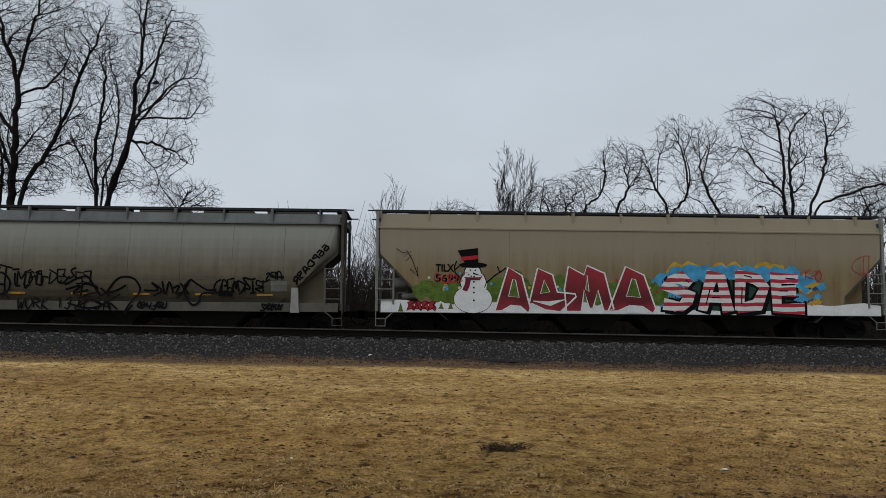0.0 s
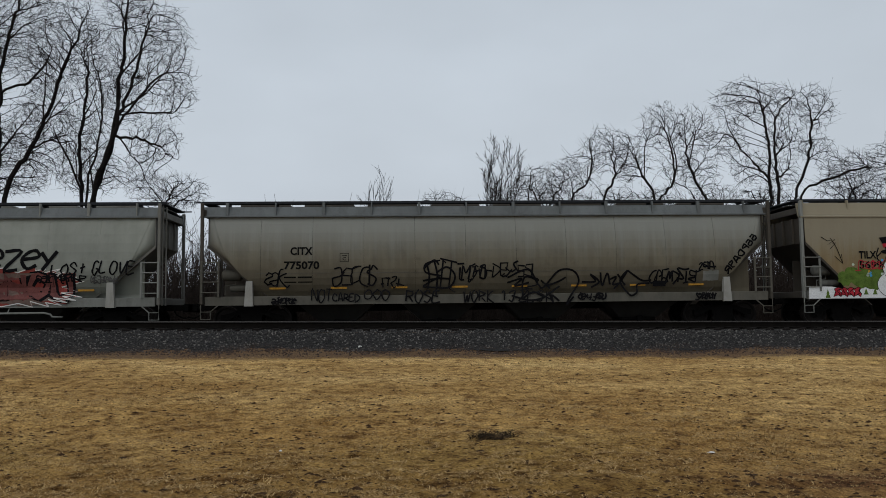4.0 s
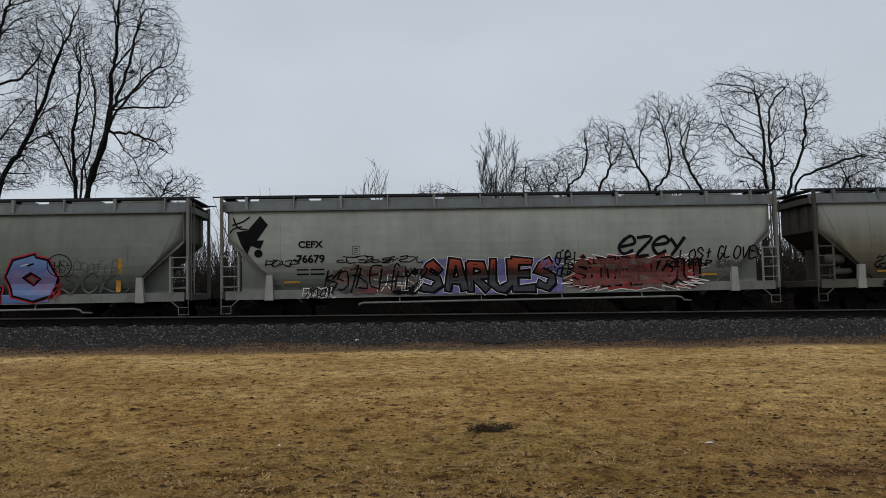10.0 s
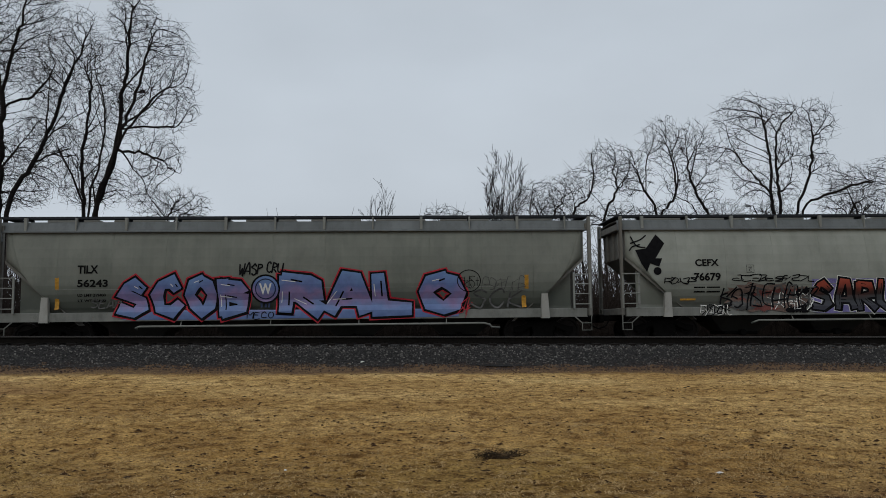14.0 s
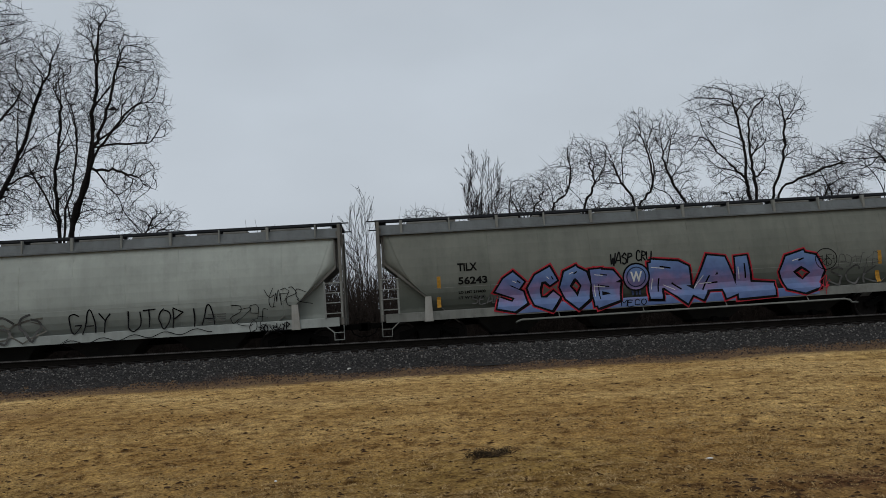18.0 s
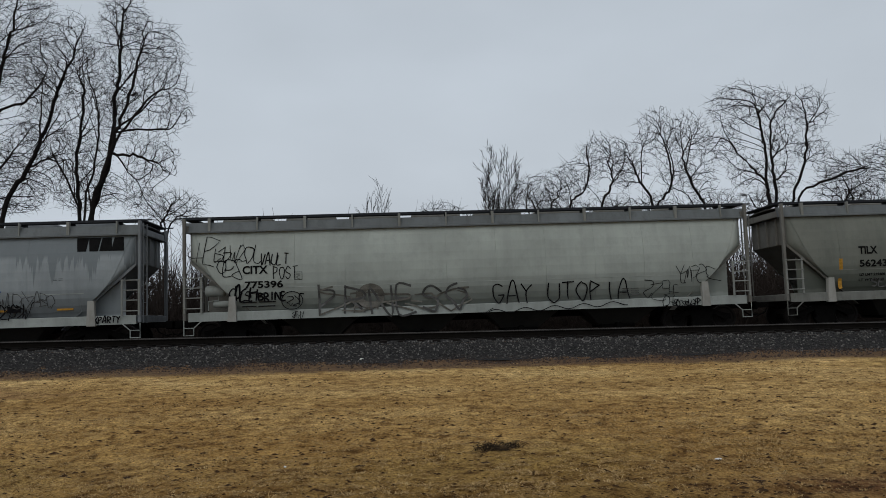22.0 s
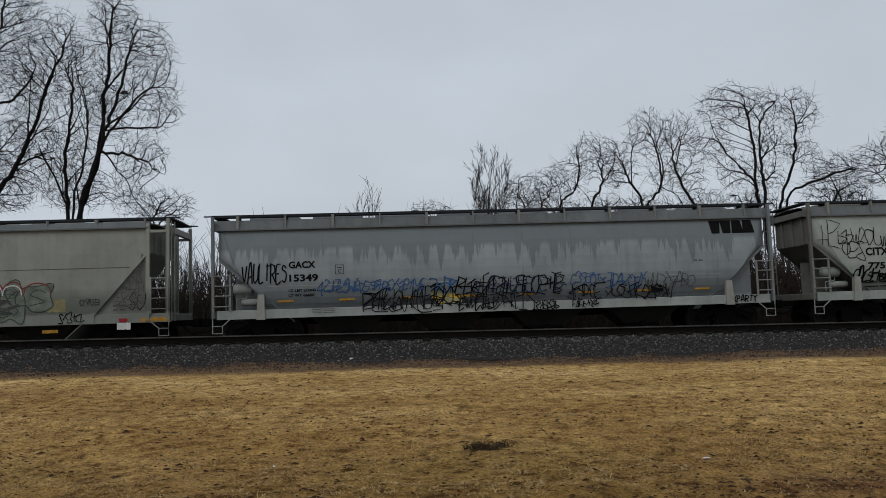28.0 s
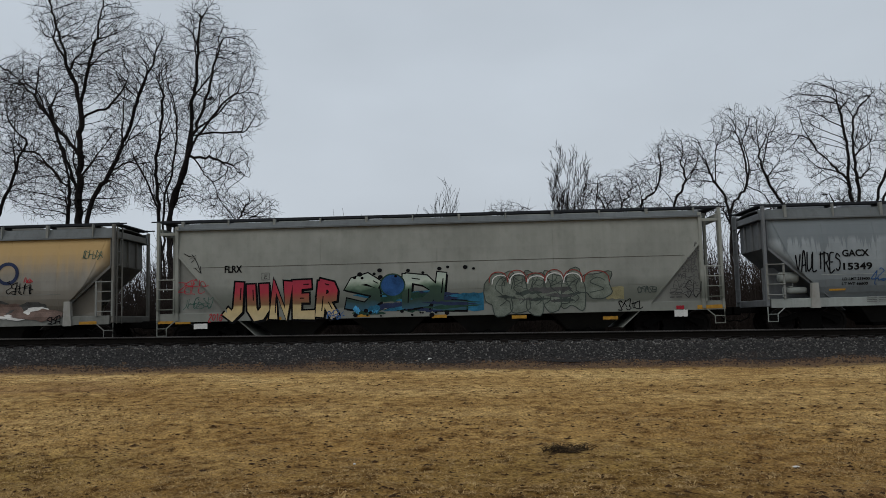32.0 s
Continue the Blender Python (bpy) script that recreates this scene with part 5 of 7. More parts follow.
def smear(car, u0, u1, z0, z1, mats, n, seed, layer=0):
    """Ragged, mostly level sweeps of spray paint over one another."""
    rng = random.Random(seed)
    root = None
    for k in range(n):
        w = (u1 - u0) * rng.uniform(0.15, 0.45)
        x = rng.uniform(u0, u1 - w)
        z = rng.uniform(z0 + 0.05, z1 - 0.05)
        m = 14
        thick = rng.uniform(0.06, 0.16)
        rise = rng.uniform(-0.12, 0.12)
        top = [(x + w * j / m, min(z1, z + rise * j / m + thick * math.sin(math.pi * (j + 0.3) / (m + 0.6)) * rng.uniform(0.4, 1.2))) for j in range(m + 1)]
        low = [(x + w * j / m, max(z0, z + rise * j / m - thick * math.sin(math.pi * (j + 0.3) / (m + 0.6)) * rng.uniform(0.4, 1.2))) for j in range(m + 1)]
        ob = lay(car, figure(low + top[::-1], 0.0002 * k), mats[k % len(mats)], "paint_smear" if root is None else "sweep", layer, root)
        root = root or ob


def disc(car, u0, u1, z0, z1, fill, outline):
    cx, cz, rx, rz = (u0 + u1) / 2, (z0 + z1) / 2, (u1 - u0) / 2, (z1 - z0) / 2
    root = lay(car, oval(cx, cz, rx, rz, 24, None, 0.001), fill, "painted_disc", 2)
    lay(car, ribbon([(cx + rx * math.cos(a), cz + rz * math.sin(a)) for a in (2 * math.pi * k / 24 for k in range(24))], 0.05, None, True), outline, "outline", 3, root)


def dots(car, u0, u1, z0, z1, n, material, seed):
    """Spray dots strewn round a piece, most above and below it."""
    rng = random.Random(seed)
    root = None
    for k in range(n):
        z = z1 - (z1 - z0) * 0.2 * rng.random() if k % 2 else z0 + (z1 - z0) * 0.14 * rng.random()
        r = rng.uniform(0.03, 0.08)
        ob = lay(car, oval(rng.uniform(u0, u1), z, r * 1.2, r, 10), material, "painted_dot" if root is None else "dot", 4, root)
        root = root or ob


def crest(car, u0, u1, z0, z1, n, material):
    """A scalloped line over the heads of n round forms."""
    pts = []
    for k in range(n):
        for j in range(9):
            a = math.pi * j / 8
            pts.append((u0 + (u1 - u0) * (k + 0.5 - 0.5 * math.cos(a)) / n, z0 + (z1 - z0) * math.sin(a) ** 0.7 * (0.85 + 0.15 * math.sin(k * 2.3))))
    lay(car, ribbon(pts, 0.035), material, "painted_crest", 4)


BENDS = (
    (((0.12, 0.9), (0.2, 0.5), (0.15, 0.1)), ((0.0, 0.35), (0.5, 0.42), (0.85, 0.4)), ((0.35, 1.0), (0.45, 0.5), (0.4, -0.1)), ((0.42, 0.6), (0.75, 0.78), (1.0, 0.5), (0.85, 0.15), (0.5, 0.12)), ((0.05, 0.75), (0.35, 1.0), (0.5, 0.85))),
    (((0.0, 0.75), (0.28, 1.0), (0.42, 0.55), (0.5, 0.45), (0.7, 0.95), (0.9, 0.95), (0.98, 0.6), (0.85, 0.15), (0.8, -0.1), (0.9, 0.15)), ((0.0, 0.6), (0.2, 0.72), (0.1, 0.5), (0.3, 0.6)), ((0.05, 0.2), (0.3, 0.05), (0.5, 0.15), (0.35, 0.3), (0.2, 0.1)), ((0.55, 0.5), (0.7, 0.62), (0.8, 0.75)), ((0.56, 0.3), (0.62, -0.05), (0.6, 0.2), (0.7, 0.02))),
    (((0.0, 0.4), (0.3, 0.42), (0.18, 0.8), (0.38, 0.4), (0.2, 0.1)), ((0.4, 0.9), (0.45, 0.2), (0.55, 0.85), (0.62, 0.25)), ((0.6, 0.5), (0.75, 0.65), (0.68, 0.25), (0.8, 0.3)), ((1.0, 1.0), (0.85, 0.4), (0.7, 0.0)), ((0.78, 0.8), (0.95, 0.2))),
    (((0.25, 1.0), (0.05, 0.6), (0.3, 0.05), (0.5, 0.15), (0.55, 0.45), (0.9, 0.5)), ((0.25, 1.0), (0.45, 0.8), (0.7, 0.6), (0.95, 0.62))),
)


def throw_up(car, u0, u1, z0, z1, kind):
    """A large loose figure in a few long bent strokes."""
    root = None
    for line in BENDS[kind]:
        ob = lay(car, ribbon(flowing([(u0 + (u1 - u0) * x, z0 + (z1 - z0) * z) for x, z in line], 6), 0.065), BLACK, "throw_up" if root is None else "stroke", 5, root)
        root = root or ob


def wave(car, u0, u1, z0, z1):
    pts = [(u0 + 0.1 + (u1 - u0 - 0.1) * k / 40, z0 + (z1 - z0) * (0.28 + 0.35 * k / 40 + 0.16 * math.sin(k * 0.75))) for k in range(41)]
    root = lay(car, ribbon(pts, 0.028), BLACK, "wavy_line", 4)
    z = pts[0][1]
    lay(car, ribbon([(u0 + 0.28, z + 0.13), (u0 + 0.02, z), (u0 + 0.30, z - 0.12)], 0.028), BLACK, "arrow_head", 4, root)


def black_figure(car, u0, u1, z0, z1):
    """A blurred black spray figure: a tilted block, bent arms and a ringed foot."""
    w, h = u1 - u0, z1 - z0
    at = lambda x, z: (u0 + w * x, z0 + h * z)
    root = lay(car, figure([at(0.42, 0.62), at(0.78, 1.0), at(1.0, 0.78), at(0.68, 0.38)]), BLACK, "spray_figure", 3)
    lay(car, figure([at(0.15, 0.62), at(0.45, 0.66), at(0.7, 0.42), at(0.9, 0.42), at(0.8, 0.22), at(0.55, 0.3), at(0.45, 0.1), at(0.3, 0.3)], 0.0003), BLACK, "torso", 3, root)
    lay(car, oval(*at(0.75, 0.12), 0.14, 0.14), BLACK, "foot", 3, root)
    lay(car, ribbon(flowing([at(0.45, 0.68), at(0.2, 0.72), at(0.05, 0.95)]), 0.05), BLACK, "arm", 4, root)
    lay(car, ribbon(flowing([at(0.3, 0.75), at(0.08, 0.7), at(-0.02, 0.6)]), 0.05), BLACK, "arm", 4, root)
    lay(car, ribbon(flowing([at(0.02, 0.78), at(0.3, 0.86), at(0.5, 0.98)]), 0.05), BLACK, "arm", 4, root)


def fir(car, u0, u1, z0, z1):
    m, h = (u0 + u1) / 2, z1 - z0
    lay(car, figure([(u0, z0 + h * 0.12), (u1, z0 + h * 0.12), (m + 0.04, z0 + h * 0.5), (u1 - 0.04, z0 + h * 0.5), (m, z1), (u0 + 0.04, z0 + h * 0.5), (m - 0.04, z0 + h * 0.5)]), LEAF_GREEN, "painted_fir", 3)


def snow_scene(car, u0, u1, z0, z1):
    """The white snow along the sill and the green hedge with coloured lights."""
    h = (car_half(car) - 0.2)
    rng = random.Random(77)
    top = [(-h + 2 * h * k / 60, 1.34 + 0.05 * math.sin(k * 0.9) + rng.uniform(-0.015, 0.015)) for k in range(61)]
    lay(car, figure([(-h, 0.952), (h, 0.952)] + top[::-1]), SNOW, "painted_snow", 0)
    left, right = u0 + 0.75, u0 + 9.35
    hedge = None
    k = 0
    x = left
    while x < right:
        r = rng.uniform(0.26, 0.40)
        ob = lay(car, oval(x, rng.uniform(1.55, 1.85 + 0.28 * math.sin(x * 1.9) ** 2 * (x > left + 2)), r * 1.1, r, 16, rng, 0.0002 * (k % 8)), LEAF_GREEN, "painted_hedge" if hedge is None else "hedge_puff", 1, hedge)
        hedge = hedge or ob
        x += rng.uniform(0.2, 0.34)
        k += 1
    for k in range(30):
        x, z = rng.uniform(left, right), rng.uniform(1.5, 2.3)
        lay(car, oval(x, z, 0.05, 0.05, 8), (SKY_BLUE, GOLD, RED_PAINT, PALE_GREEN)[k % 4], "painted_light", 2, hedge)


def car_half(car):
    return max(abs(c.x) for o in car.children if o.name.startswith("top_chord") for c in (Vector(b) for b in o.bound_box))


def snowman(car, u0, u1, z0, z1):
    w, h = u1 - u0, z1 - z0
    at = lambda x, z: (u0 + w * x, z0 + h * z)
    cx, cz = at(0.45, 0.20)
    body = lay(car, oval(cx, cz + 0.02, 0.66, 0.48, 26), SNOW, "painted_snowman", 3, None, "white snowman with black top hat and red scarf")
    lay(car, oval(cx + 0.02, cz + 0.52, 0.46, 0.48, 24, None, 0.0006), SNOW, "belly", 3, body)
    hx, hz = at(0.44, 0.615)
    for px, pz, rx, rz, dd in ((cx, cz + 0.02, 0.66, 0.48, 0.0), (hx, hz, 0.30, 0.27, 0.0)):
        lay(car, ribbon([(px + rx * math.cos(a), pz + rz * math.sin(a)) for a in (2 * math.pi * k / 26 for k in range(26))], 0.035, None, True), BLACK, "outline", 2, body)
    for s in (-1, 1):
        lay(car, ribbon([(cx + s * 0.40, cz + 0.42), (cx + s * 0.47, cz + 0.62), (cx + s * 0.36, cz + 0.90)], 0.03), BLACK, "outline", 4, body)
    head = lay(car, oval(hx, hz, 0.28, 0.26, 20, None, 0.0012), SNOW, "head", 3, body)
    for dx, dz in ((-0.08, 0.09), (0.09, 0.09), (-0.14, -0.06), (-0.05, -0.12), (0.05, -0.12)):
        lay(car, oval(hx + dx, hz + dz, 0.03, 0.03, 8), BLACK, "coal", 5, head)
    lay(car, figure([(hx, hz + 0.03), (hx + 0.30, hz - 0.10), (hx + 0.02, hz - 0.05)]), BLACK, "nose", 5, head)
    for dz in (0.62, 0.42, 0.25, -0.02):
        lay(car, oval(cx + 0.03, cz + dz, 0.035, 0.035, 8), BLACK, "button", 5, body)
    lay(car, figure([at(0.22, 0.55), at(0.30, 0.50), at(0.62, 0.50), at(0.70, 0.58), at(0.62, 0.55), at(0.40, 0.545)]), SCARF, "scarf", 5, body)
    lay(car, figure([at(0.26, 0.52), at(0.40, 0.52), at(0.36, 0.40), at(0.30, 0.33), at(0.18, 0.35), at(0.25, 0.45)]), SCARF, "scarf_end", 6, body)
    lay(car, oval(*at(0.45, 0.735), 0.50, 0.10, 16), BLACK, "hat_brim", 5, body)
    lay(car, figure([at(0.26, 0.74), at(0.58, 0.76), at(0.57, 1.0), at(0.06, 0.96)]), BLACK, "hat", 6, body)
    lay(car, figure([at(0.17, 0.80), at(0.575, 0.83), at(0.575, 0.89), at(0.14, 0.86)]), RED_PAINT, "hat_band", 7, body)
    for s, pts in ((1, (at(0.78, 0.46), at(1.0, 0.58), at(1.12, 0.63), at(1.06, 0.72))), (1, (at(1.1, 0.62), at(1.2, 0.66), at(1.28, 0.70))), (-1, (at(0.16, 0.50), at(0.0, 0.62), at(-0.02, 0.70), at(0.04, 0.80))), (-1, (at(0.0, 0.66), at(0.1, 0.72)))):
        lay(car, ribbon(list(pts), 0.045), BLACK, "arm", 4, body)


def angular_letter(car, ch, u0, u1, z0, z1, k):
    """A sharp crimson letter with a pale edge and its cut-outs."""
    w, h = u1 - u0, z1 - z0
    shapes = {
        "A": (((0, 0.05), (0.37, 1), (0.76, 0.82), (1, 0.1), (0.93, 0), (0.72, 0.14), (0.45, 0.16), (0.2, 0.04)), (((0.38, 0.36), (0.50, 0.74), (0.58, 0.72), (0.68, 0.34)), ((0.22, 0.02), (0.45, 0.13), (0.70, 0.11), (0.80, 0.0)))),
        "S": (((0, 0.2), (0.18, 0.98), (0.50, 0.84), (0.60, 0.46), (0.98, 0.42), (1.0, 0.36), (0.84, 0.2), (0.66, 0.02), (0.35, 0.06), (0.05, 0.2)), (((0.24, 0.42), (0.32, 0.72), (0.44, 0.46)), ((0.08, 0.26), (0.45, 0.16), (0.78, 0.30), (0.40, 0.24)))),
        "M": (((0.04, 0.03), (0, 0.5), (0.08, 0.98), (0.40, 0.80), (0.46, 1), (0.82, 0.84), (1, 0.08), (0.80, 0.04), (0.68, 0.48), (0.58, 0.10), (0.50, 0.10), (0.40, 0.48), (0.34, 0.03)), (((0.43, 0.50), (0.46, 0.80), (0.50, 0.45)),)),
    }
    outer, holes = shapes[ch]
    put = lambda pts: [(u0 + w * x, z0 + h * z) for x, z in pts]
    root = lay(car, figure(put(outer), 0.0004 * k), CRIMSON, "painted_letter", 3)
    lay(car, ribbon(put(outer), 0.055, None, True), SNOW, "outline", 4, root)
    for hole in holes:
        inner = lay(car, figure(put(hole)), LEAF_GREEN if hole[0][1] > 0.3 else SNOW, "cut_out", 5, root)
        lay(car, ribbon(put(hole), 0.03, None, True), SNOW, "outline", 6, root)



# the brown-grey car
word(brown_car, "CITX", -6.94, -6.18, 2.64, 2.92, INK)
word(brown_car, "775070", -7.16, -5.95, 2.15, 2.43, INK)
bars(brown_car, -7.17, -6.21, 1.82, 1.94, INK)
bars(brown_car, -7.16, -6.2, 1.67, 1.76, INK)
stamp(brown_car, -5.24, -4.95, 2.41, 2.69)
scrawl(brown_car, -7.84, -7.11, 1.57, 2.07, 6, 10, BLACK, 0.05)
scrawl(brown_car, -5.53, -3.99, 1.55, 2.28, 12, 11, BLACK, 0.05)
hand(brown_car, "NOT", -6.23, -5.5, 1.0, 1.48, BLACK, 0.045, 0.05, 5)
hand(brown_car, "CARED", -5.5, -4.55, 1.03, 1.3, BLACK, 0.045, 0.05, 6)
hand(brown_car, "OOO", -4.42, -3.5, 1.05, 1.45, BLACK, 0.045, 0.05, 7)
scrawl(brown_car, -2.39, -1.28, 1.32, 2.49, 7, 16, BLACK, 0.05)
scrawl(brown_car, -1.22, 0.0, 1.73, 2.23, 9, 17, BLACK, 0.05)
scrawl(brown_car, 0.06, 1.37, 1.81, 2.29, 9, 18, BLACK, 0.05)
scrawl(brown_car, -3.88, -3.16, 1.49, 1.88, 5, 21, BLACK, 0.05)
scrawl(brown_car, -7.58, -6.77, 0.96, 1.18, 7, 22, BLACK, 0.05)
scrawl(brown_car, 1.12, 2.21, 0.94, 1.98, 4, 41, BLACK, 0.052)
scrawl(brown_car, 3.04, 4.0, 1.01, 1.24, 8, 46, BLACK, 0.052)
scrawl(brown_car, 7.19, 7.93, 0.97, 1.21, 6, 47, BLACK, 0.052)
scrawl(brown_car, 7.36, 7.87, 2.02, 2.29, 5, 49, BLACK, 0.052)
patch(brown_car, 7.52, 8.08, 1.62, 2.0, PALE_SILL)
chain_tag(brown_car, 8.38, 9.5, 1.82, 3.15, 7, 71, BLACK)
throw_up(brown_car, -2.39, -1.27, 1.34, 2.43, 0)
throw_up(brown_car, 0.56, 3.13, 0.95, 2.08, 1)
throw_up(brown_car, 3.19, 4.81, 1.37, 2.02, 2)
throw_up(brown_car, 4.49, 5.73, 1.11, 2.02, 3)
scrawl(brown_car, 5.6, 7.2, 1.55, 2.04, 9, 45, BLACK, 0.055)
patch(brown_car, 5.73, 6.18, 1.44, 1.66, BLACK)
hand(brown_car, "WORK", -1.0, 0.1, 0.95, 1.37, BLACK, 0.05, 0.1, 3)
hand(brown_car, "ROSE", -3.0, -1.75, 0.95, 1.4, BLACK, 0.05, 0.1, 4)
hand(brown_car, "13", 0.3, 0.85, 0.99, 1.35, BLACK, 0.05)
hand(brown_car, "ZLSK", 0.95, 2.2, 0.96, 1.36, BLACK, 0.045, 0.1, 23)

# the snowman car
word(snow_car, "TILX", -6.94, -6.29, 2.36, 2.63, INK)
word(snow_car, "5699", -6.94, -6.1, 2.0, 2.28, INK)
snow_scene(snow_car, -8.22, 5.15, 0.97, 2.35)
zigzag(snow_car, -8.3, -7.54, 2.19, 3.15)
snowman(snow_car, -6.26, -4.87, 0.95, 3.2)
scrawl(snow_car, -7.1, -6.0, 1.95, 2.3, 5, 98, RED_PAINT, 0.022)
shards(snow_car, -7.88, -6.92, 1.0, 1.35, 4, RED_PAINT, BLACK, 82, 0.025)
fir(snow_car, -8.23, -8.04, 0.93, 1.29)
fir(snow_car, -6.83, -6.64, 1.05, 1.3)
fir(snow_car, -6.5, -6.31, 1.05, 1.3)
angular_letter(snow_car, "A", -4.87, -3.63, 0.96, 2.54, 0)
angular_letter(snow_car, "S", -3.68, -2.03, 0.97, 2.55, 1)
angular_letter(snow_car, "M", -2.44, -0.71, 0.98, 2.63, 2)
angular_letter(snow_car, "A", -0.9, 0.77, 0.98, 2.61, 3)
puffs(snow_car, 0.75, 6.4, 1.31, 2.86, 91)
puffs(snow_car, 0.7, 1.9, 1.2, 2.3, 93)
patch(snow_car, 1.45, 5.75, 1.08, 2.28, DARK_GREEN, 1)
smear(snow_car, 0.73, 1.57, 1.05, 1.98, (SKY_BLUE, DARK_GREEN, GOLD), 9, 96, 1)
smear(snow_car, 5.5, 6.92, 1.1, 2.33, (SKY_BLUE, SKY_BLUE, DEEP_BLUE, GOLD), 14, 97, 1)
block_letters(snow_car, "SADE", 1.0, 6.15, 0.97, 2.6, STRIPES, BLACK, None, 92, 0.25, 0.07, 0.0, 0.3, False, 0.09)
scrawl(snow_car, 7.83, 8.58, 2.35, 3.11, 7, 94, RED_PAINT, 0.02)
scrawl(snow_car, 6.13, 6.68, 2.17, 2.57, 4, 95, RED_PAINT, 0.03)

# the putty-grey car
word(putty_car, "CEFX", -7.16, -6.31, 2.67, 2.92, INK)
word(putty_car, "76679", -7.22, -6.26, 2.15, 2.44, INK)
bars(putty_car, -7.22, -6.28, 1.87, 1.98, INK)
bars(putty_car, -7.22, -6.28, 1.71, 1.83, INK)
stamp(putty_car, -5.31, -5.05, 2.43, 2.7)
black_figure(putty_car, -9.46, -8.2, 2.33, 3.83)
scrawl(putty_car, -5.84, -3.14, 2.11, 2.34, 9, 101, BLACK)
scrawl(putty_car, -8.25, -7.18, 2.06, 2.27, 5, 102, BLACK)
burst(putty_car, -6.3, -2.9, 1.02, 2.1, BROWN_PAINT, None, 103, 16)
smear(putty_car, -6.2, -2.9, 1.0, 2.0, (DARK_PAINT, BLACK, DARK_PAINT, MAROON), 16, 104, 1)
scrawl(putty_car, -6.2, -2.9, 1.15, 2.0, 9, 103, BLACK, 0.055)
scrawl(putty_car, -5.2, -3.1, 1.3, 1.95, 9, 109, DARK_PAINT, 0.05)
scrawl(putty_car, -7.03, -5.94, 0.94, 1.3, 8, 105, WHITE, 0.024)
scrawl(putty_car, -6.95, -6.0, 0.96, 1.28, 8, 116, BLACK, 0.03)
scrawl(putty_car, -4.6, -2.9, 1.1, 1.75, 6, 106, WHITE, 0.025)
patch(putty_car, -2.95, 2.0, 0.97, 2.22, VIOLET)
block_letters(putty_car, "SARUES", -2.95, 1.85, 1.0, 2.26, EMBER, BLACK, WHITE, 107, 0.19, 0.06, 0.02, 0.4, False)
burst(putty_car, 1.95, 7.25, 0.93, 2.32, RUST_RED, WHITE, 108, 30)
smear(putty_car, 2.3, 7.0, 1.0, 2.1, (MAROON, BROWN_PAINT, MAROON), 18, 108, 1)
block_letters(putty_car, "STANOU", 2.35, 6.9, 1.1, 2.2, MAROON, BLACK, RUST_RED, 110, 0.17, 0.055, 0.02, 0.5, False)
scrawl(putty_car, 1.2, 1.8, 1.79, 2.12, 6, 111, VIOLET, 0.045)
scrawl(putty_car, 1.75, 2.45, 1.95, 2.4, 8, 112, BLACK, 0.045)
scrawl(putty_car, 1.8, 2.35, 1.55, 1.95, 8, 115, BLACK, 0.045)
hand(putty_car, "ezey", 4.0, 6.4, 2.2, 3.15, BLACK, 0.11, 0.16, 8, 0.04)
hand(putty_car, "LOSt", 6.2, 7.4, 2.02, 2.42, BLACK, 0.055, 0.12, 9)
hand(putty_car, "GLOVE", 7.5, 9.0, 2.02, 2.5, BLACK, 0.055, 0.2, 10)
scrawl(putty_car, 5.7, 7.3, 1.78, 2.02, 10, 113, BLACK, 0.045)
scrawl(putty_car, 7.5, 8.4, 1.75, 1.98, 10, 114, DARK_PAINT, 0.035)

# the olive-grey car
word(olive_car, "TILX", -7.44, -6.75, 2.56, 2.84, INK)
word(olive_car, "56243", -7.44, -6.42, 2.1, 2.36, INK)
patch(olive_car, -8.18, -8.05, 1.99, 2.44, YELLOW)
patch(olive_car, -8.21, -8.07, 1.33, 1.74, YELLOW)
patch(olive_car, 7.81, 7.95, 1.91, 2.44, YELLOW)
patch(olive_car, 7.71, 7.87, 1.27, 1.71, YELLOW)
patch(olive_car, -5.9, 5.5, 0.96, 1.3, BLUE_PAINT)
block_letters(olive_car, "SCOB", -6.1, -1.6, 0.97, 2.55, BLUE_PAINT, BLACK, RED_PAINT, 121, 0.27, 0.06, 0.04, 0.3)
ring_mark(olive_car, -1.6, -0.66, 1.49, 2.5)
block_letters(olive_car, "RALO", -0.65, 5.75, 0.97, 2.68, BLUE_PAINT, BLACK, RED_PAINT, 122, 0.27, 0.06, 0.04, 0.3)
hand(olive_car, "WASP", -2.05, -1.2, 2.48, 2.86, BLACK, 0.05, 0.15, 11)
hand(olive_car, "CRU.", -1.1, -0.35, 2.56, 2.92, BLACK, 0.05, 0.15, 12)
hand(olive_car, "MECO", -1.75, -0.8, 0.98, 1.2, BLACK, 0.03, 0.1, 13)
ring(olive_car, 5.45, 6.28, 1.83, 2.61)
scrawl(olive_car, 5.5, 6.21, 2.0, 2.41, 8, 123, BLACK, 0.02)
hand(olive_car, "SCK", 5.95, 7.8, 1.3, 1.95, DARK_PAINT, 0.06, 0.2, 14)
hand(olive_car, "SEAP", -7.0, -5.95, 1.38, 1.68, DARK_PAINT, 0.04, 0.2, 15)
word(olive_car, "LD LMT 219400", -7.44, -6.5, 1.78, 1.88, INK)
word(olive_car, "LT WT 66600", -7.45, -6.51, 1.6, 1.69, INK)
scrawl(olive_car, 5.5, 5.99, 0.89, 1.65, 5, 125, RED_PAINT, 0.025)
scrawl(olive_car, 6.33, 7.79, 1.81, 2.34, 7, 126, DARK_PAINT, 0.015)

# the pale green-grey car
word(mist_car, "CITX", -7.87, -7.01, 2.5, 2.79, INK)
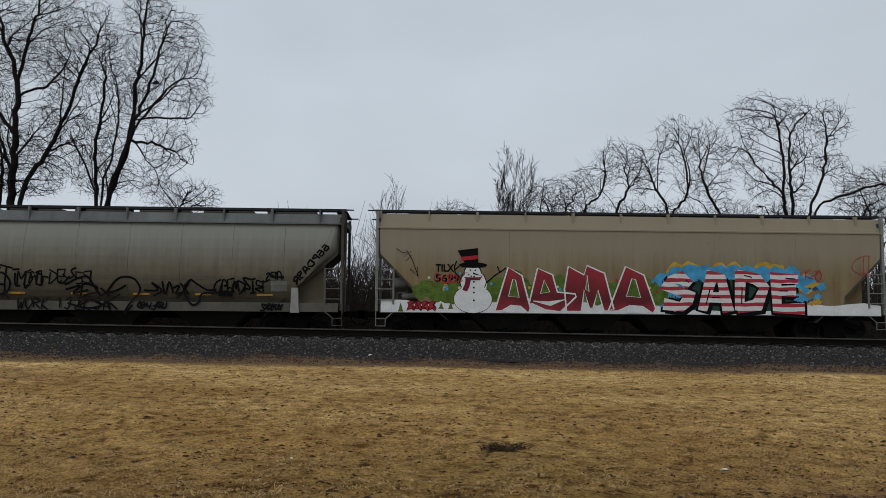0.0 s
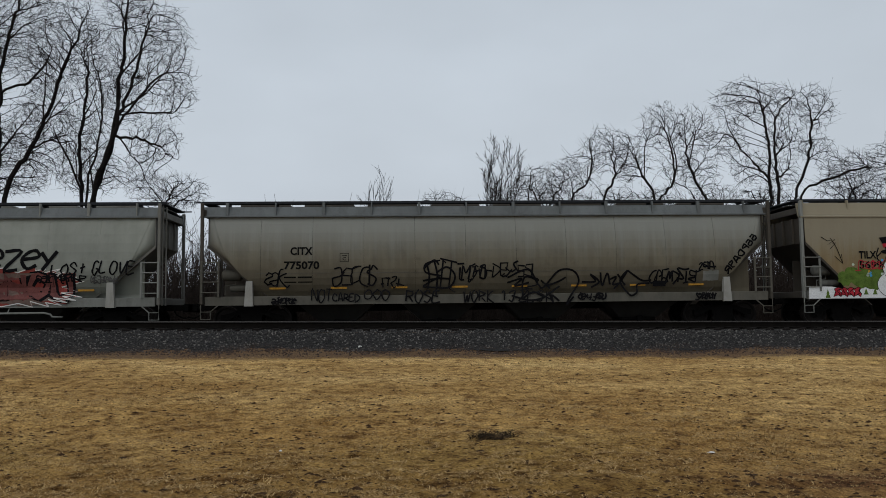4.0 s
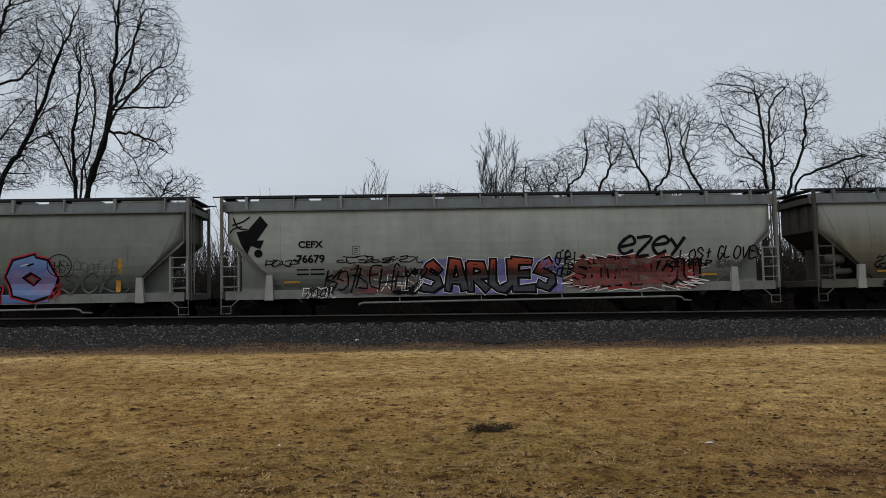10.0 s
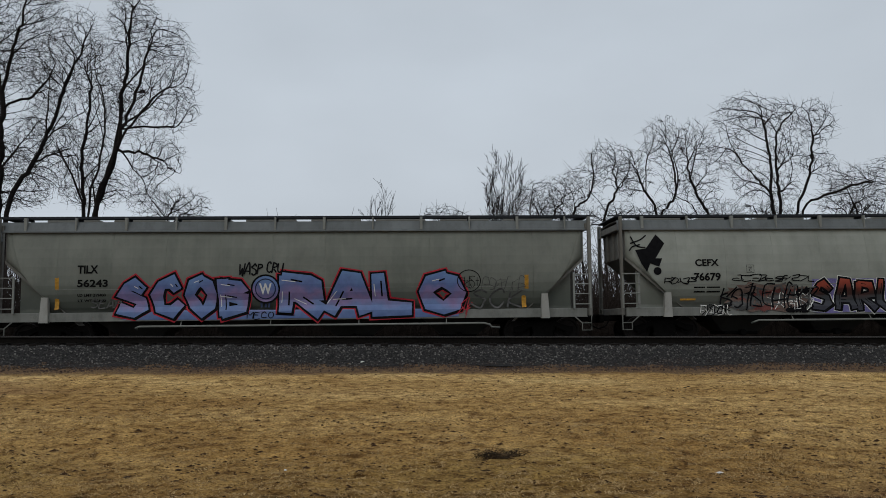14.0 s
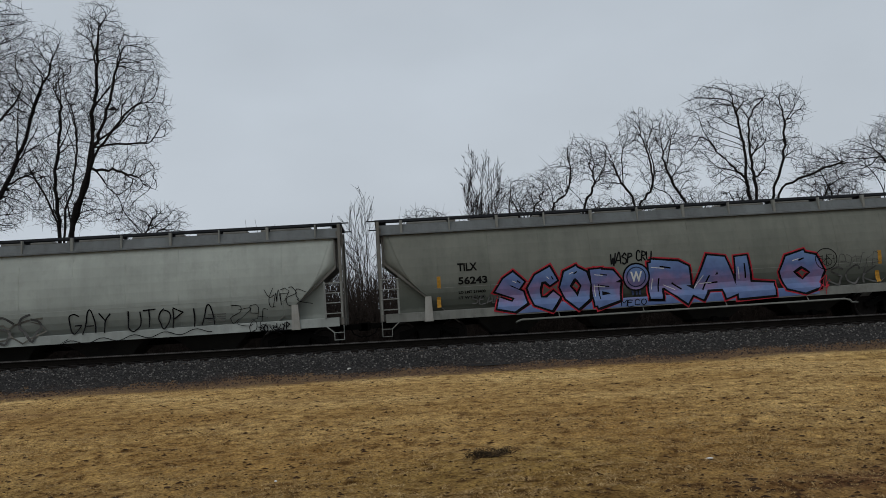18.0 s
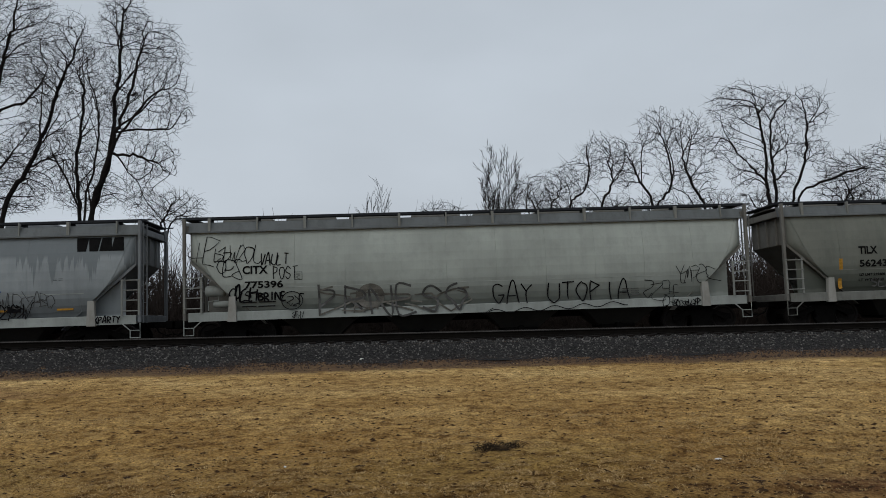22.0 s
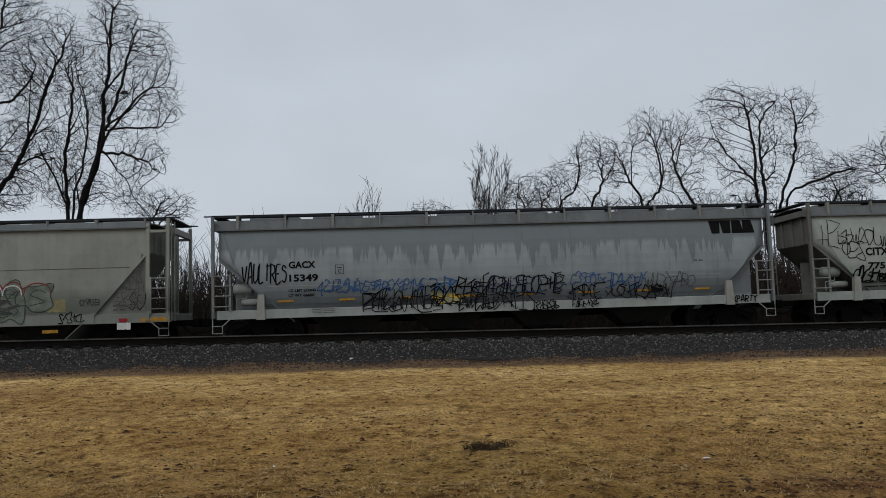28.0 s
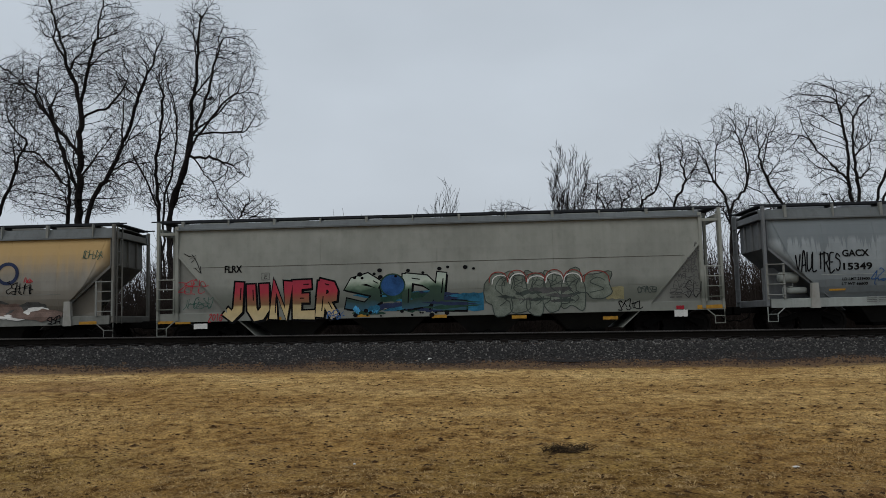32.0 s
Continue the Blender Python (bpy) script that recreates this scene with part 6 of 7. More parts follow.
word(mist_car, "775396", -7.8, -6.5, 2.01, 2.26, INK)
bars(mist_car, -7.91, -6.78, 1.5, 1.59, INK)
bars(mist_car, -7.92, -6.79, 1.35, 1.44, INK)
stamp(mist_car, -6.11, -5.85, 2.27, 2.53)
hand(mist_car, "BRINE", -7.36, -6.4, 1.58, 1.86, BLACK, 0.055, 0.05, 16)
hand(mist_car, "VAULT", -7.3, -6.3, 2.78, 3.2, BLACK, 0.035, 0.1, 17)
hand(mist_car, "POST", -6.85, -5.98, 2.3, 2.75, BLACK, 0.03, 0.05, 18)
scrawl(mist_car, -9.66, -8.81, 2.81, 3.76, 5, 132, BLACK, 0.022)
scrawl(mist_car, -8.81, -7.27, 2.89, 3.52, 12, 133, BLACK, 0.025)
scrawl(mist_car, -8.78, -7.92, 2.39, 3.01, 7, 134, BLACK, 0.025)
scrawl(mist_car, -8.35, -7.45, 1.58, 2.05, 14, 135, BLACK, 0.055)
ring(mist_car, -6.59, -5.84, 1.24, 1.88)
scrawl(mist_car, -6.38, -5.99, 1.36, 1.76, 5, 136, BLACK, 0.03)
hand(mist_car, "PRNESO", -5.3, 0.0, 1.0, 1.98, DARK_PAINT, 0.075, 0.0, 137, 0.06)
scrawl(mist_car, -5.3, -0.3, 1.05, 1.8, 5, 143, GHOST_BROWN, 0.05)
ring(mist_car, -4.0, -3.04, 1.19, 2.06, GHOST_BROWN, 0.22)
hand(mist_car, "GAY UTOPIA", 0.7, 5.6, 1.22, 1.92, BLACK, 0.045, 0.04, 19, 0.03)
wave(mist_car, 0.43, 5.44, 0.81, 1.27)
scrawl(mist_car, 6.0, 7.26, 1.21, 1.93, 7, 138, BLACK, 0.02)
scrawl(mist_car, 7.22, 8.54, 1.74, 2.36, 8, 139, BLACK, 0.02)
scrawl(mist_car, 6.7, 7.14, 0.91, 1.41, 4, 140, BLACK, 0.02)
scrawl(mist_car, 7.05, 8.03, 0.89, 1.16, 9, 141, BLACK, 0.03)
bars(mist_car, 5.3, 5.89, 1.35, 1.66, DARK_PAINT, 4)
scrawl(mist_car, -6.23, -5.84, 0.96, 1.19, 5, 142, BLACK, 0.02)

# the streaked car
word(streak_car, "GACX", -7.25, -6.34, 2.62, 2.86, INK)
word(streak_car, "15349", -7.24, -6.26, 2.16, 2.41, INK)
word(streak_car, "LD LMT 219400", -7.27, -6.35, 1.81, 1.91, INK)
word(streak_car, "LT WT 66600", -7.28, -6.4, 1.65, 1.75, INK)
stamp(streak_car, -5.66, -5.38, 2.39, 2.7)
slabs(streak_car, 7.69, 9.3, 3.45, 3.93)
hand(streak_car, "VAULTRES", -8.85, -7.3, 2.15, 2.8, BLACK, 0.045, 0.05, 20)
scrawl(streak_car, -6.28, -4.17, 1.75, 2.18, 12, 152, BLUE_INK)
scrawl(streak_car, -4.05, -2.62, 1.71, 2.16, 9, 153, BLUE_INK)
scrawl(streak_car, -2.45, -1.48, 1.67, 2.19, 8, 154, BLUE_INK, 0.04)
scrawl(streak_car, -1.48, 0.4, 1.52, 2.17, 14, 155, BLACK, 0.04)
scrawl(streak_car, 0.57, 2.22, 1.48, 2.19, 12, 156, BLACK, 0.04)
scrawl(streak_car, 2.51, 3.77, 1.77, 2.2, 8, 157, BLUE_INK)
scrawl(streak_car, 3.77, 5.19, 1.68, 2.14, 9, 158, BLUE_INK)
scrawl(streak_car, 5.19, 6.95, 1.59, 2.1, 18, 159, DARK_PAINT, 0.018)
scrawl(streak_car, -4.75, -3.82, 1.05, 1.79, 6, 160, BLACK, 0.04)
scrawl(streak_car, -3.82, -3.25, 1.03, 1.54, 5, 161, BLACK)
scrawl(streak_car, -3.13, -2.05, 1.01, 1.8, 9, 162, BLACK, 0.035)
scrawl(streak_car, -1.65, 0.0, 1.0, 1.5, 9, 163, BLACK)
scrawl(streak_car, 0.11, 1.2, 0.93, 1.55, 8, 164, BLACK)
scrawl(streak_car, 1.14, 2.05, 0.96, 1.25, 7, 165, BLACK)
scrawl(streak_car, 2.34, 3.59, 1.29, 1.78, 8, 166, BLACK)
scrawl(streak_car, 3.76, 6.15, 1.22, 1.73, 14, 167, BLACK)
scrawl(streak_car, 2.56, 3.41, 0.98, 1.24, 7, 168, BLACK)
patch(streak_car, 5.41, 5.86, 1.43, 1.66, BLACK)
cloud(streak_car, -2.22, -1.42, 1.25, 1.7, (GOLD, GHOST_GOLD), 170, 0.13)
scrawl(streak_car, -2.45, -1.42, 1.25, 1.84, 7, 171, BLACK, 0.04)
scrawl(streak_car, -1.48, 0.4, 1.01, 2.04, 10, 172, BLACK, 0.03)
scrawl(streak_car, -4.76, -2.05, 1.08, 1.88, 12, 173, BLACK, 0.03)
scrawl(streak_car, -0.97, 2.22, 1.55, 2.12, 12, 174, NAVY, 0.03)
hand(streak_car, "XPARTY", 8.3, 9.2, 0.98, 1.22, BLACK, 0.04, 0.1, 21)
bars(streak_car, 6.98, 7.29, 2.48, 2.57, INK, 2)
bars(streak_car, -6.5, -5.7, 1.06, 1.29, DARK_PAINT, 4)

# the off-white car
word(clay_car, "FLRX", -7.43, -6.81, 2.62, 2.87, INK)
stamp(clay_car, -6.12, -5.86, 2.34, 2.58)
block_letters(clay_car, "JUNER", -7.5, -3.4, 0.9, 2.4, FADE_RED, BLACK, None, 171, 0.35, 0.06, 0.0, 0.1, False)
zigzag(clay_car, -8.88, -8.26, 2.62, 3.34)
scrawl(clay_car, -9.07, -8.14, 1.93, 2.43, 9, 173, RED_PAINT, 0.022)
scrawl(clay_car, -8.87, -7.87, 1.36, 1.77, 9, 174, GREEN_INK, 0.022)
hand(clay_car, "2016", -8.0, -7.5, 0.95, 1.2, RED_PAINT, 0.03, 0.15, 22)
scrawl(clay_car, -3.83, -3.26, 0.92, 1.22, 8, 175, BLUE_INK, 0.03)
smear(clay_car, -3.04, 1.62, 1.04, 1.83, (DARK_GREEN, NAVY, DARK_GREEN, NAVY, TEAL), 34, 184)
patch(clay_car, 0.24, 1.6, 1.06, 1.73, TEAL, 1)
smear(clay_car, -2.97, -1.85, 1.03, 1.38, (SKY_BLUE, TEAL), 8, 177, 2)
block_letters(clay_car, "S", -3.25, -1.75, 1.15, 2.6, MARSH, BLACK, None, 176, 0.19, 0.04, 0.0, 0.2, False)
disc(clay_car, -1.97, -1.12, 1.65, 2.43, DEEP_BLUE, DARK_GREEN)
block_letters(clay_car, "D", -1.2, 0.1, 1.15, 2.5, MARSH, BLACK, None, 177, 0.22, 0.04, 0.0, 0.2, False)
block_letters(clay_car, "L", -0.1, 1.3, 1.15, 2.55, MARSH, BLACK, None, 178, 0.22, 0.04, 0.0, 0.2, False)
dots(clay_car, -3.18, 1.4, 0.97, 2.64, 26, BLACK, 185)
bubbles(clay_car, 1.86, 5.01, 0.9, 2.47, 5, GHOST_GREEN, GHOST_DARK, 178, 0.035)
bubbles(clay_car, 5.08, 5.87, 1.36, 2.4, 1, GHOST_GREEN, GHOST_DARK, 179, 0.035)
smear(clay_car, 1.99, 5.08, 1.32, 1.84, (DARK_PAINT, GHOST_DARK, GHOST_GREEN), 18, 183, 3)
crest(clay_car, 1.8, 5.02, 2.04, 2.47, 5, RUST_RED)
crest(clay_car, 5.06, 5.94, 1.98, 2.44, 1, RUST_RED)
crest(clay_car, 1.9, 4.99, 1.98, 2.35, 5, WHITE)
scrawl(clay_car, 2.13, 4.95, 1.88, 2.27, 11, 179, GHOST_DARK, 0.02)
scrawl(clay_car, 6.18, 6.9, 0.99, 1.31, 7, 180, BLACK, 0.03)
patch(clay_car, 5.8, 6.42, 1.35, 1.83, GHOST_GOLD)
scrawl(clay_car, 6.88, 7.5, 1.55, 1.79, 5, 186, GHOST_DARK, 0.03)
for k in range(7):
    scrawl(clay_car, 7.95 + 0.16 * k, 8.95, 1.45 + 0.26 * k, 1.68 + 0.26 * k, 5, 182 + 11 * k, DARK_PAINT, 0.022)
hand(clay_car, "SU", 8.5, 9.05, 1.4, 1.95, BLACK, 0.03, 0.1, 24)
bars(clay_car, 7.98, 8.39, 1.34, 1.65, DARK_PAINT, 2)
patch(clay_car, -5.95, -5.44, 0.93, 1.05, YELLOW)
patch(clay_car, -2.88, -2.36, 0.96, 1.08, YELLOW)
patch(clay_car, -0.21, 0.31, 0.87, 0.99, YELLOW)
patch(clay_car, 2.55, 3.06, 0.78, 0.9, YELLOW)
patch(clay_car, 5.67, 6.18, 0.67, 0.79, YELLOW)
patch(clay_car, 8.9, 9.86, 0.96, 1.1, YELLOW)
patch(clay_car, -9.79, -9.23, 0.89, 0.99, YELLOW)
patch(clay_car, -9.17, -8.64, 0.87, 0.95, YELLOW)
patch(clay_car, 8.11, 8.56, 0.71, 0.96, WHITE)
patch(clay_car, 8.18, 8.45, 0.96, 1.1, RED_PAINT)
patch(clay_car, -8.52, -8.04, 0.68, 0.88, WHITE)

# the ochre-stained car
ring(ochre_car, 5.7, 6.53, 2.38, 3.2, NAVY, 0.12)
scrawl(ochre_car, 6.11, 7.04, 2.06, 2.44, 8, 191, BLACK, 0.025)
scrawl(ochre_car, 8.74, 9.46, 3.25, 3.56, 7, 192, GREEN_INK, 0.02)
scrawl(ochre_car, 6.73, 7.04, 2.45, 2.62, 4, 193, RED_PAINT, 0.02)
cloud(ochre_car, 5.44, 7.49, 1.15, 1.85, (BROWN_PAINT, DARK_PAINT, WHITE), 194, 0.3)
scrawl(ochre_car, 7.57, 8.01, 0.97, 1.27, 7, 195, BLACK)
patch(ochre_car, 8.69, 9.32, 0.94, 1.05, YELLOW)

# ---- bare trees ----


def limb(rng, start, way, length, radius, level, deepest, out, bend=0.10, spread_deg=36, upward=0.4, low=0.3, keep=0.5):
    """Grows one branch and its children into out[level] as lists of points and radii."""
    n = (10, 7, 5, 3, 2)[level]
    pts, rad = [Vector(start)], [radius]
    d = Vector(way).normalized()
    step = length / n
    wob = bend * (0.42, 1.0, 1.15, 1.1, 1.1)[level]
    for k in range(n):
        d = (d + Vector((rng.gauss(0, wob), rng.gauss(0, wob), rng.gauss(0, wob * 0.8) + upward * (0.02 if level == 0 else 0.11)))).normalized()
        pts.append(pts[-1] + d * step)
        rad.append(max(0.009, radius * (1 - 0.9 * ((k + 1) / n) ** 0.9)))
    out[min(level, 2)].append((pts, rad))
    if level >= deepest:
        return
    count = (12, 8, 5, 3)[level]
    first = low if level == 0 else 0.16
    for k in range(count):
        f = first + (0.99 - first) * (k + rng.random() * 0.9) / count
        i = min(n - 1, int(f * n))
        at = pts[i].lerp(pts[i + 1], f * n - i)
        along = (pts[i + 1] - pts[i]).normalized()
        side = along.orthogonal().normalized()
        side.rotate(Matrix.Rotation(rng.uniform(0, 2 * math.pi), 3, along))
        a = radians(rng.uniform(spread_deg * 0.7, spread_deg * 1.35) * (1.0 if level < 2 else 0.85))
        child = along * math.cos(a) + side * math.sin(a)
        r = rad[i] * rng.uniform(0.75, 1.15) * keep
        if level == 0:
            share = rng.uniform(0.30, 0.48) * (1.2 - 0.66 * f)
        elif level == 1:
            share = rng.uniform(0.30, 0.50) * (1.15 - 0.5 * f)
        else:
            share = rng.uniform(0.3, 0.5) * (1.1 - 0.3 * f)
        limb(rng, at, child, length * share, max(r, 0.0105), level + 1, deepest, out, bend, spread_deg, upward * (0.3 + f), low, keep)


def tubes_mesh(name, branches, sides, material):
    verts, faces = [], []
    for pts, rad in branches:
        base = len(verts)
        for k, p in enumerate(pts):
            way = (pts[min(k + 1, len(pts) - 1)] - pts[max(k - 1, 0)]).normalized()
            side = way.orthogonal().normalized()
            up = way.cross(side)
            for j in range(sides):
                a = 2 * math.pi * j / sides
                verts.append(p + (side * math.cos(a) + up * math.sin(a)) * rad[k])
        for k in range(len(pts) - 1):
            for j in range(sides):
                i = (j + 1) % sides
                faces.append((base + k * sides + j, base + k * sides + i, base + (k + 1) * sides + i, base + (k + 1) * sides + j))
    me = bpy.data.meshes.new(name)
    me.from_pydata(verts, [], faces)
    me.materials.append(material)
    return me


def tree(x, y, stems, seed, deepest=4, label="tall bare leafless tree with dark upswept branches", name="tree", bend=0.10, spread_deg=36, upward=0.4, z=0.0, low=0.35, keep=0.5):
    """stems: (lean to the side, lean away, length, radius, height of its fork if not the foot)."""
    rng = random.Random(seed)
    t = tagged(thing(name, pose(x, y, z)), label, "tree", "bare trees behind the railway")
    out = {0: [], 1: [], 2: []}
    for sx, sy, length, radius, *rise in stems:
        foot = Vector((0.25 * sx, 0.2 * sy, -0.15))
        if rise:
            line = out[0][0][0]
            i = max(k for k in range(len(line) - 1) if line[k].z <= rise[0])
            foot = line[i].lerp(line[i + 1], (rise[0] - line[i].z) / (line[i + 1].z - line[i].z))
        limb(rng, foot, (sx, sy, 1.0), length, radius, 0, deepest, out, bend, spread_deg, upward, low, keep)
    for b in out[0]:
        part("trunk", tubes_mesh("trunk", [b], 8, BARK), None, t)
    for b in out[1]:
        part("branch", tubes_mesh("branch", [b], 5, BARK), None, t)
    if out[2]:
        tagged(part("crown", tubes_mesh("crown", out[2], 3, TWIG), None, t), kind="stuff")
    return t


def brush(x0, x1, y0, y1, count, low, high, seed, name="brushwood", sides=3, thick=1.0, twigs=6, label="tangle of bare brown brushwood"):
    """Thin upright shoots with side twigs, as one tangle."""
    rng = random.Random(seed)
    out = []
    for k in range(count):
        p = Vector((rng.uniform(x0, x1), rng.uniform(y0, y1), 0.1))
        height = rng.uniform(low, high)
        d = Vector((rng.gauss(0, 0.16), rng.gauss(0, 0.12), 1)).normalized()
        pts, rad = [p], [thick * rng.uniform(0.012, 0.035)]
        for j in range(5):
            d = (d + Vector((rng.gauss(0, 0.12), rng.gauss(0, 0.1), rng.gauss(0, 0.05)))).normalized()
            pts.append(pts[-1] + d * height / 5)
            rad.append(rad[0] * (1 - 0.16 * (j + 1)))
        out.append((pts, rad))
        for j in range(twigs):
            i = rng.randrange(0, 5)
            q = pts[i]
            e = Vector((rng.gauss(0, 0.7), rng.gauss(0, 0.5), rng.uniform(0.2, 1))).normalized()
            ln = height * rng.uniform(0.12, 0.34)
            out.append(([q, q + e * ln * 0.5, q + e * ln + Vector((rng.gauss(0, 0.08), 0, rng.uniform(0, 0.2) * ln))], [rad[i] * 0.6, 0.011, 0.007]))
    return tagged(new(name, tubes_mesh(name, out, sides, BRUSH)), label, "brushwood", kind="stuff")


def crown_tree(y, limbs, crowns, seed, label, density=36.0, tip=0.0105, step=0.24, up=0.38, kill=0.23, name="tree", foot_z=0.0, shift=0.0):
    """A bare tree that grows from its main limbs into the room of its crown.
    limbs: lines of (x, z), those that begin low rise from the ground; crowns: (x, z, half width, half height)."""
    rng = random.Random(seed)
    dice = np.random.RandomState(seed)
    x_mid = limbs[0][0][0] + shift
    limbs = [[(px + shift, pz) for px, pz in line] for line in limbs]
    crowns = [(cx + shift, *rest) for cx, *rest in crowns]
    t = tagged(thing(name, pose(x_mid, y, foot_z)), label, "tree", "bare trees behind the railway")
    spot, parent, owner = [], [], []
    for k, line in enumerate(limbs):
        depth, drift = 0.0, rng.uniform(-0.35, 0.35)
        pts = [(px - x_mid, pz - foot_z) for px, pz in line]
        root = -1
        if pts[0][1] < 9.4:
            pts = [(pts[0][0] * 0.35, -0.15), (pts[0][0] * 0.72, 4.5)] + pts
        elif spot:
            d = [(q.x - pts[0][0]) ** 2 + (q.z - pts[0][1]) ** 2 for q in spot]
            root = d.index(min(d))
            depth = spot[root].y
            pts[0] = (spot[root].x, spot[root].z)
        smooth = flowing(pts, 7)
        for j, (px, pz) in enumerate(smooth[1:] if root >= 0 else smooth):
            depth += drift * 0.22 + rng.gauss(0, 0.03)
            wob = 0.05 if j else 0.0
            spot.append(Vector((px + rng.gauss(0, wob), depth, pz + rng.gauss(0, wob))))
            parent.append(root if j == 0 else len(spot) - 2)
            owner.append(k)
    # side limbs that sweep up and out within the crown
    main = len(spot)
    for k in range(len(limbs)):
        ids = [i for i in range(main) if owner[i] == k and spot[i].z > 7.5]
        for j in range(max(2, len(ids) // 3)):
            root = ids[min(len(ids) - 1, int(len(ids) * (j + rng.random()) / max(2, len(ids) // 3)))]
            along = (spot[root] - spot[parent[root]]).normalized() if parent[root] >= 0 else Vector((0, 0, 1))
            side = along.orthogonal().normalized()
            side.rotate(Matrix.Rotation(rng.uniform(0, 2 * math.pi), 3, along))
            a = radians(rng.uniform(28, 52))
            d = along * math.cos(a) + side * math.sin(a)
            p, last = spot[root], root
            for q in range(rng.randint(5, 11)):
                d = (d + Vector((rng.gauss(0, 0.10), rng.gauss(0, 0.10), 0.05 + rng.gauss(0, 0.06)))).normalized()
                p = p + d * 0.27
                if not any(((p.x + x_mid - cx) / rx) ** 2 + (p.y / rx) ** 2 + ((p.z + foot_z - cz) / rz) ** 2 < 1.15 for cx, cz, rx, rz in crowns):
                    break
                spot.append(p)
                parent.append(last)
                owner.append(-1)
                last = len(spot) - 1
    goal = []
    for cx, cz, rx, rz in crowns:
        n = int(density * 4.19 * rx * rx * 0.85 * rz)
        ball = dice.normal(size=(n, 3))
        ball *= (dice.uniform(size=(n, 1)) ** 0.38) / np.linalg.norm(ball, axis=1, keepdims=True)
        goal.append(ball * (rx, rx * 0.85, rz) + (cx - x_mid, 0.0, cz - foot_z))
    goal = np.concatenate(goal)
    at = np.array([tuple(p) for p in spot])
    way = np.zeros_like(at)
    for i, p in enumerate(parent):
        d = spot[i] - spot[p] if p >= 0 else Vector((0, 0, 1))
        way[i] = d.normalized() if d.length > 1e-6 else (0, 0, 1)
    gap = np.full(len(goal), 1e9)
    near = np.zeros(len(goal), int)

    def measure_to(fresh_nodes, first):
        # only some places along a limb put out shoots
        ids = [i for i in range(len(fresh_nodes)) if first or parent[i] < 0 or rng.random() < 0.42]
        for c in range(0, len(ids), 200):
            some = np.array(ids[c:c + 200])
            d = np.linalg.norm(goal[:, None, :] - fresh_nodes[None, some, :], axis=2)
            i = d.argmin(1)
            m = d[np.arange(len(goal)), i]
            closer = m < gap
            gap[closer] = m[closer]
            near[closer] = some[i[closer]] + first

    measure_to(at, 0)
    for turn in range(70):
        live = gap < 1.9
        if not live.any():
            break
        pull = (goal - at[near]) / np.maximum(gap, 1e-6)[:, None]
        total = np.zeros((len(at), 3))
        np.add.at(total, near[live], pull[live])
        ids = np.unique(near[live])
        d = total[ids] + dice.normal(scale=0.14, size=(len(ids), 3)) * np.maximum(1.0, np.linalg.norm(total[ids], axis=1, keepdims=True) * 0.5)
        d /= np.maximum(1e-6, np.linalg.norm(d, axis=1, keepdims=True))
        d += way[ids] * 0.6
        d[:, 2] += up
        d /= np.maximum(1e-6, np.linalg.norm(d, axis=1, keepdims=True))
        grown = at[ids] + d * step
        way = np.concatenate((way, d))
        first = len(at)
        parent += [int(i) for i in ids]
        owner += [-1] * len(ids)
        at = np.concatenate((at, grown))
        measure_to(grown, first)
        keep = gap > kill
        goal, gap, near = goal[keep], gap[keep], near[keep]
        if len(at) > 16000 or not len(goal):
            break
    total = len(at)
    power = np.zeros(total)
    for i in range(total - 1, -1, -1):
        if power[i] == 0:
            power[i] = tip ** 2.5
        if parent[i] >= 0:
            power[parent[i]] += power[i]
    rad = power ** (1 / 2.5)
    places = [Vector(p) for p in at]
    heir = {}
    for i in range(total):
        p = parent[i]
        if p >= 0 and owner[i] < 0 and (p not in heir or rad[i] > rad[heir[p]]):
            if owner[p] < 0:
                heir[p] = i
    for k in range(len(limbs)):
        ids = [i for i in range(total) if owner[i] == k]
        if parent[ids[0]] >= 0:
            ids = [parent[ids[0]]] + ids
        line = [(places[i], float(rad[i])) for i in ids]
        if ids[0] != 0 and owner[ids[0]] != k:
            line[0] = (line[0][0], line[1][1])
        part("trunk" if k == 0 else "branch", tubes_mesh("trunk", [([p for p, r in line], [r for p, r in line])], 8, BARK), None, t)
    thick, fine = [], []
    for i in range(total):
        p = parent[i]
        if owner[i] >= 0 or heir.get(p) == i:
            continue
        line, q = [p, i], i
        while q in heir:
            q = heir[q]
            line.append(q)
        r = [float(rad[j]) for j in line]
        r[0] = r[1]
        r[-1] = min(r[-1], tip * 0.8)
        (thick if r[0] > 0.05 else fine).append(([places[j] for j in line], r))
        end, back = places[line[-1]], places[line[-2]]
        shoot = (end - back).normalized() + Vector((rng.gauss(0, 0.25), rng.gauss(0, 0.25), rng.gauss(0.1, 0.2)))
        fine.append(([end, end + shoot * rng.uniform(0.15, 0.3), end + shoot * rng.uniform(0.35, 0.7)], [tip * 0.75, tip * 0.6, tip * 0.4]))
        for j in line[1:]:
            if rad[j] < tip * 2.2 and rng.random() < 0.9:
                d = (places[j] - places[parent[j]]).normalized() + Vector((rng.gauss(0, 0.5), rng.gauss(0, 0.5), rng.gauss(0.2, 0.4)))
                e = places[j] + d.normalized() * rng.uniform(0.16, 0.42)
                fine.append(([places[j], e], [tip * 0.75, tip * 0.5]))
    for b in thick:
        part("branch", tubes_mesh("branch", [b], 5, BARK), None, t)
    tagged(part("crown", tubes_mesh("crown", fine, 3, TWIG), None, t), kind="stuff")
    return t


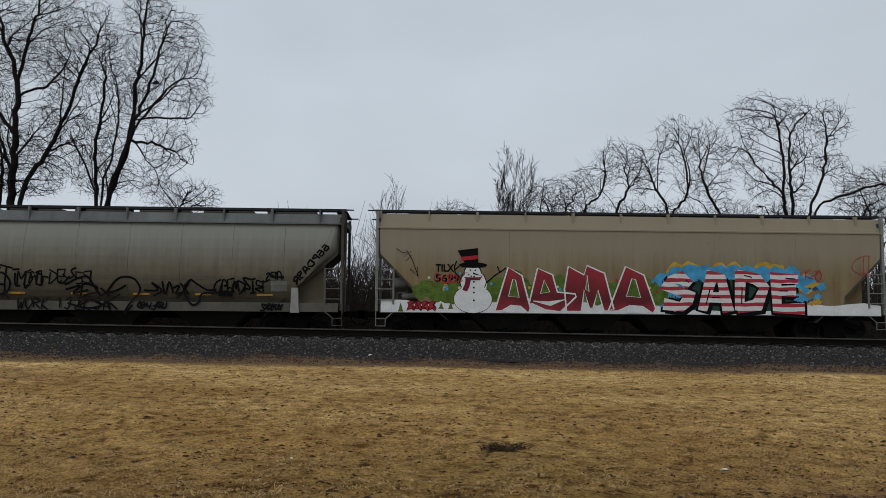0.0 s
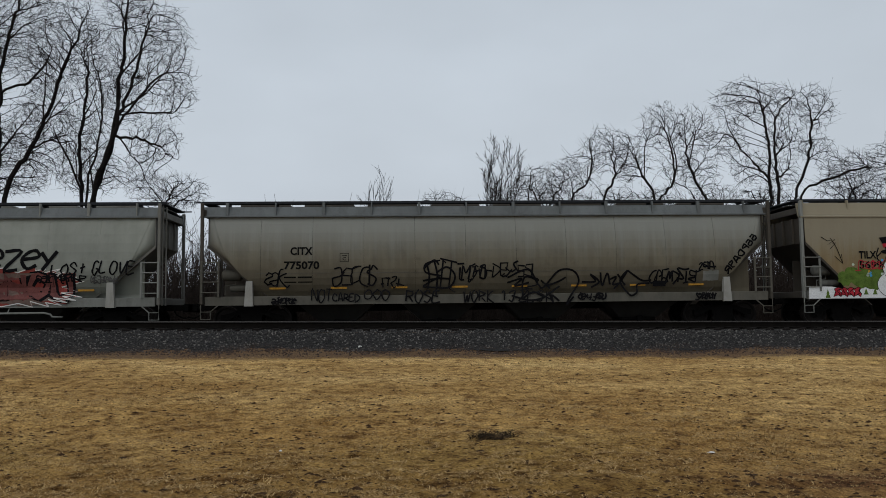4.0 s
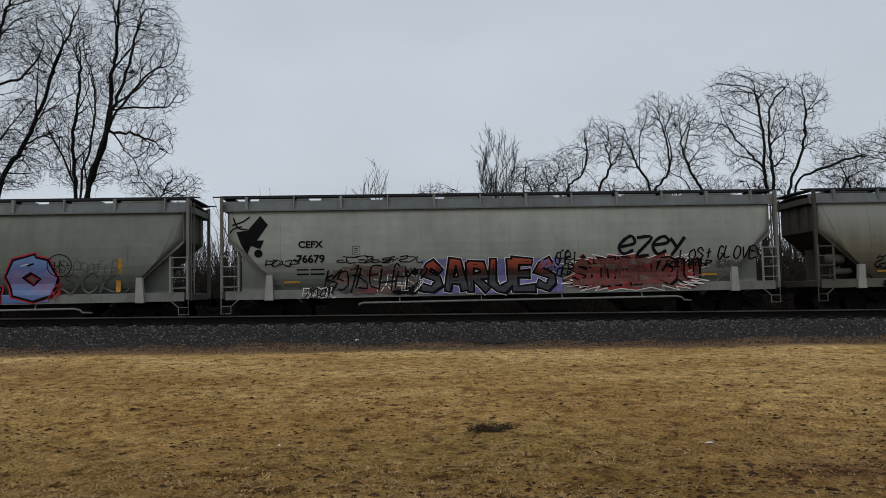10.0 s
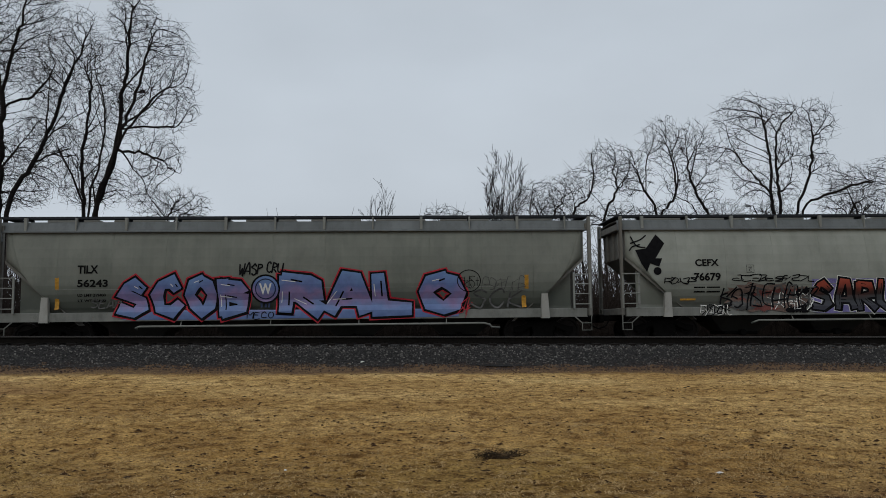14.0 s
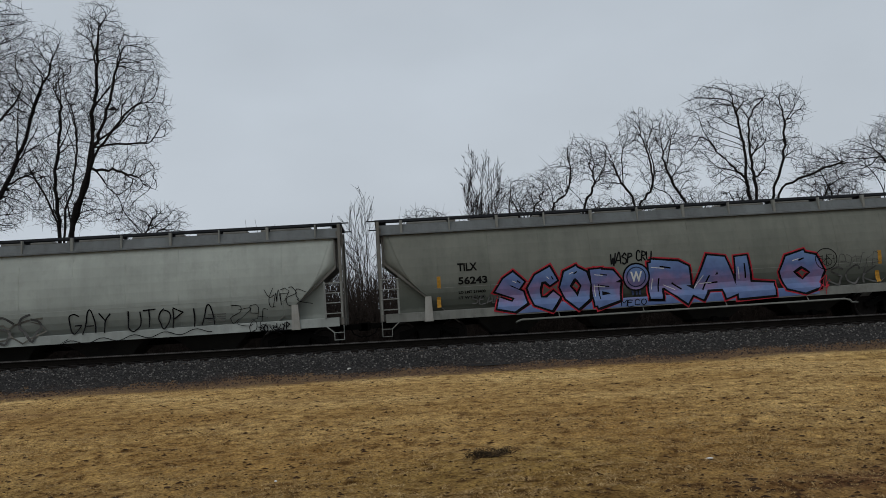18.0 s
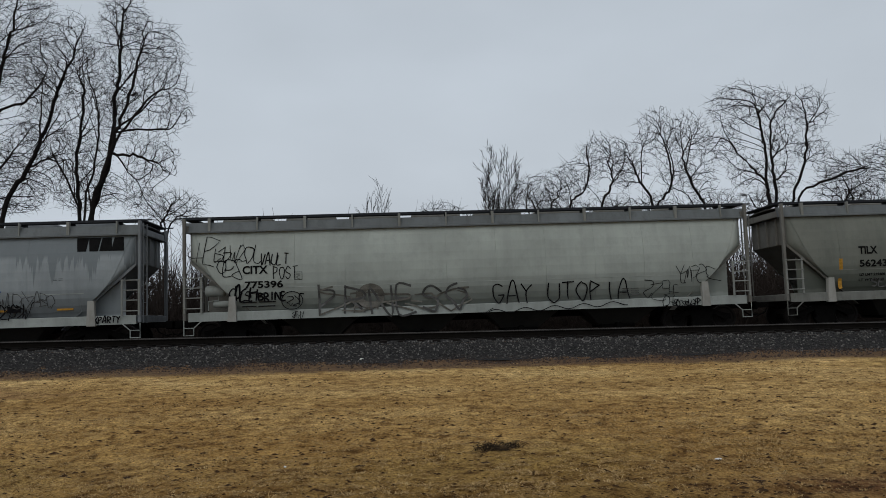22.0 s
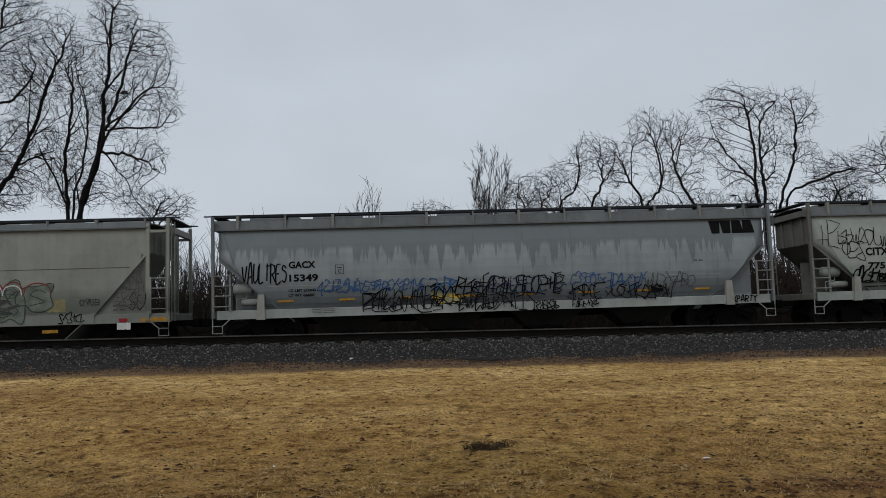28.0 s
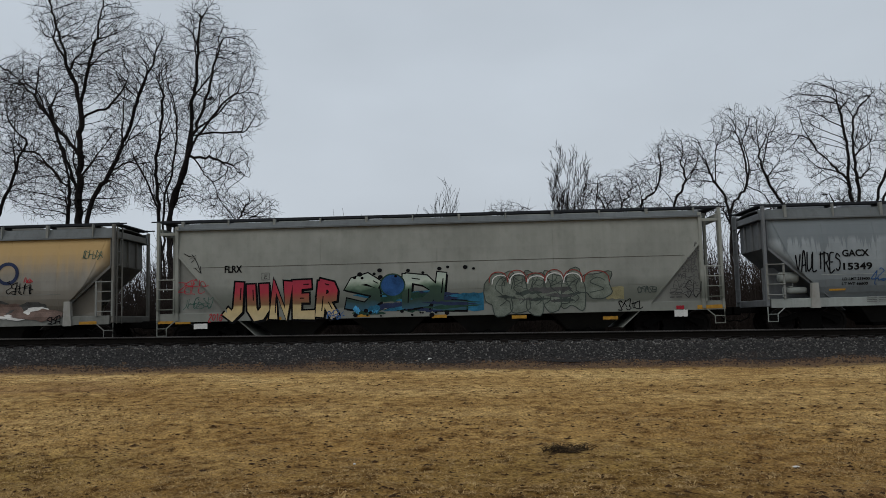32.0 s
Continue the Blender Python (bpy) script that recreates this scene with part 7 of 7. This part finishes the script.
def woods():
    tall = "tall bare leafless tree with dark upswept branches"
    crooked = "mid-size bare spreading tree with crooked limbs"
    low = "low bare tree with dense fine twigs"
    # the tall group
    crown_tree(50, (((-24.6, 9.1), (-24.5, 12.5), (-24.4, 15.8), (-25.2, 18.8), (-25.8, 21.3), (-26.3, 23.4)), ((-24.4, 15.8), (-23.5, 18.4), (-22.8, 20.4), (-22.2, 22.5)),
                    ((-24.5, 12.5), (-26.3, 15.0), (-28.3, 17.5), (-29.8, 18.7)), ((-24.2, 14.7), (-22.2, 15.7), (-21.1, 16.2)), ((-24.6, 10.3), (-25.6, 12.6), (-26.8, 15.9))),
               ((-26.1, 21.9, 1.9, 2.3), (-22.7, 21.1, 1.8, 2.4), (-24.6, 18.4, 2.6, 2.1), (-28.7, 17.1, 1.8, 2.6), (-26.6, 15.4, 2.0, 2.3), (-22.3, 16.4, 1.5, 1.6), (-25.0, 12.0, 2.4, 1.8), (-23.2, 13.2, 1.4, 1.8), (-24.0, 9.9, 2.2, 1.2)), 3, tall, shift=0.2)
    crown_tree(49, (((-23.8, 9.0), (-22.5, 11.6), (-21.5, 14.2), (-20.9, 16.4), (-20.0, 19.0), (-19.4, 20.6)), ((-21.5, 13.1), (-20.0, 14.6), (-18.7, 16.3)), ((-22.4, 11.6), (-20.6, 12.5))),
               ((-21.0, 17.4, 1.6, 2.5), (-19.8, 19.0, 1.3, 2.2), (-21.3, 13.9, 1.6, 1.9), (-21.4, 11.0, 1.8, 1.5)), 5, "leaning bare tree with a slanted dark trunk", shift=0.2)
    crown_tree(50, (((-19.1, 8.8), (-18.3, 12.2), (-18.1, 14.8), (-18.7, 17.8), (-19.1, 20.1)), ((-18.8, 8.8), (-17.9, 11.9), (-17.5, 15.5), (-17.2, 18.8), (-17.0, 22.0)),
                    ((-18.6, 8.8), (-17.3, 12.9), (-16.1, 16.2), (-15.3, 19.5)), ((-17.1, 13.1), (-15.3, 15.5), (-13.4, 17.0)), ((-19.6, 8.9), (-19.8, 11.9), (-19.3, 15.6), (-19.8, 17.8)),
                    ((-19.7, 9.2), (-21.4, 12.9), (-21.8, 13.9)), ((-17.5, 12.2), (-15.7, 12.1), (-14.2, 11.2)), ((-17.1, 13.7), (-13.8, 13.9))),
               ((-17.0, 20.2, 1.6, 3.0), (-15.0, 18.5, 1.8, 2.5), (-14.3, 15.7, 1.5, 2.3), (-18.9, 16.7, 1.7, 3.2), (-15.4, 12.1, 1.7, 1.7), (-17.3, 15.5, 1.9, 2.5), (-19.4, 12.4, 1.8, 2.0), (-16.4, 10.2, 1.5, 1.3), (-19.2, 10.0, 2.0, 1.3)), 8, "tall bare tree of several upswept stems", shift=0.2)
    crown_tree(51, (((-26.3, 9.1), (-26.6, 11.8), (-27.6, 14.7), (-29.1, 17.9)), ((-26.5, 11.1), (-28.3, 13.2), (-29.7, 13.6))),
               ((-29.1, 17.5, 1.6, 2.4), (-28.6, 13.0, 1.9, 2.1), (-27.6, 10.2, 2.4, 1.6)), 6, "bare leaning tree with long side limbs", density=17.0, shift=0.2)
    crown_tree(52, (((-31.4, 9.0), (-31.6, 13.0), (-31.0, 17.5)), ((-31.4, 9.0), (-30.4, 12.0), (-29.6, 14.5))), ((-31.4, 17.2, 2.2, 2.6), (-30.6, 12.6, 2.4, 2.4)), 14, tall, density=17.0, shift=0.2)
    crown_tree(52, (((-15.4, 7.6), (-14.9, 9.0), (-14.4, 9.8)), ((-15.4, 7.6), (-15.8, 9.4)), ((-14.9, 8.0), (-13.6, 9.2))), ((-14.4, 9.2, 2.0, 1.1), (-16.2, 9.4, 1.2, 1.3)), 11, low, shift=0.2)
    # low ones along the line
    tree(-1.2, 50, ((0.02, 0, 9.2, 0.06), (-0.03, 0, 8.6, 0.05)), 21, 2, "slender young bare sapling with thin twigs", name="sapling", spread_deg=22)
    crown_tree(52, (((2.8, 6.5), (2.7, 8.0), (2.4, 8.8)), ((2.8, 6.5), (3.4, 8.6))), ((2.8, 8.2, 1.9, 1.0),), 22, low, up=0.3)
    tree(5.6, 50, ((0.0, 0, 10.7, 0.07), (0.04, 0, 9.8, 0.05), (-0.04, 0, 9.6, 0.05), (0.06, 0, 8.8, 0.04)), 23, 3, "bare bushy tree with upright fine twigs", spread_deg=19, upward=0.4)
    crown_tree(51, (((9.0, 7.0), (8.9, 8.6), (8.6, 9.6)), ((9.0, 7.0), (9.9, 8.8), (10.5, 9.9)), ((9.0, 7.0), (8.0, 8.6))), ((9.0, 9.4, 1.9, 1.3), (10.3, 9.9, 1.2, 1.2)), 24, low)
    crown_tree(50, (((12.8, 8.2), (13.6, 9.9), (13.2, 11.5)), ((11.0, 8.4), (11.9, 9.5), (12.5, 10.6)), ((13.4, 9.6), (14.3, 10.8))), ((13.1, 11.5, 1.6, 1.5), (11.2, 10.2, 1.3, 1.3), (14.2, 10.6, 1.0, 1.2)), 25, crooked)
    crown_tree(50, (((16.5, 8.2), (17.7, 9.8), (17.6, 12.2), (16.9, 14.1)), ((16.1, 8.2), (15.2, 10.2), (14.7, 11.7)), ((18.9, 8.4), (17.8, 9.6)), ((17.6, 12.0), (18.4, 13.4))),
               ((16.8, 13.0, 1.5, 1.7), (14.8, 11.0, 1.3, 1.7), (17.7, 10.4, 1.2, 1.3)), 26, crooked)
    crown_tree(51, (((20.1, 8.2), (19.7, 9.3), (19.0, 11.2), (18.9, 12.7)), ((19.0, 12.1), (20.0, 13.9)), ((19.4, 10.2), (18.2, 11.6))), ((19.2, 12.9, 1.4, 1.7), (19.6, 10.2, 1.3, 1.3)), 27, crooked)
    crown_tree(50, (((23.2, 8.2), (23.0, 9.8), (22.8, 11.7), (22.2, 13.9), (21.7, 15.6)), ((23.0, 9.5), (21.4, 10.8), (20.2, 12.2)), ((22.2, 13.5), (23.5, 14.9))),
               ((21.9, 14.6, 1.8, 1.5), (20.9, 12.1, 1.5, 1.3), (22.3, 10.4, 1.2, 1.3)), 28, "tall bare tree with a crooked dark stem", density=38.0)
    crown_tree(49.5, (((23.8, 8.2), (23.7, 10.6), (23.7, 13.4), (25.0, 14.9)), ((23.7, 10.9), (24.9, 12.2)), ((23.7, 9.6), (24.8, 10.4))), ((24.3, 14.3, 1.4, 1.5), (24.5, 12.1, 1.3, 1.3), (24.2, 9.9, 1.3, 1.1)), 41, "tall bare tree with crooked twin limbs", density=38.0)
    crown_tree(50, (((25.1, 8.2), (26.1, 10.6), (26.5, 13.4), (26.2, 15.1)), ((26.5, 13.2), (27.7, 14.3)), ((25.3, 8.5), (27.5, 9.7), (29.9, 10.4))),
               ((26.8, 14.3, 1.3, 1.6), (26.9, 11.6, 1.2, 1.1), (28.8, 10.4, 1.8, 1.1)), 30, "bare tree with a long low side limb", density=38.0)
    for k, x in enumerate((10.6, 14.2, 17.6, 21.2, 25.0, 31.5)):
        crown_tree(53, (((x, 6.6), (x + 0.2, 8.0), (x + 0.5, 8.8)), ((x, 6.6), (x - 0.7, 8.4)), ((x, 6.6), (x + 1.2, 8.2))), ((x, 8.5, 1.9, 1.2), (x + 1.2, 8.3, 1.3, 1.0)), 60 + k, low, density=26.0)
    crown_tree(52, (((29.6, 7.6), (29.4, 9.0), (28.8, 10.0)), ((29.6, 7.6), (30.6, 9.4))), ((29.4, 9.4, 1.7, 1.2), (31.2, 9.4, 1.3, 1.1)), 31, low)
    crown_tree(51, (((34.3, 8.1), (33.5, 9.4), (32.2, 10.9)), ((34.3, 8.3), (34.8, 11.3)), ((34.3, 8.3), (35.9, 10.6))), ((32.3, 10.9, 1.7, 1.6), (34.5, 12.0, 1.7, 1.9), (36.3, 10.9, 1.6, 1.7)), 32, "bare tree with dense rounded crown", density=38.0)
    for k in range(12):
        brush(-36 + 6 * k, -30 + 6 * k, 33.0, 41, 330, 1.4, 4.4, 50 + k)
        brush(-36 + 6 * k, -30 + 6 * k, 36.0, 44, 900, 1.8, 5.0, 250 + k, "thicket", 3, 1.5, 1, "dense thicket of brown leafless stems")
        brush(-36 + 6 * k, -30 + 6 * k, 38, 47, 150, 3.5, 6.8, 150 + k, thick=1.3)
    for k in range(4):
        brush(-40 + 20 * k, -20 + 20 * k, 56, 70, 500, 2.5, 4.6, 80 + k, "far_thicket", 3, 3.0, 2, "far dark thicket of bare stems")
    bm = fresh()
    box(bm, -90, 90, 31.6, 90, 0.0, 0.215)
    tagged(new("forest_floor", mesh_of("forest_floor", bm, LITTER)), "dark brown leaf litter under the brushwood", "forest floor", kind="structure")


woods()

# ---- loose stones of the bed and tufts in the lawn ----


def stones():
    rng = random.Random(9)
    verts, faces = [], []
    corner = ((1, 0, 0), (-1, 0, 0), (0, 1, 0), (0, -1, 0), (0, 0, 1), (0, 0, -1))
    tri = ((0, 2, 4), (2, 1, 4), (1, 3, 4), (3, 0, 4), (2, 0, 5), (1, 2, 5), (3, 1, 5), (0, 3, 5))
    for k in range(44000):
        x = rng.uniform(-21, 24)
        y = rng.uniform(22.15, 24.4) if k % 12 else rng.uniform(21.7, 22.4)
        ragged = 22.45 + 0.25 * noise.noise((x * 0.5, 0.3, 0)) + 0.1 * noise.noise((x * 2.0, 2.3, 0))
        if y < ragged and rng.random() < 0.85:
            continue
        r = rng.uniform(0.015, 0.040)
        z = ground_height(x, y) + r * 0.3
        base = len(verts)
        turn = Euler((rng.uniform(0, 6.3), rng.uniform(0, 6.3), rng.uniform(0, 6.3))).to_matrix()
        for c in corner:
            v = turn @ (Vector(c) * r * rng.uniform(0.6, 1.25))
            verts.append((x + v.x, y + v.y, z + v.z))
        faces += [tuple(base + i for i in t) for t in tri]
    me = bpy.data.meshes.new("ballast_stones")
    me.from_pydata(verts, [], faces)
    me.materials.append(STONE)
    tagged(new("ballast_stones", me), "dark grey crushed stone of the track bed", "gravel", kind="stuff")
    # the bed under them
    bm = fresh()
    xs = spread(((-120, -22, 14), (-22, 25, 0.5), (25, 120, 14)))
    ys = (22.6, 22.8, 23.1, 23.5, 23.9, 24.3, 25.2, 26.3, 26.8, 27.3, 27.9, 28.6, 29.5, 30.5, 31.4)
    rows = [[bm.verts.new((x, y + (0.22 * noise.noise((x * 0.5, 0.3, 0)) if y < 22.7 else 0), ground_height(x, y) + (0.012 if y > 22.7 else 0.002))) for x in xs] for y in ys]
    for p, q in zip(rows, rows[1:]):
        for k in range(len(xs) - 1):
            bm.faces.new((p[k], p[k + 1], q[k + 1], q[k]))
    ob = new("track_bed", mesh_of("track_bed", bm, STONE_BED))
    tagged(ob, "bed of dark crushed stone under the tracks, with shade between stones in its colour", "track bed", kind="structure")


stones()


def tuft_material():
    m, n, l, b = shader("dry_grass_blades", rough=0.9)
    g = n.new("ShaderNodeNewGeometry")
    c = ramp_node(n, l, g.outputs["Random Per Island"], (0.0, (0.21, 0.125, 0.045)), (0.3, (0.33, 0.205, 0.075)), (0.75, (0.44, 0.29, 0.115)), (1.0, (0.52, 0.37, 0.17)))
    l.new(c, b.inputs["Base Color"])
    return m


def tufts():
    """Blades of dry grass that stand up out of the lawn, thicker towards the lens's side."""
    rng = random.Random(12)
    verts, faces = [], []
    for y0, y1, half, count in ((6.0, 9.5, 7.5, 30000), (9.5, 14.0, 10.5, 28000), (14.0, 21.7, 15.0, 24000)):
        for k in range(count):
            x, y = rng.uniform(-half, half + 1.5), rng.uniform(y0, y1)
            if noise.noise((x * 0.9, y * 1.3, 7)) < rng.uniform(-0.55, 0.15):
                continue
            z = ground_height(x, y) - 0.005
            h = rng.uniform(0.008, 0.024) * (1 + 0.5 * noise.noise((x * 0.4, y * 0.4, 1)))
            for j in range(3):
                a = rng.uniform(0, 2 * math.pi)
                lean = rng.uniform(0.8, 2.2) * h
                w = rng.uniform(0.0025, 0.0045) * (1 + y / 20)
                bx, by = x + rng.uniform(-0.025, 0.025), y + rng.uniform(-0.025, 0.025)
                base = len(verts)
                verts += [(bx - w * math.sin(a), by + w * math.cos(a), z), (bx + w * math.sin(a), by - w * math.cos(a), z), (bx + lean * math.cos(a), by + lean * math.sin(a), z + h)]
                faces.append((base, base + 1, base + 2))
    me = bpy.data.meshes.new("grass_blades")
    me.from_pydata(verts, [], faces)
    me.materials.append(tuft_material())
    tagged(new("grass_blades", me), "short dry tan grass blades of the lawn", "grass", kind="stuff")


tufts()


def clumps():
    """Matted clumps of pale dead grass that lean over one another, with darker hollows left between them."""
    rng = random.Random(21)
    verts, faces = [], []
    for y0, y1, count, blades in ((6.0, 8.5, 2200, 12), (8.5, 12.0, 3000, 10), (12.0, 17.0, 3000, 8), (17.0, 22.0, 1600, 6)):
        for k in range(count):
            y = rng.uniform(y0, y1)
            x = rng.uniform(-0.62 * y - 0.6, 0.66 * y + 0.6)
            bare = noise.noise((x * 1.1, y * 1.7, 7)) + 0.6 * noise.noise((x * 0.35, y * 0.5, 2))
            if bare < rng.uniform(-0.5, 0.05):
                continue
            z = ground_height(x, y) - 0.006
            size = rng.uniform(0.03, 0.065) * (1 + 0.5 * noise.noise((x * 0.5, y * 0.5, 4)))
            turn = rng.uniform(0, 6.28)
            for j in range(blades):
                a = turn + rng.gauss(0, 0.9)
                w = size * 0.05 * (1 + y / 12)
                bx, by = x + rng.gauss(0, size * 0.5), y + rng.gauss(0, size * 0.5)
                h, lean = size * rng.uniform(0.12, 0.32), size * rng.uniform(0.7, 1.5)
                base = len(verts)
                c, d = math.cos(a), math.sin(a)
                verts += [(bx - w * d, by + w * c, z), (bx + w * d, by - w * c, z), (bx + lean * 0.55 * c + w * d * 0.7, by + lean * 0.55 * d - w * c * 0.7, z + h),
                          (bx + lean * 0.55 * c - w * d * 0.7, by + lean * 0.55 * d + w * c * 0.7, z + h), (bx + lean * c, by + lean * d, z + h * 0.75)]
                faces += [(base, base + 1, base + 2, base + 3), (base + 3, base + 2, base + 4)]
    me = bpy.data.meshes.new("grass_clumps")
    me.from_pydata(verts, [], faces)
    me.materials.append(bpy.data.materials["dry_grass_blades"])
    tagged(new("grass_clumps", me), "matted pale clumps of dead grass", "grass", kind="stuff")


clumps()

# ---- small things on the lawn and along the line ----
WEED = plain("dark_withered_weed", (0.034, 0.024, 0.015), 0.95, 0, 0.4, 20.0)
PAPER = plain("white_litter", (0.75, 0.75, 0.72), 0.8, 0, 0.08, 20.0)
SOIL = plain("dark_bare_soil", (0.05, 0.027, 0.013), 0.95, 0, 0.4, 12.0)
HUMUS = plain("matted_brown_thatch", (0.12, 0.075, 0.035), 0.95, 0, 0.6, 30.0)


def weed_patch(x, y, rx, ry, seed):
    """A withered clump: many thin bent stalks over a dark mat."""
    rng = random.Random(seed)
    t = tagged(thing("weed_clump", pose(x, y, ground_height(x, y))), "dark withered weed clump lying in the lawn", "weeds")
    bm = fresh()
    rim = [bm.verts.new((rx * math.cos(a) * rng.uniform(0.35, 1.0), ry * math.sin(a) * rng.uniform(0.35, 1.0), ground_height(x + rx * math.cos(a), y + ry * math.sin(a)) - ground_height(x, y) + 0.004)) for a in (2 * math.pi * k / 18 for k in range(18))]
    mid = bm.verts.new((0, 0, 0.05))
    for k in range(18):
        bm.faces.new((rim[k], rim[(k + 1) % 18], mid))
    part("mat", bm, HUMUS, t)
    out = []
    for k in range(190):
        a, r = rng.uniform(0, 6.28), math.sqrt(rng.random())
        p = Vector((rx * r * math.cos(a), ry * r * math.sin(a), 0.0))
        h = rng.uniform(0.02, 0.09)
        d = Vector((rng.gauss(0, 0.8), rng.gauss(0, 0.8), 1)).normalized()
        q = p + d * h
        out.append(([p, q, q + Vector((rng.gauss(0, 0.06), rng.gauss(0, 0.06), rng.uniform(-0.03, 0.03)))], [0.0035, 0.003, 0.002]))
    tagged(part("withered_growth", tubes_mesh("withered_growth", out, 3, WEED), None, t), kind="stuff")


weed_patch(1.07, 9.34, 0.28, 0.14, 5)


def scrap(name, x, y, w, d, h, mat, label, category, seed):
    """A crumpled flat scrap or a clod."""
    rng = random.Random(seed)
    bm = fresh()
    bmesh.ops.create_icosphere(bm, subdivisions=2, radius=1.0)
    for v in bm.verts:
        k = 1 + 0.35 * noise.noise(v.co * 1.7 + Vector((seed, 0, 0)))
        v.co = Vector((v.co.x * w * k, v.co.y * d * k, v.co.z * h * k))
    ob = new(name, mesh_of(name, bm, mat))
    ob.matrix_basis = pose(x, y, ground_height(x, y) + h * 0.55, rng.uniform(-8, 8), rng.uniform(-8, 8), rng.uniform(0, 180))
    return tagged(ob, label, category)


scrap("paper_scrap", 3.22, 8.32, 0.042, 0.022, 0.01, PAPER, "small white paper scrap lying on the lawn", "litter", 1)
scrap("paper_scrap", -1.29, 8.9, 0.015, 0.02, 0.01, PAPER, "tiny white paper scrap lying on the lawn", "litter", 2)
scrap("soil_clod", -2.87, 8.63, 0.049, 0.034, 0.011, SOIL, "dark clod of bare soil in the dry lawn", "soil", 10)
scrap("soil_clod", -2.05, 13.13, 0.035, 0.024, 0.008, SOIL, "dark clod of bare soil in the dry lawn", "soil", 11)
scrap("soil_clod", -2.42, 8.9, 0.049, 0.034, 0.011, SOIL, "dark clod of bare soil in the dry lawn", "soil", 12)
scrap("soil_clod", -0.97, 8.69, 0.035, 0.024, 0.008, SOIL, "dark clod of bare soil in the dry lawn", "soil", 13)
scrap("soil_clod", 4.71, 9.27, 0.042, 0.029, 0.009, SOIL, "dark clod of bare soil in the dry lawn", "soil", 14)
scrap("soil_clod", 3.44, 6.33, 0.063, 0.043, 0.014, SOIL, "dark clod of bare soil in the dry lawn", "soil", 15)
scrap("soil_clod", 3.22, 6.27, 0.049, 0.034, 0.011, SOIL, "dark clod of bare soil in the dry lawn", "soil", 16)
scrap("soil_clod", -1.28, 7.3, 0.032, 0.022, 0.007, SOIL, "dark clod of bare soil in the dry lawn", "soil", 17)
scrap("pale_stone", -1.15, 22.85, 0.055, 0.045, 0.03, WHITE, "pale stone among the dark track ballast", "stone", 30)


def soil_specks():
    """Clods and dead leaves strewn over the lawn, too many to count."""
    rng = random.Random(31)
    verts, faces = [], []
    for k in range(7000):
        y = 6.2 + 15.5 * rng.random() ** 1.3
        x = rng.uniform(-0.62 * y - 1, 0.66 * y + 1)
        if noise.noise((x * 0.5, y * 0.7, 9)) < rng.uniform(-0.5, 0.35):
            continue
        r = rng.uniform(0.009, 0.022) * (1.9 if rng.random() < 0.16 else 1.0)
        z = ground_height(x, y) + 0.004
        base = len(verts)
        n = 6
        top = rng.uniform(0.2, 0.6) * r
        for j in range(n):
            a = 2 * math.pi * j / n
            q = r * rng.uniform(0.6, 1.3)
            verts.append((x + q * 1.5 * math.cos(a), y + q * math.sin(a), z - 0.004))
        verts.append((x, y, z + top))
        faces += [(base + j, base + (j + 1) % n, base + n) for j in range(n)]
    me = bpy.data.meshes.new("soil_clods")
    me.from_pydata(verts, [], faces)
    me.materials.append(SOIL)
    tagged(new("soil_clods", me), "dark soil clods and leaf bits strewn on the lawn", "soil", kind="stuff")


soil_specks()

# ---- what moves ----


def motions():
    for car in cars:
        x0 = car.matrix_basis.translation.x
        walk(car, [(t, pose(x0 + s, FAR_Y, FAR_RAIL)) for t, s in RUN])
    times, gone = [t for t, s in RUN], [s for t, s in RUN]
    steps = [0.15 * k for k in range(214)] + [32.0]
    turns = [(t, math.degrees(np.interp(t, times, gone) / 0.457)) for t in steps]
    for w, dx in wheels:
        walk(w, [(t, pose(dx, 0, 0.457, 0, a, 0)) for t, a in turns])


motions()
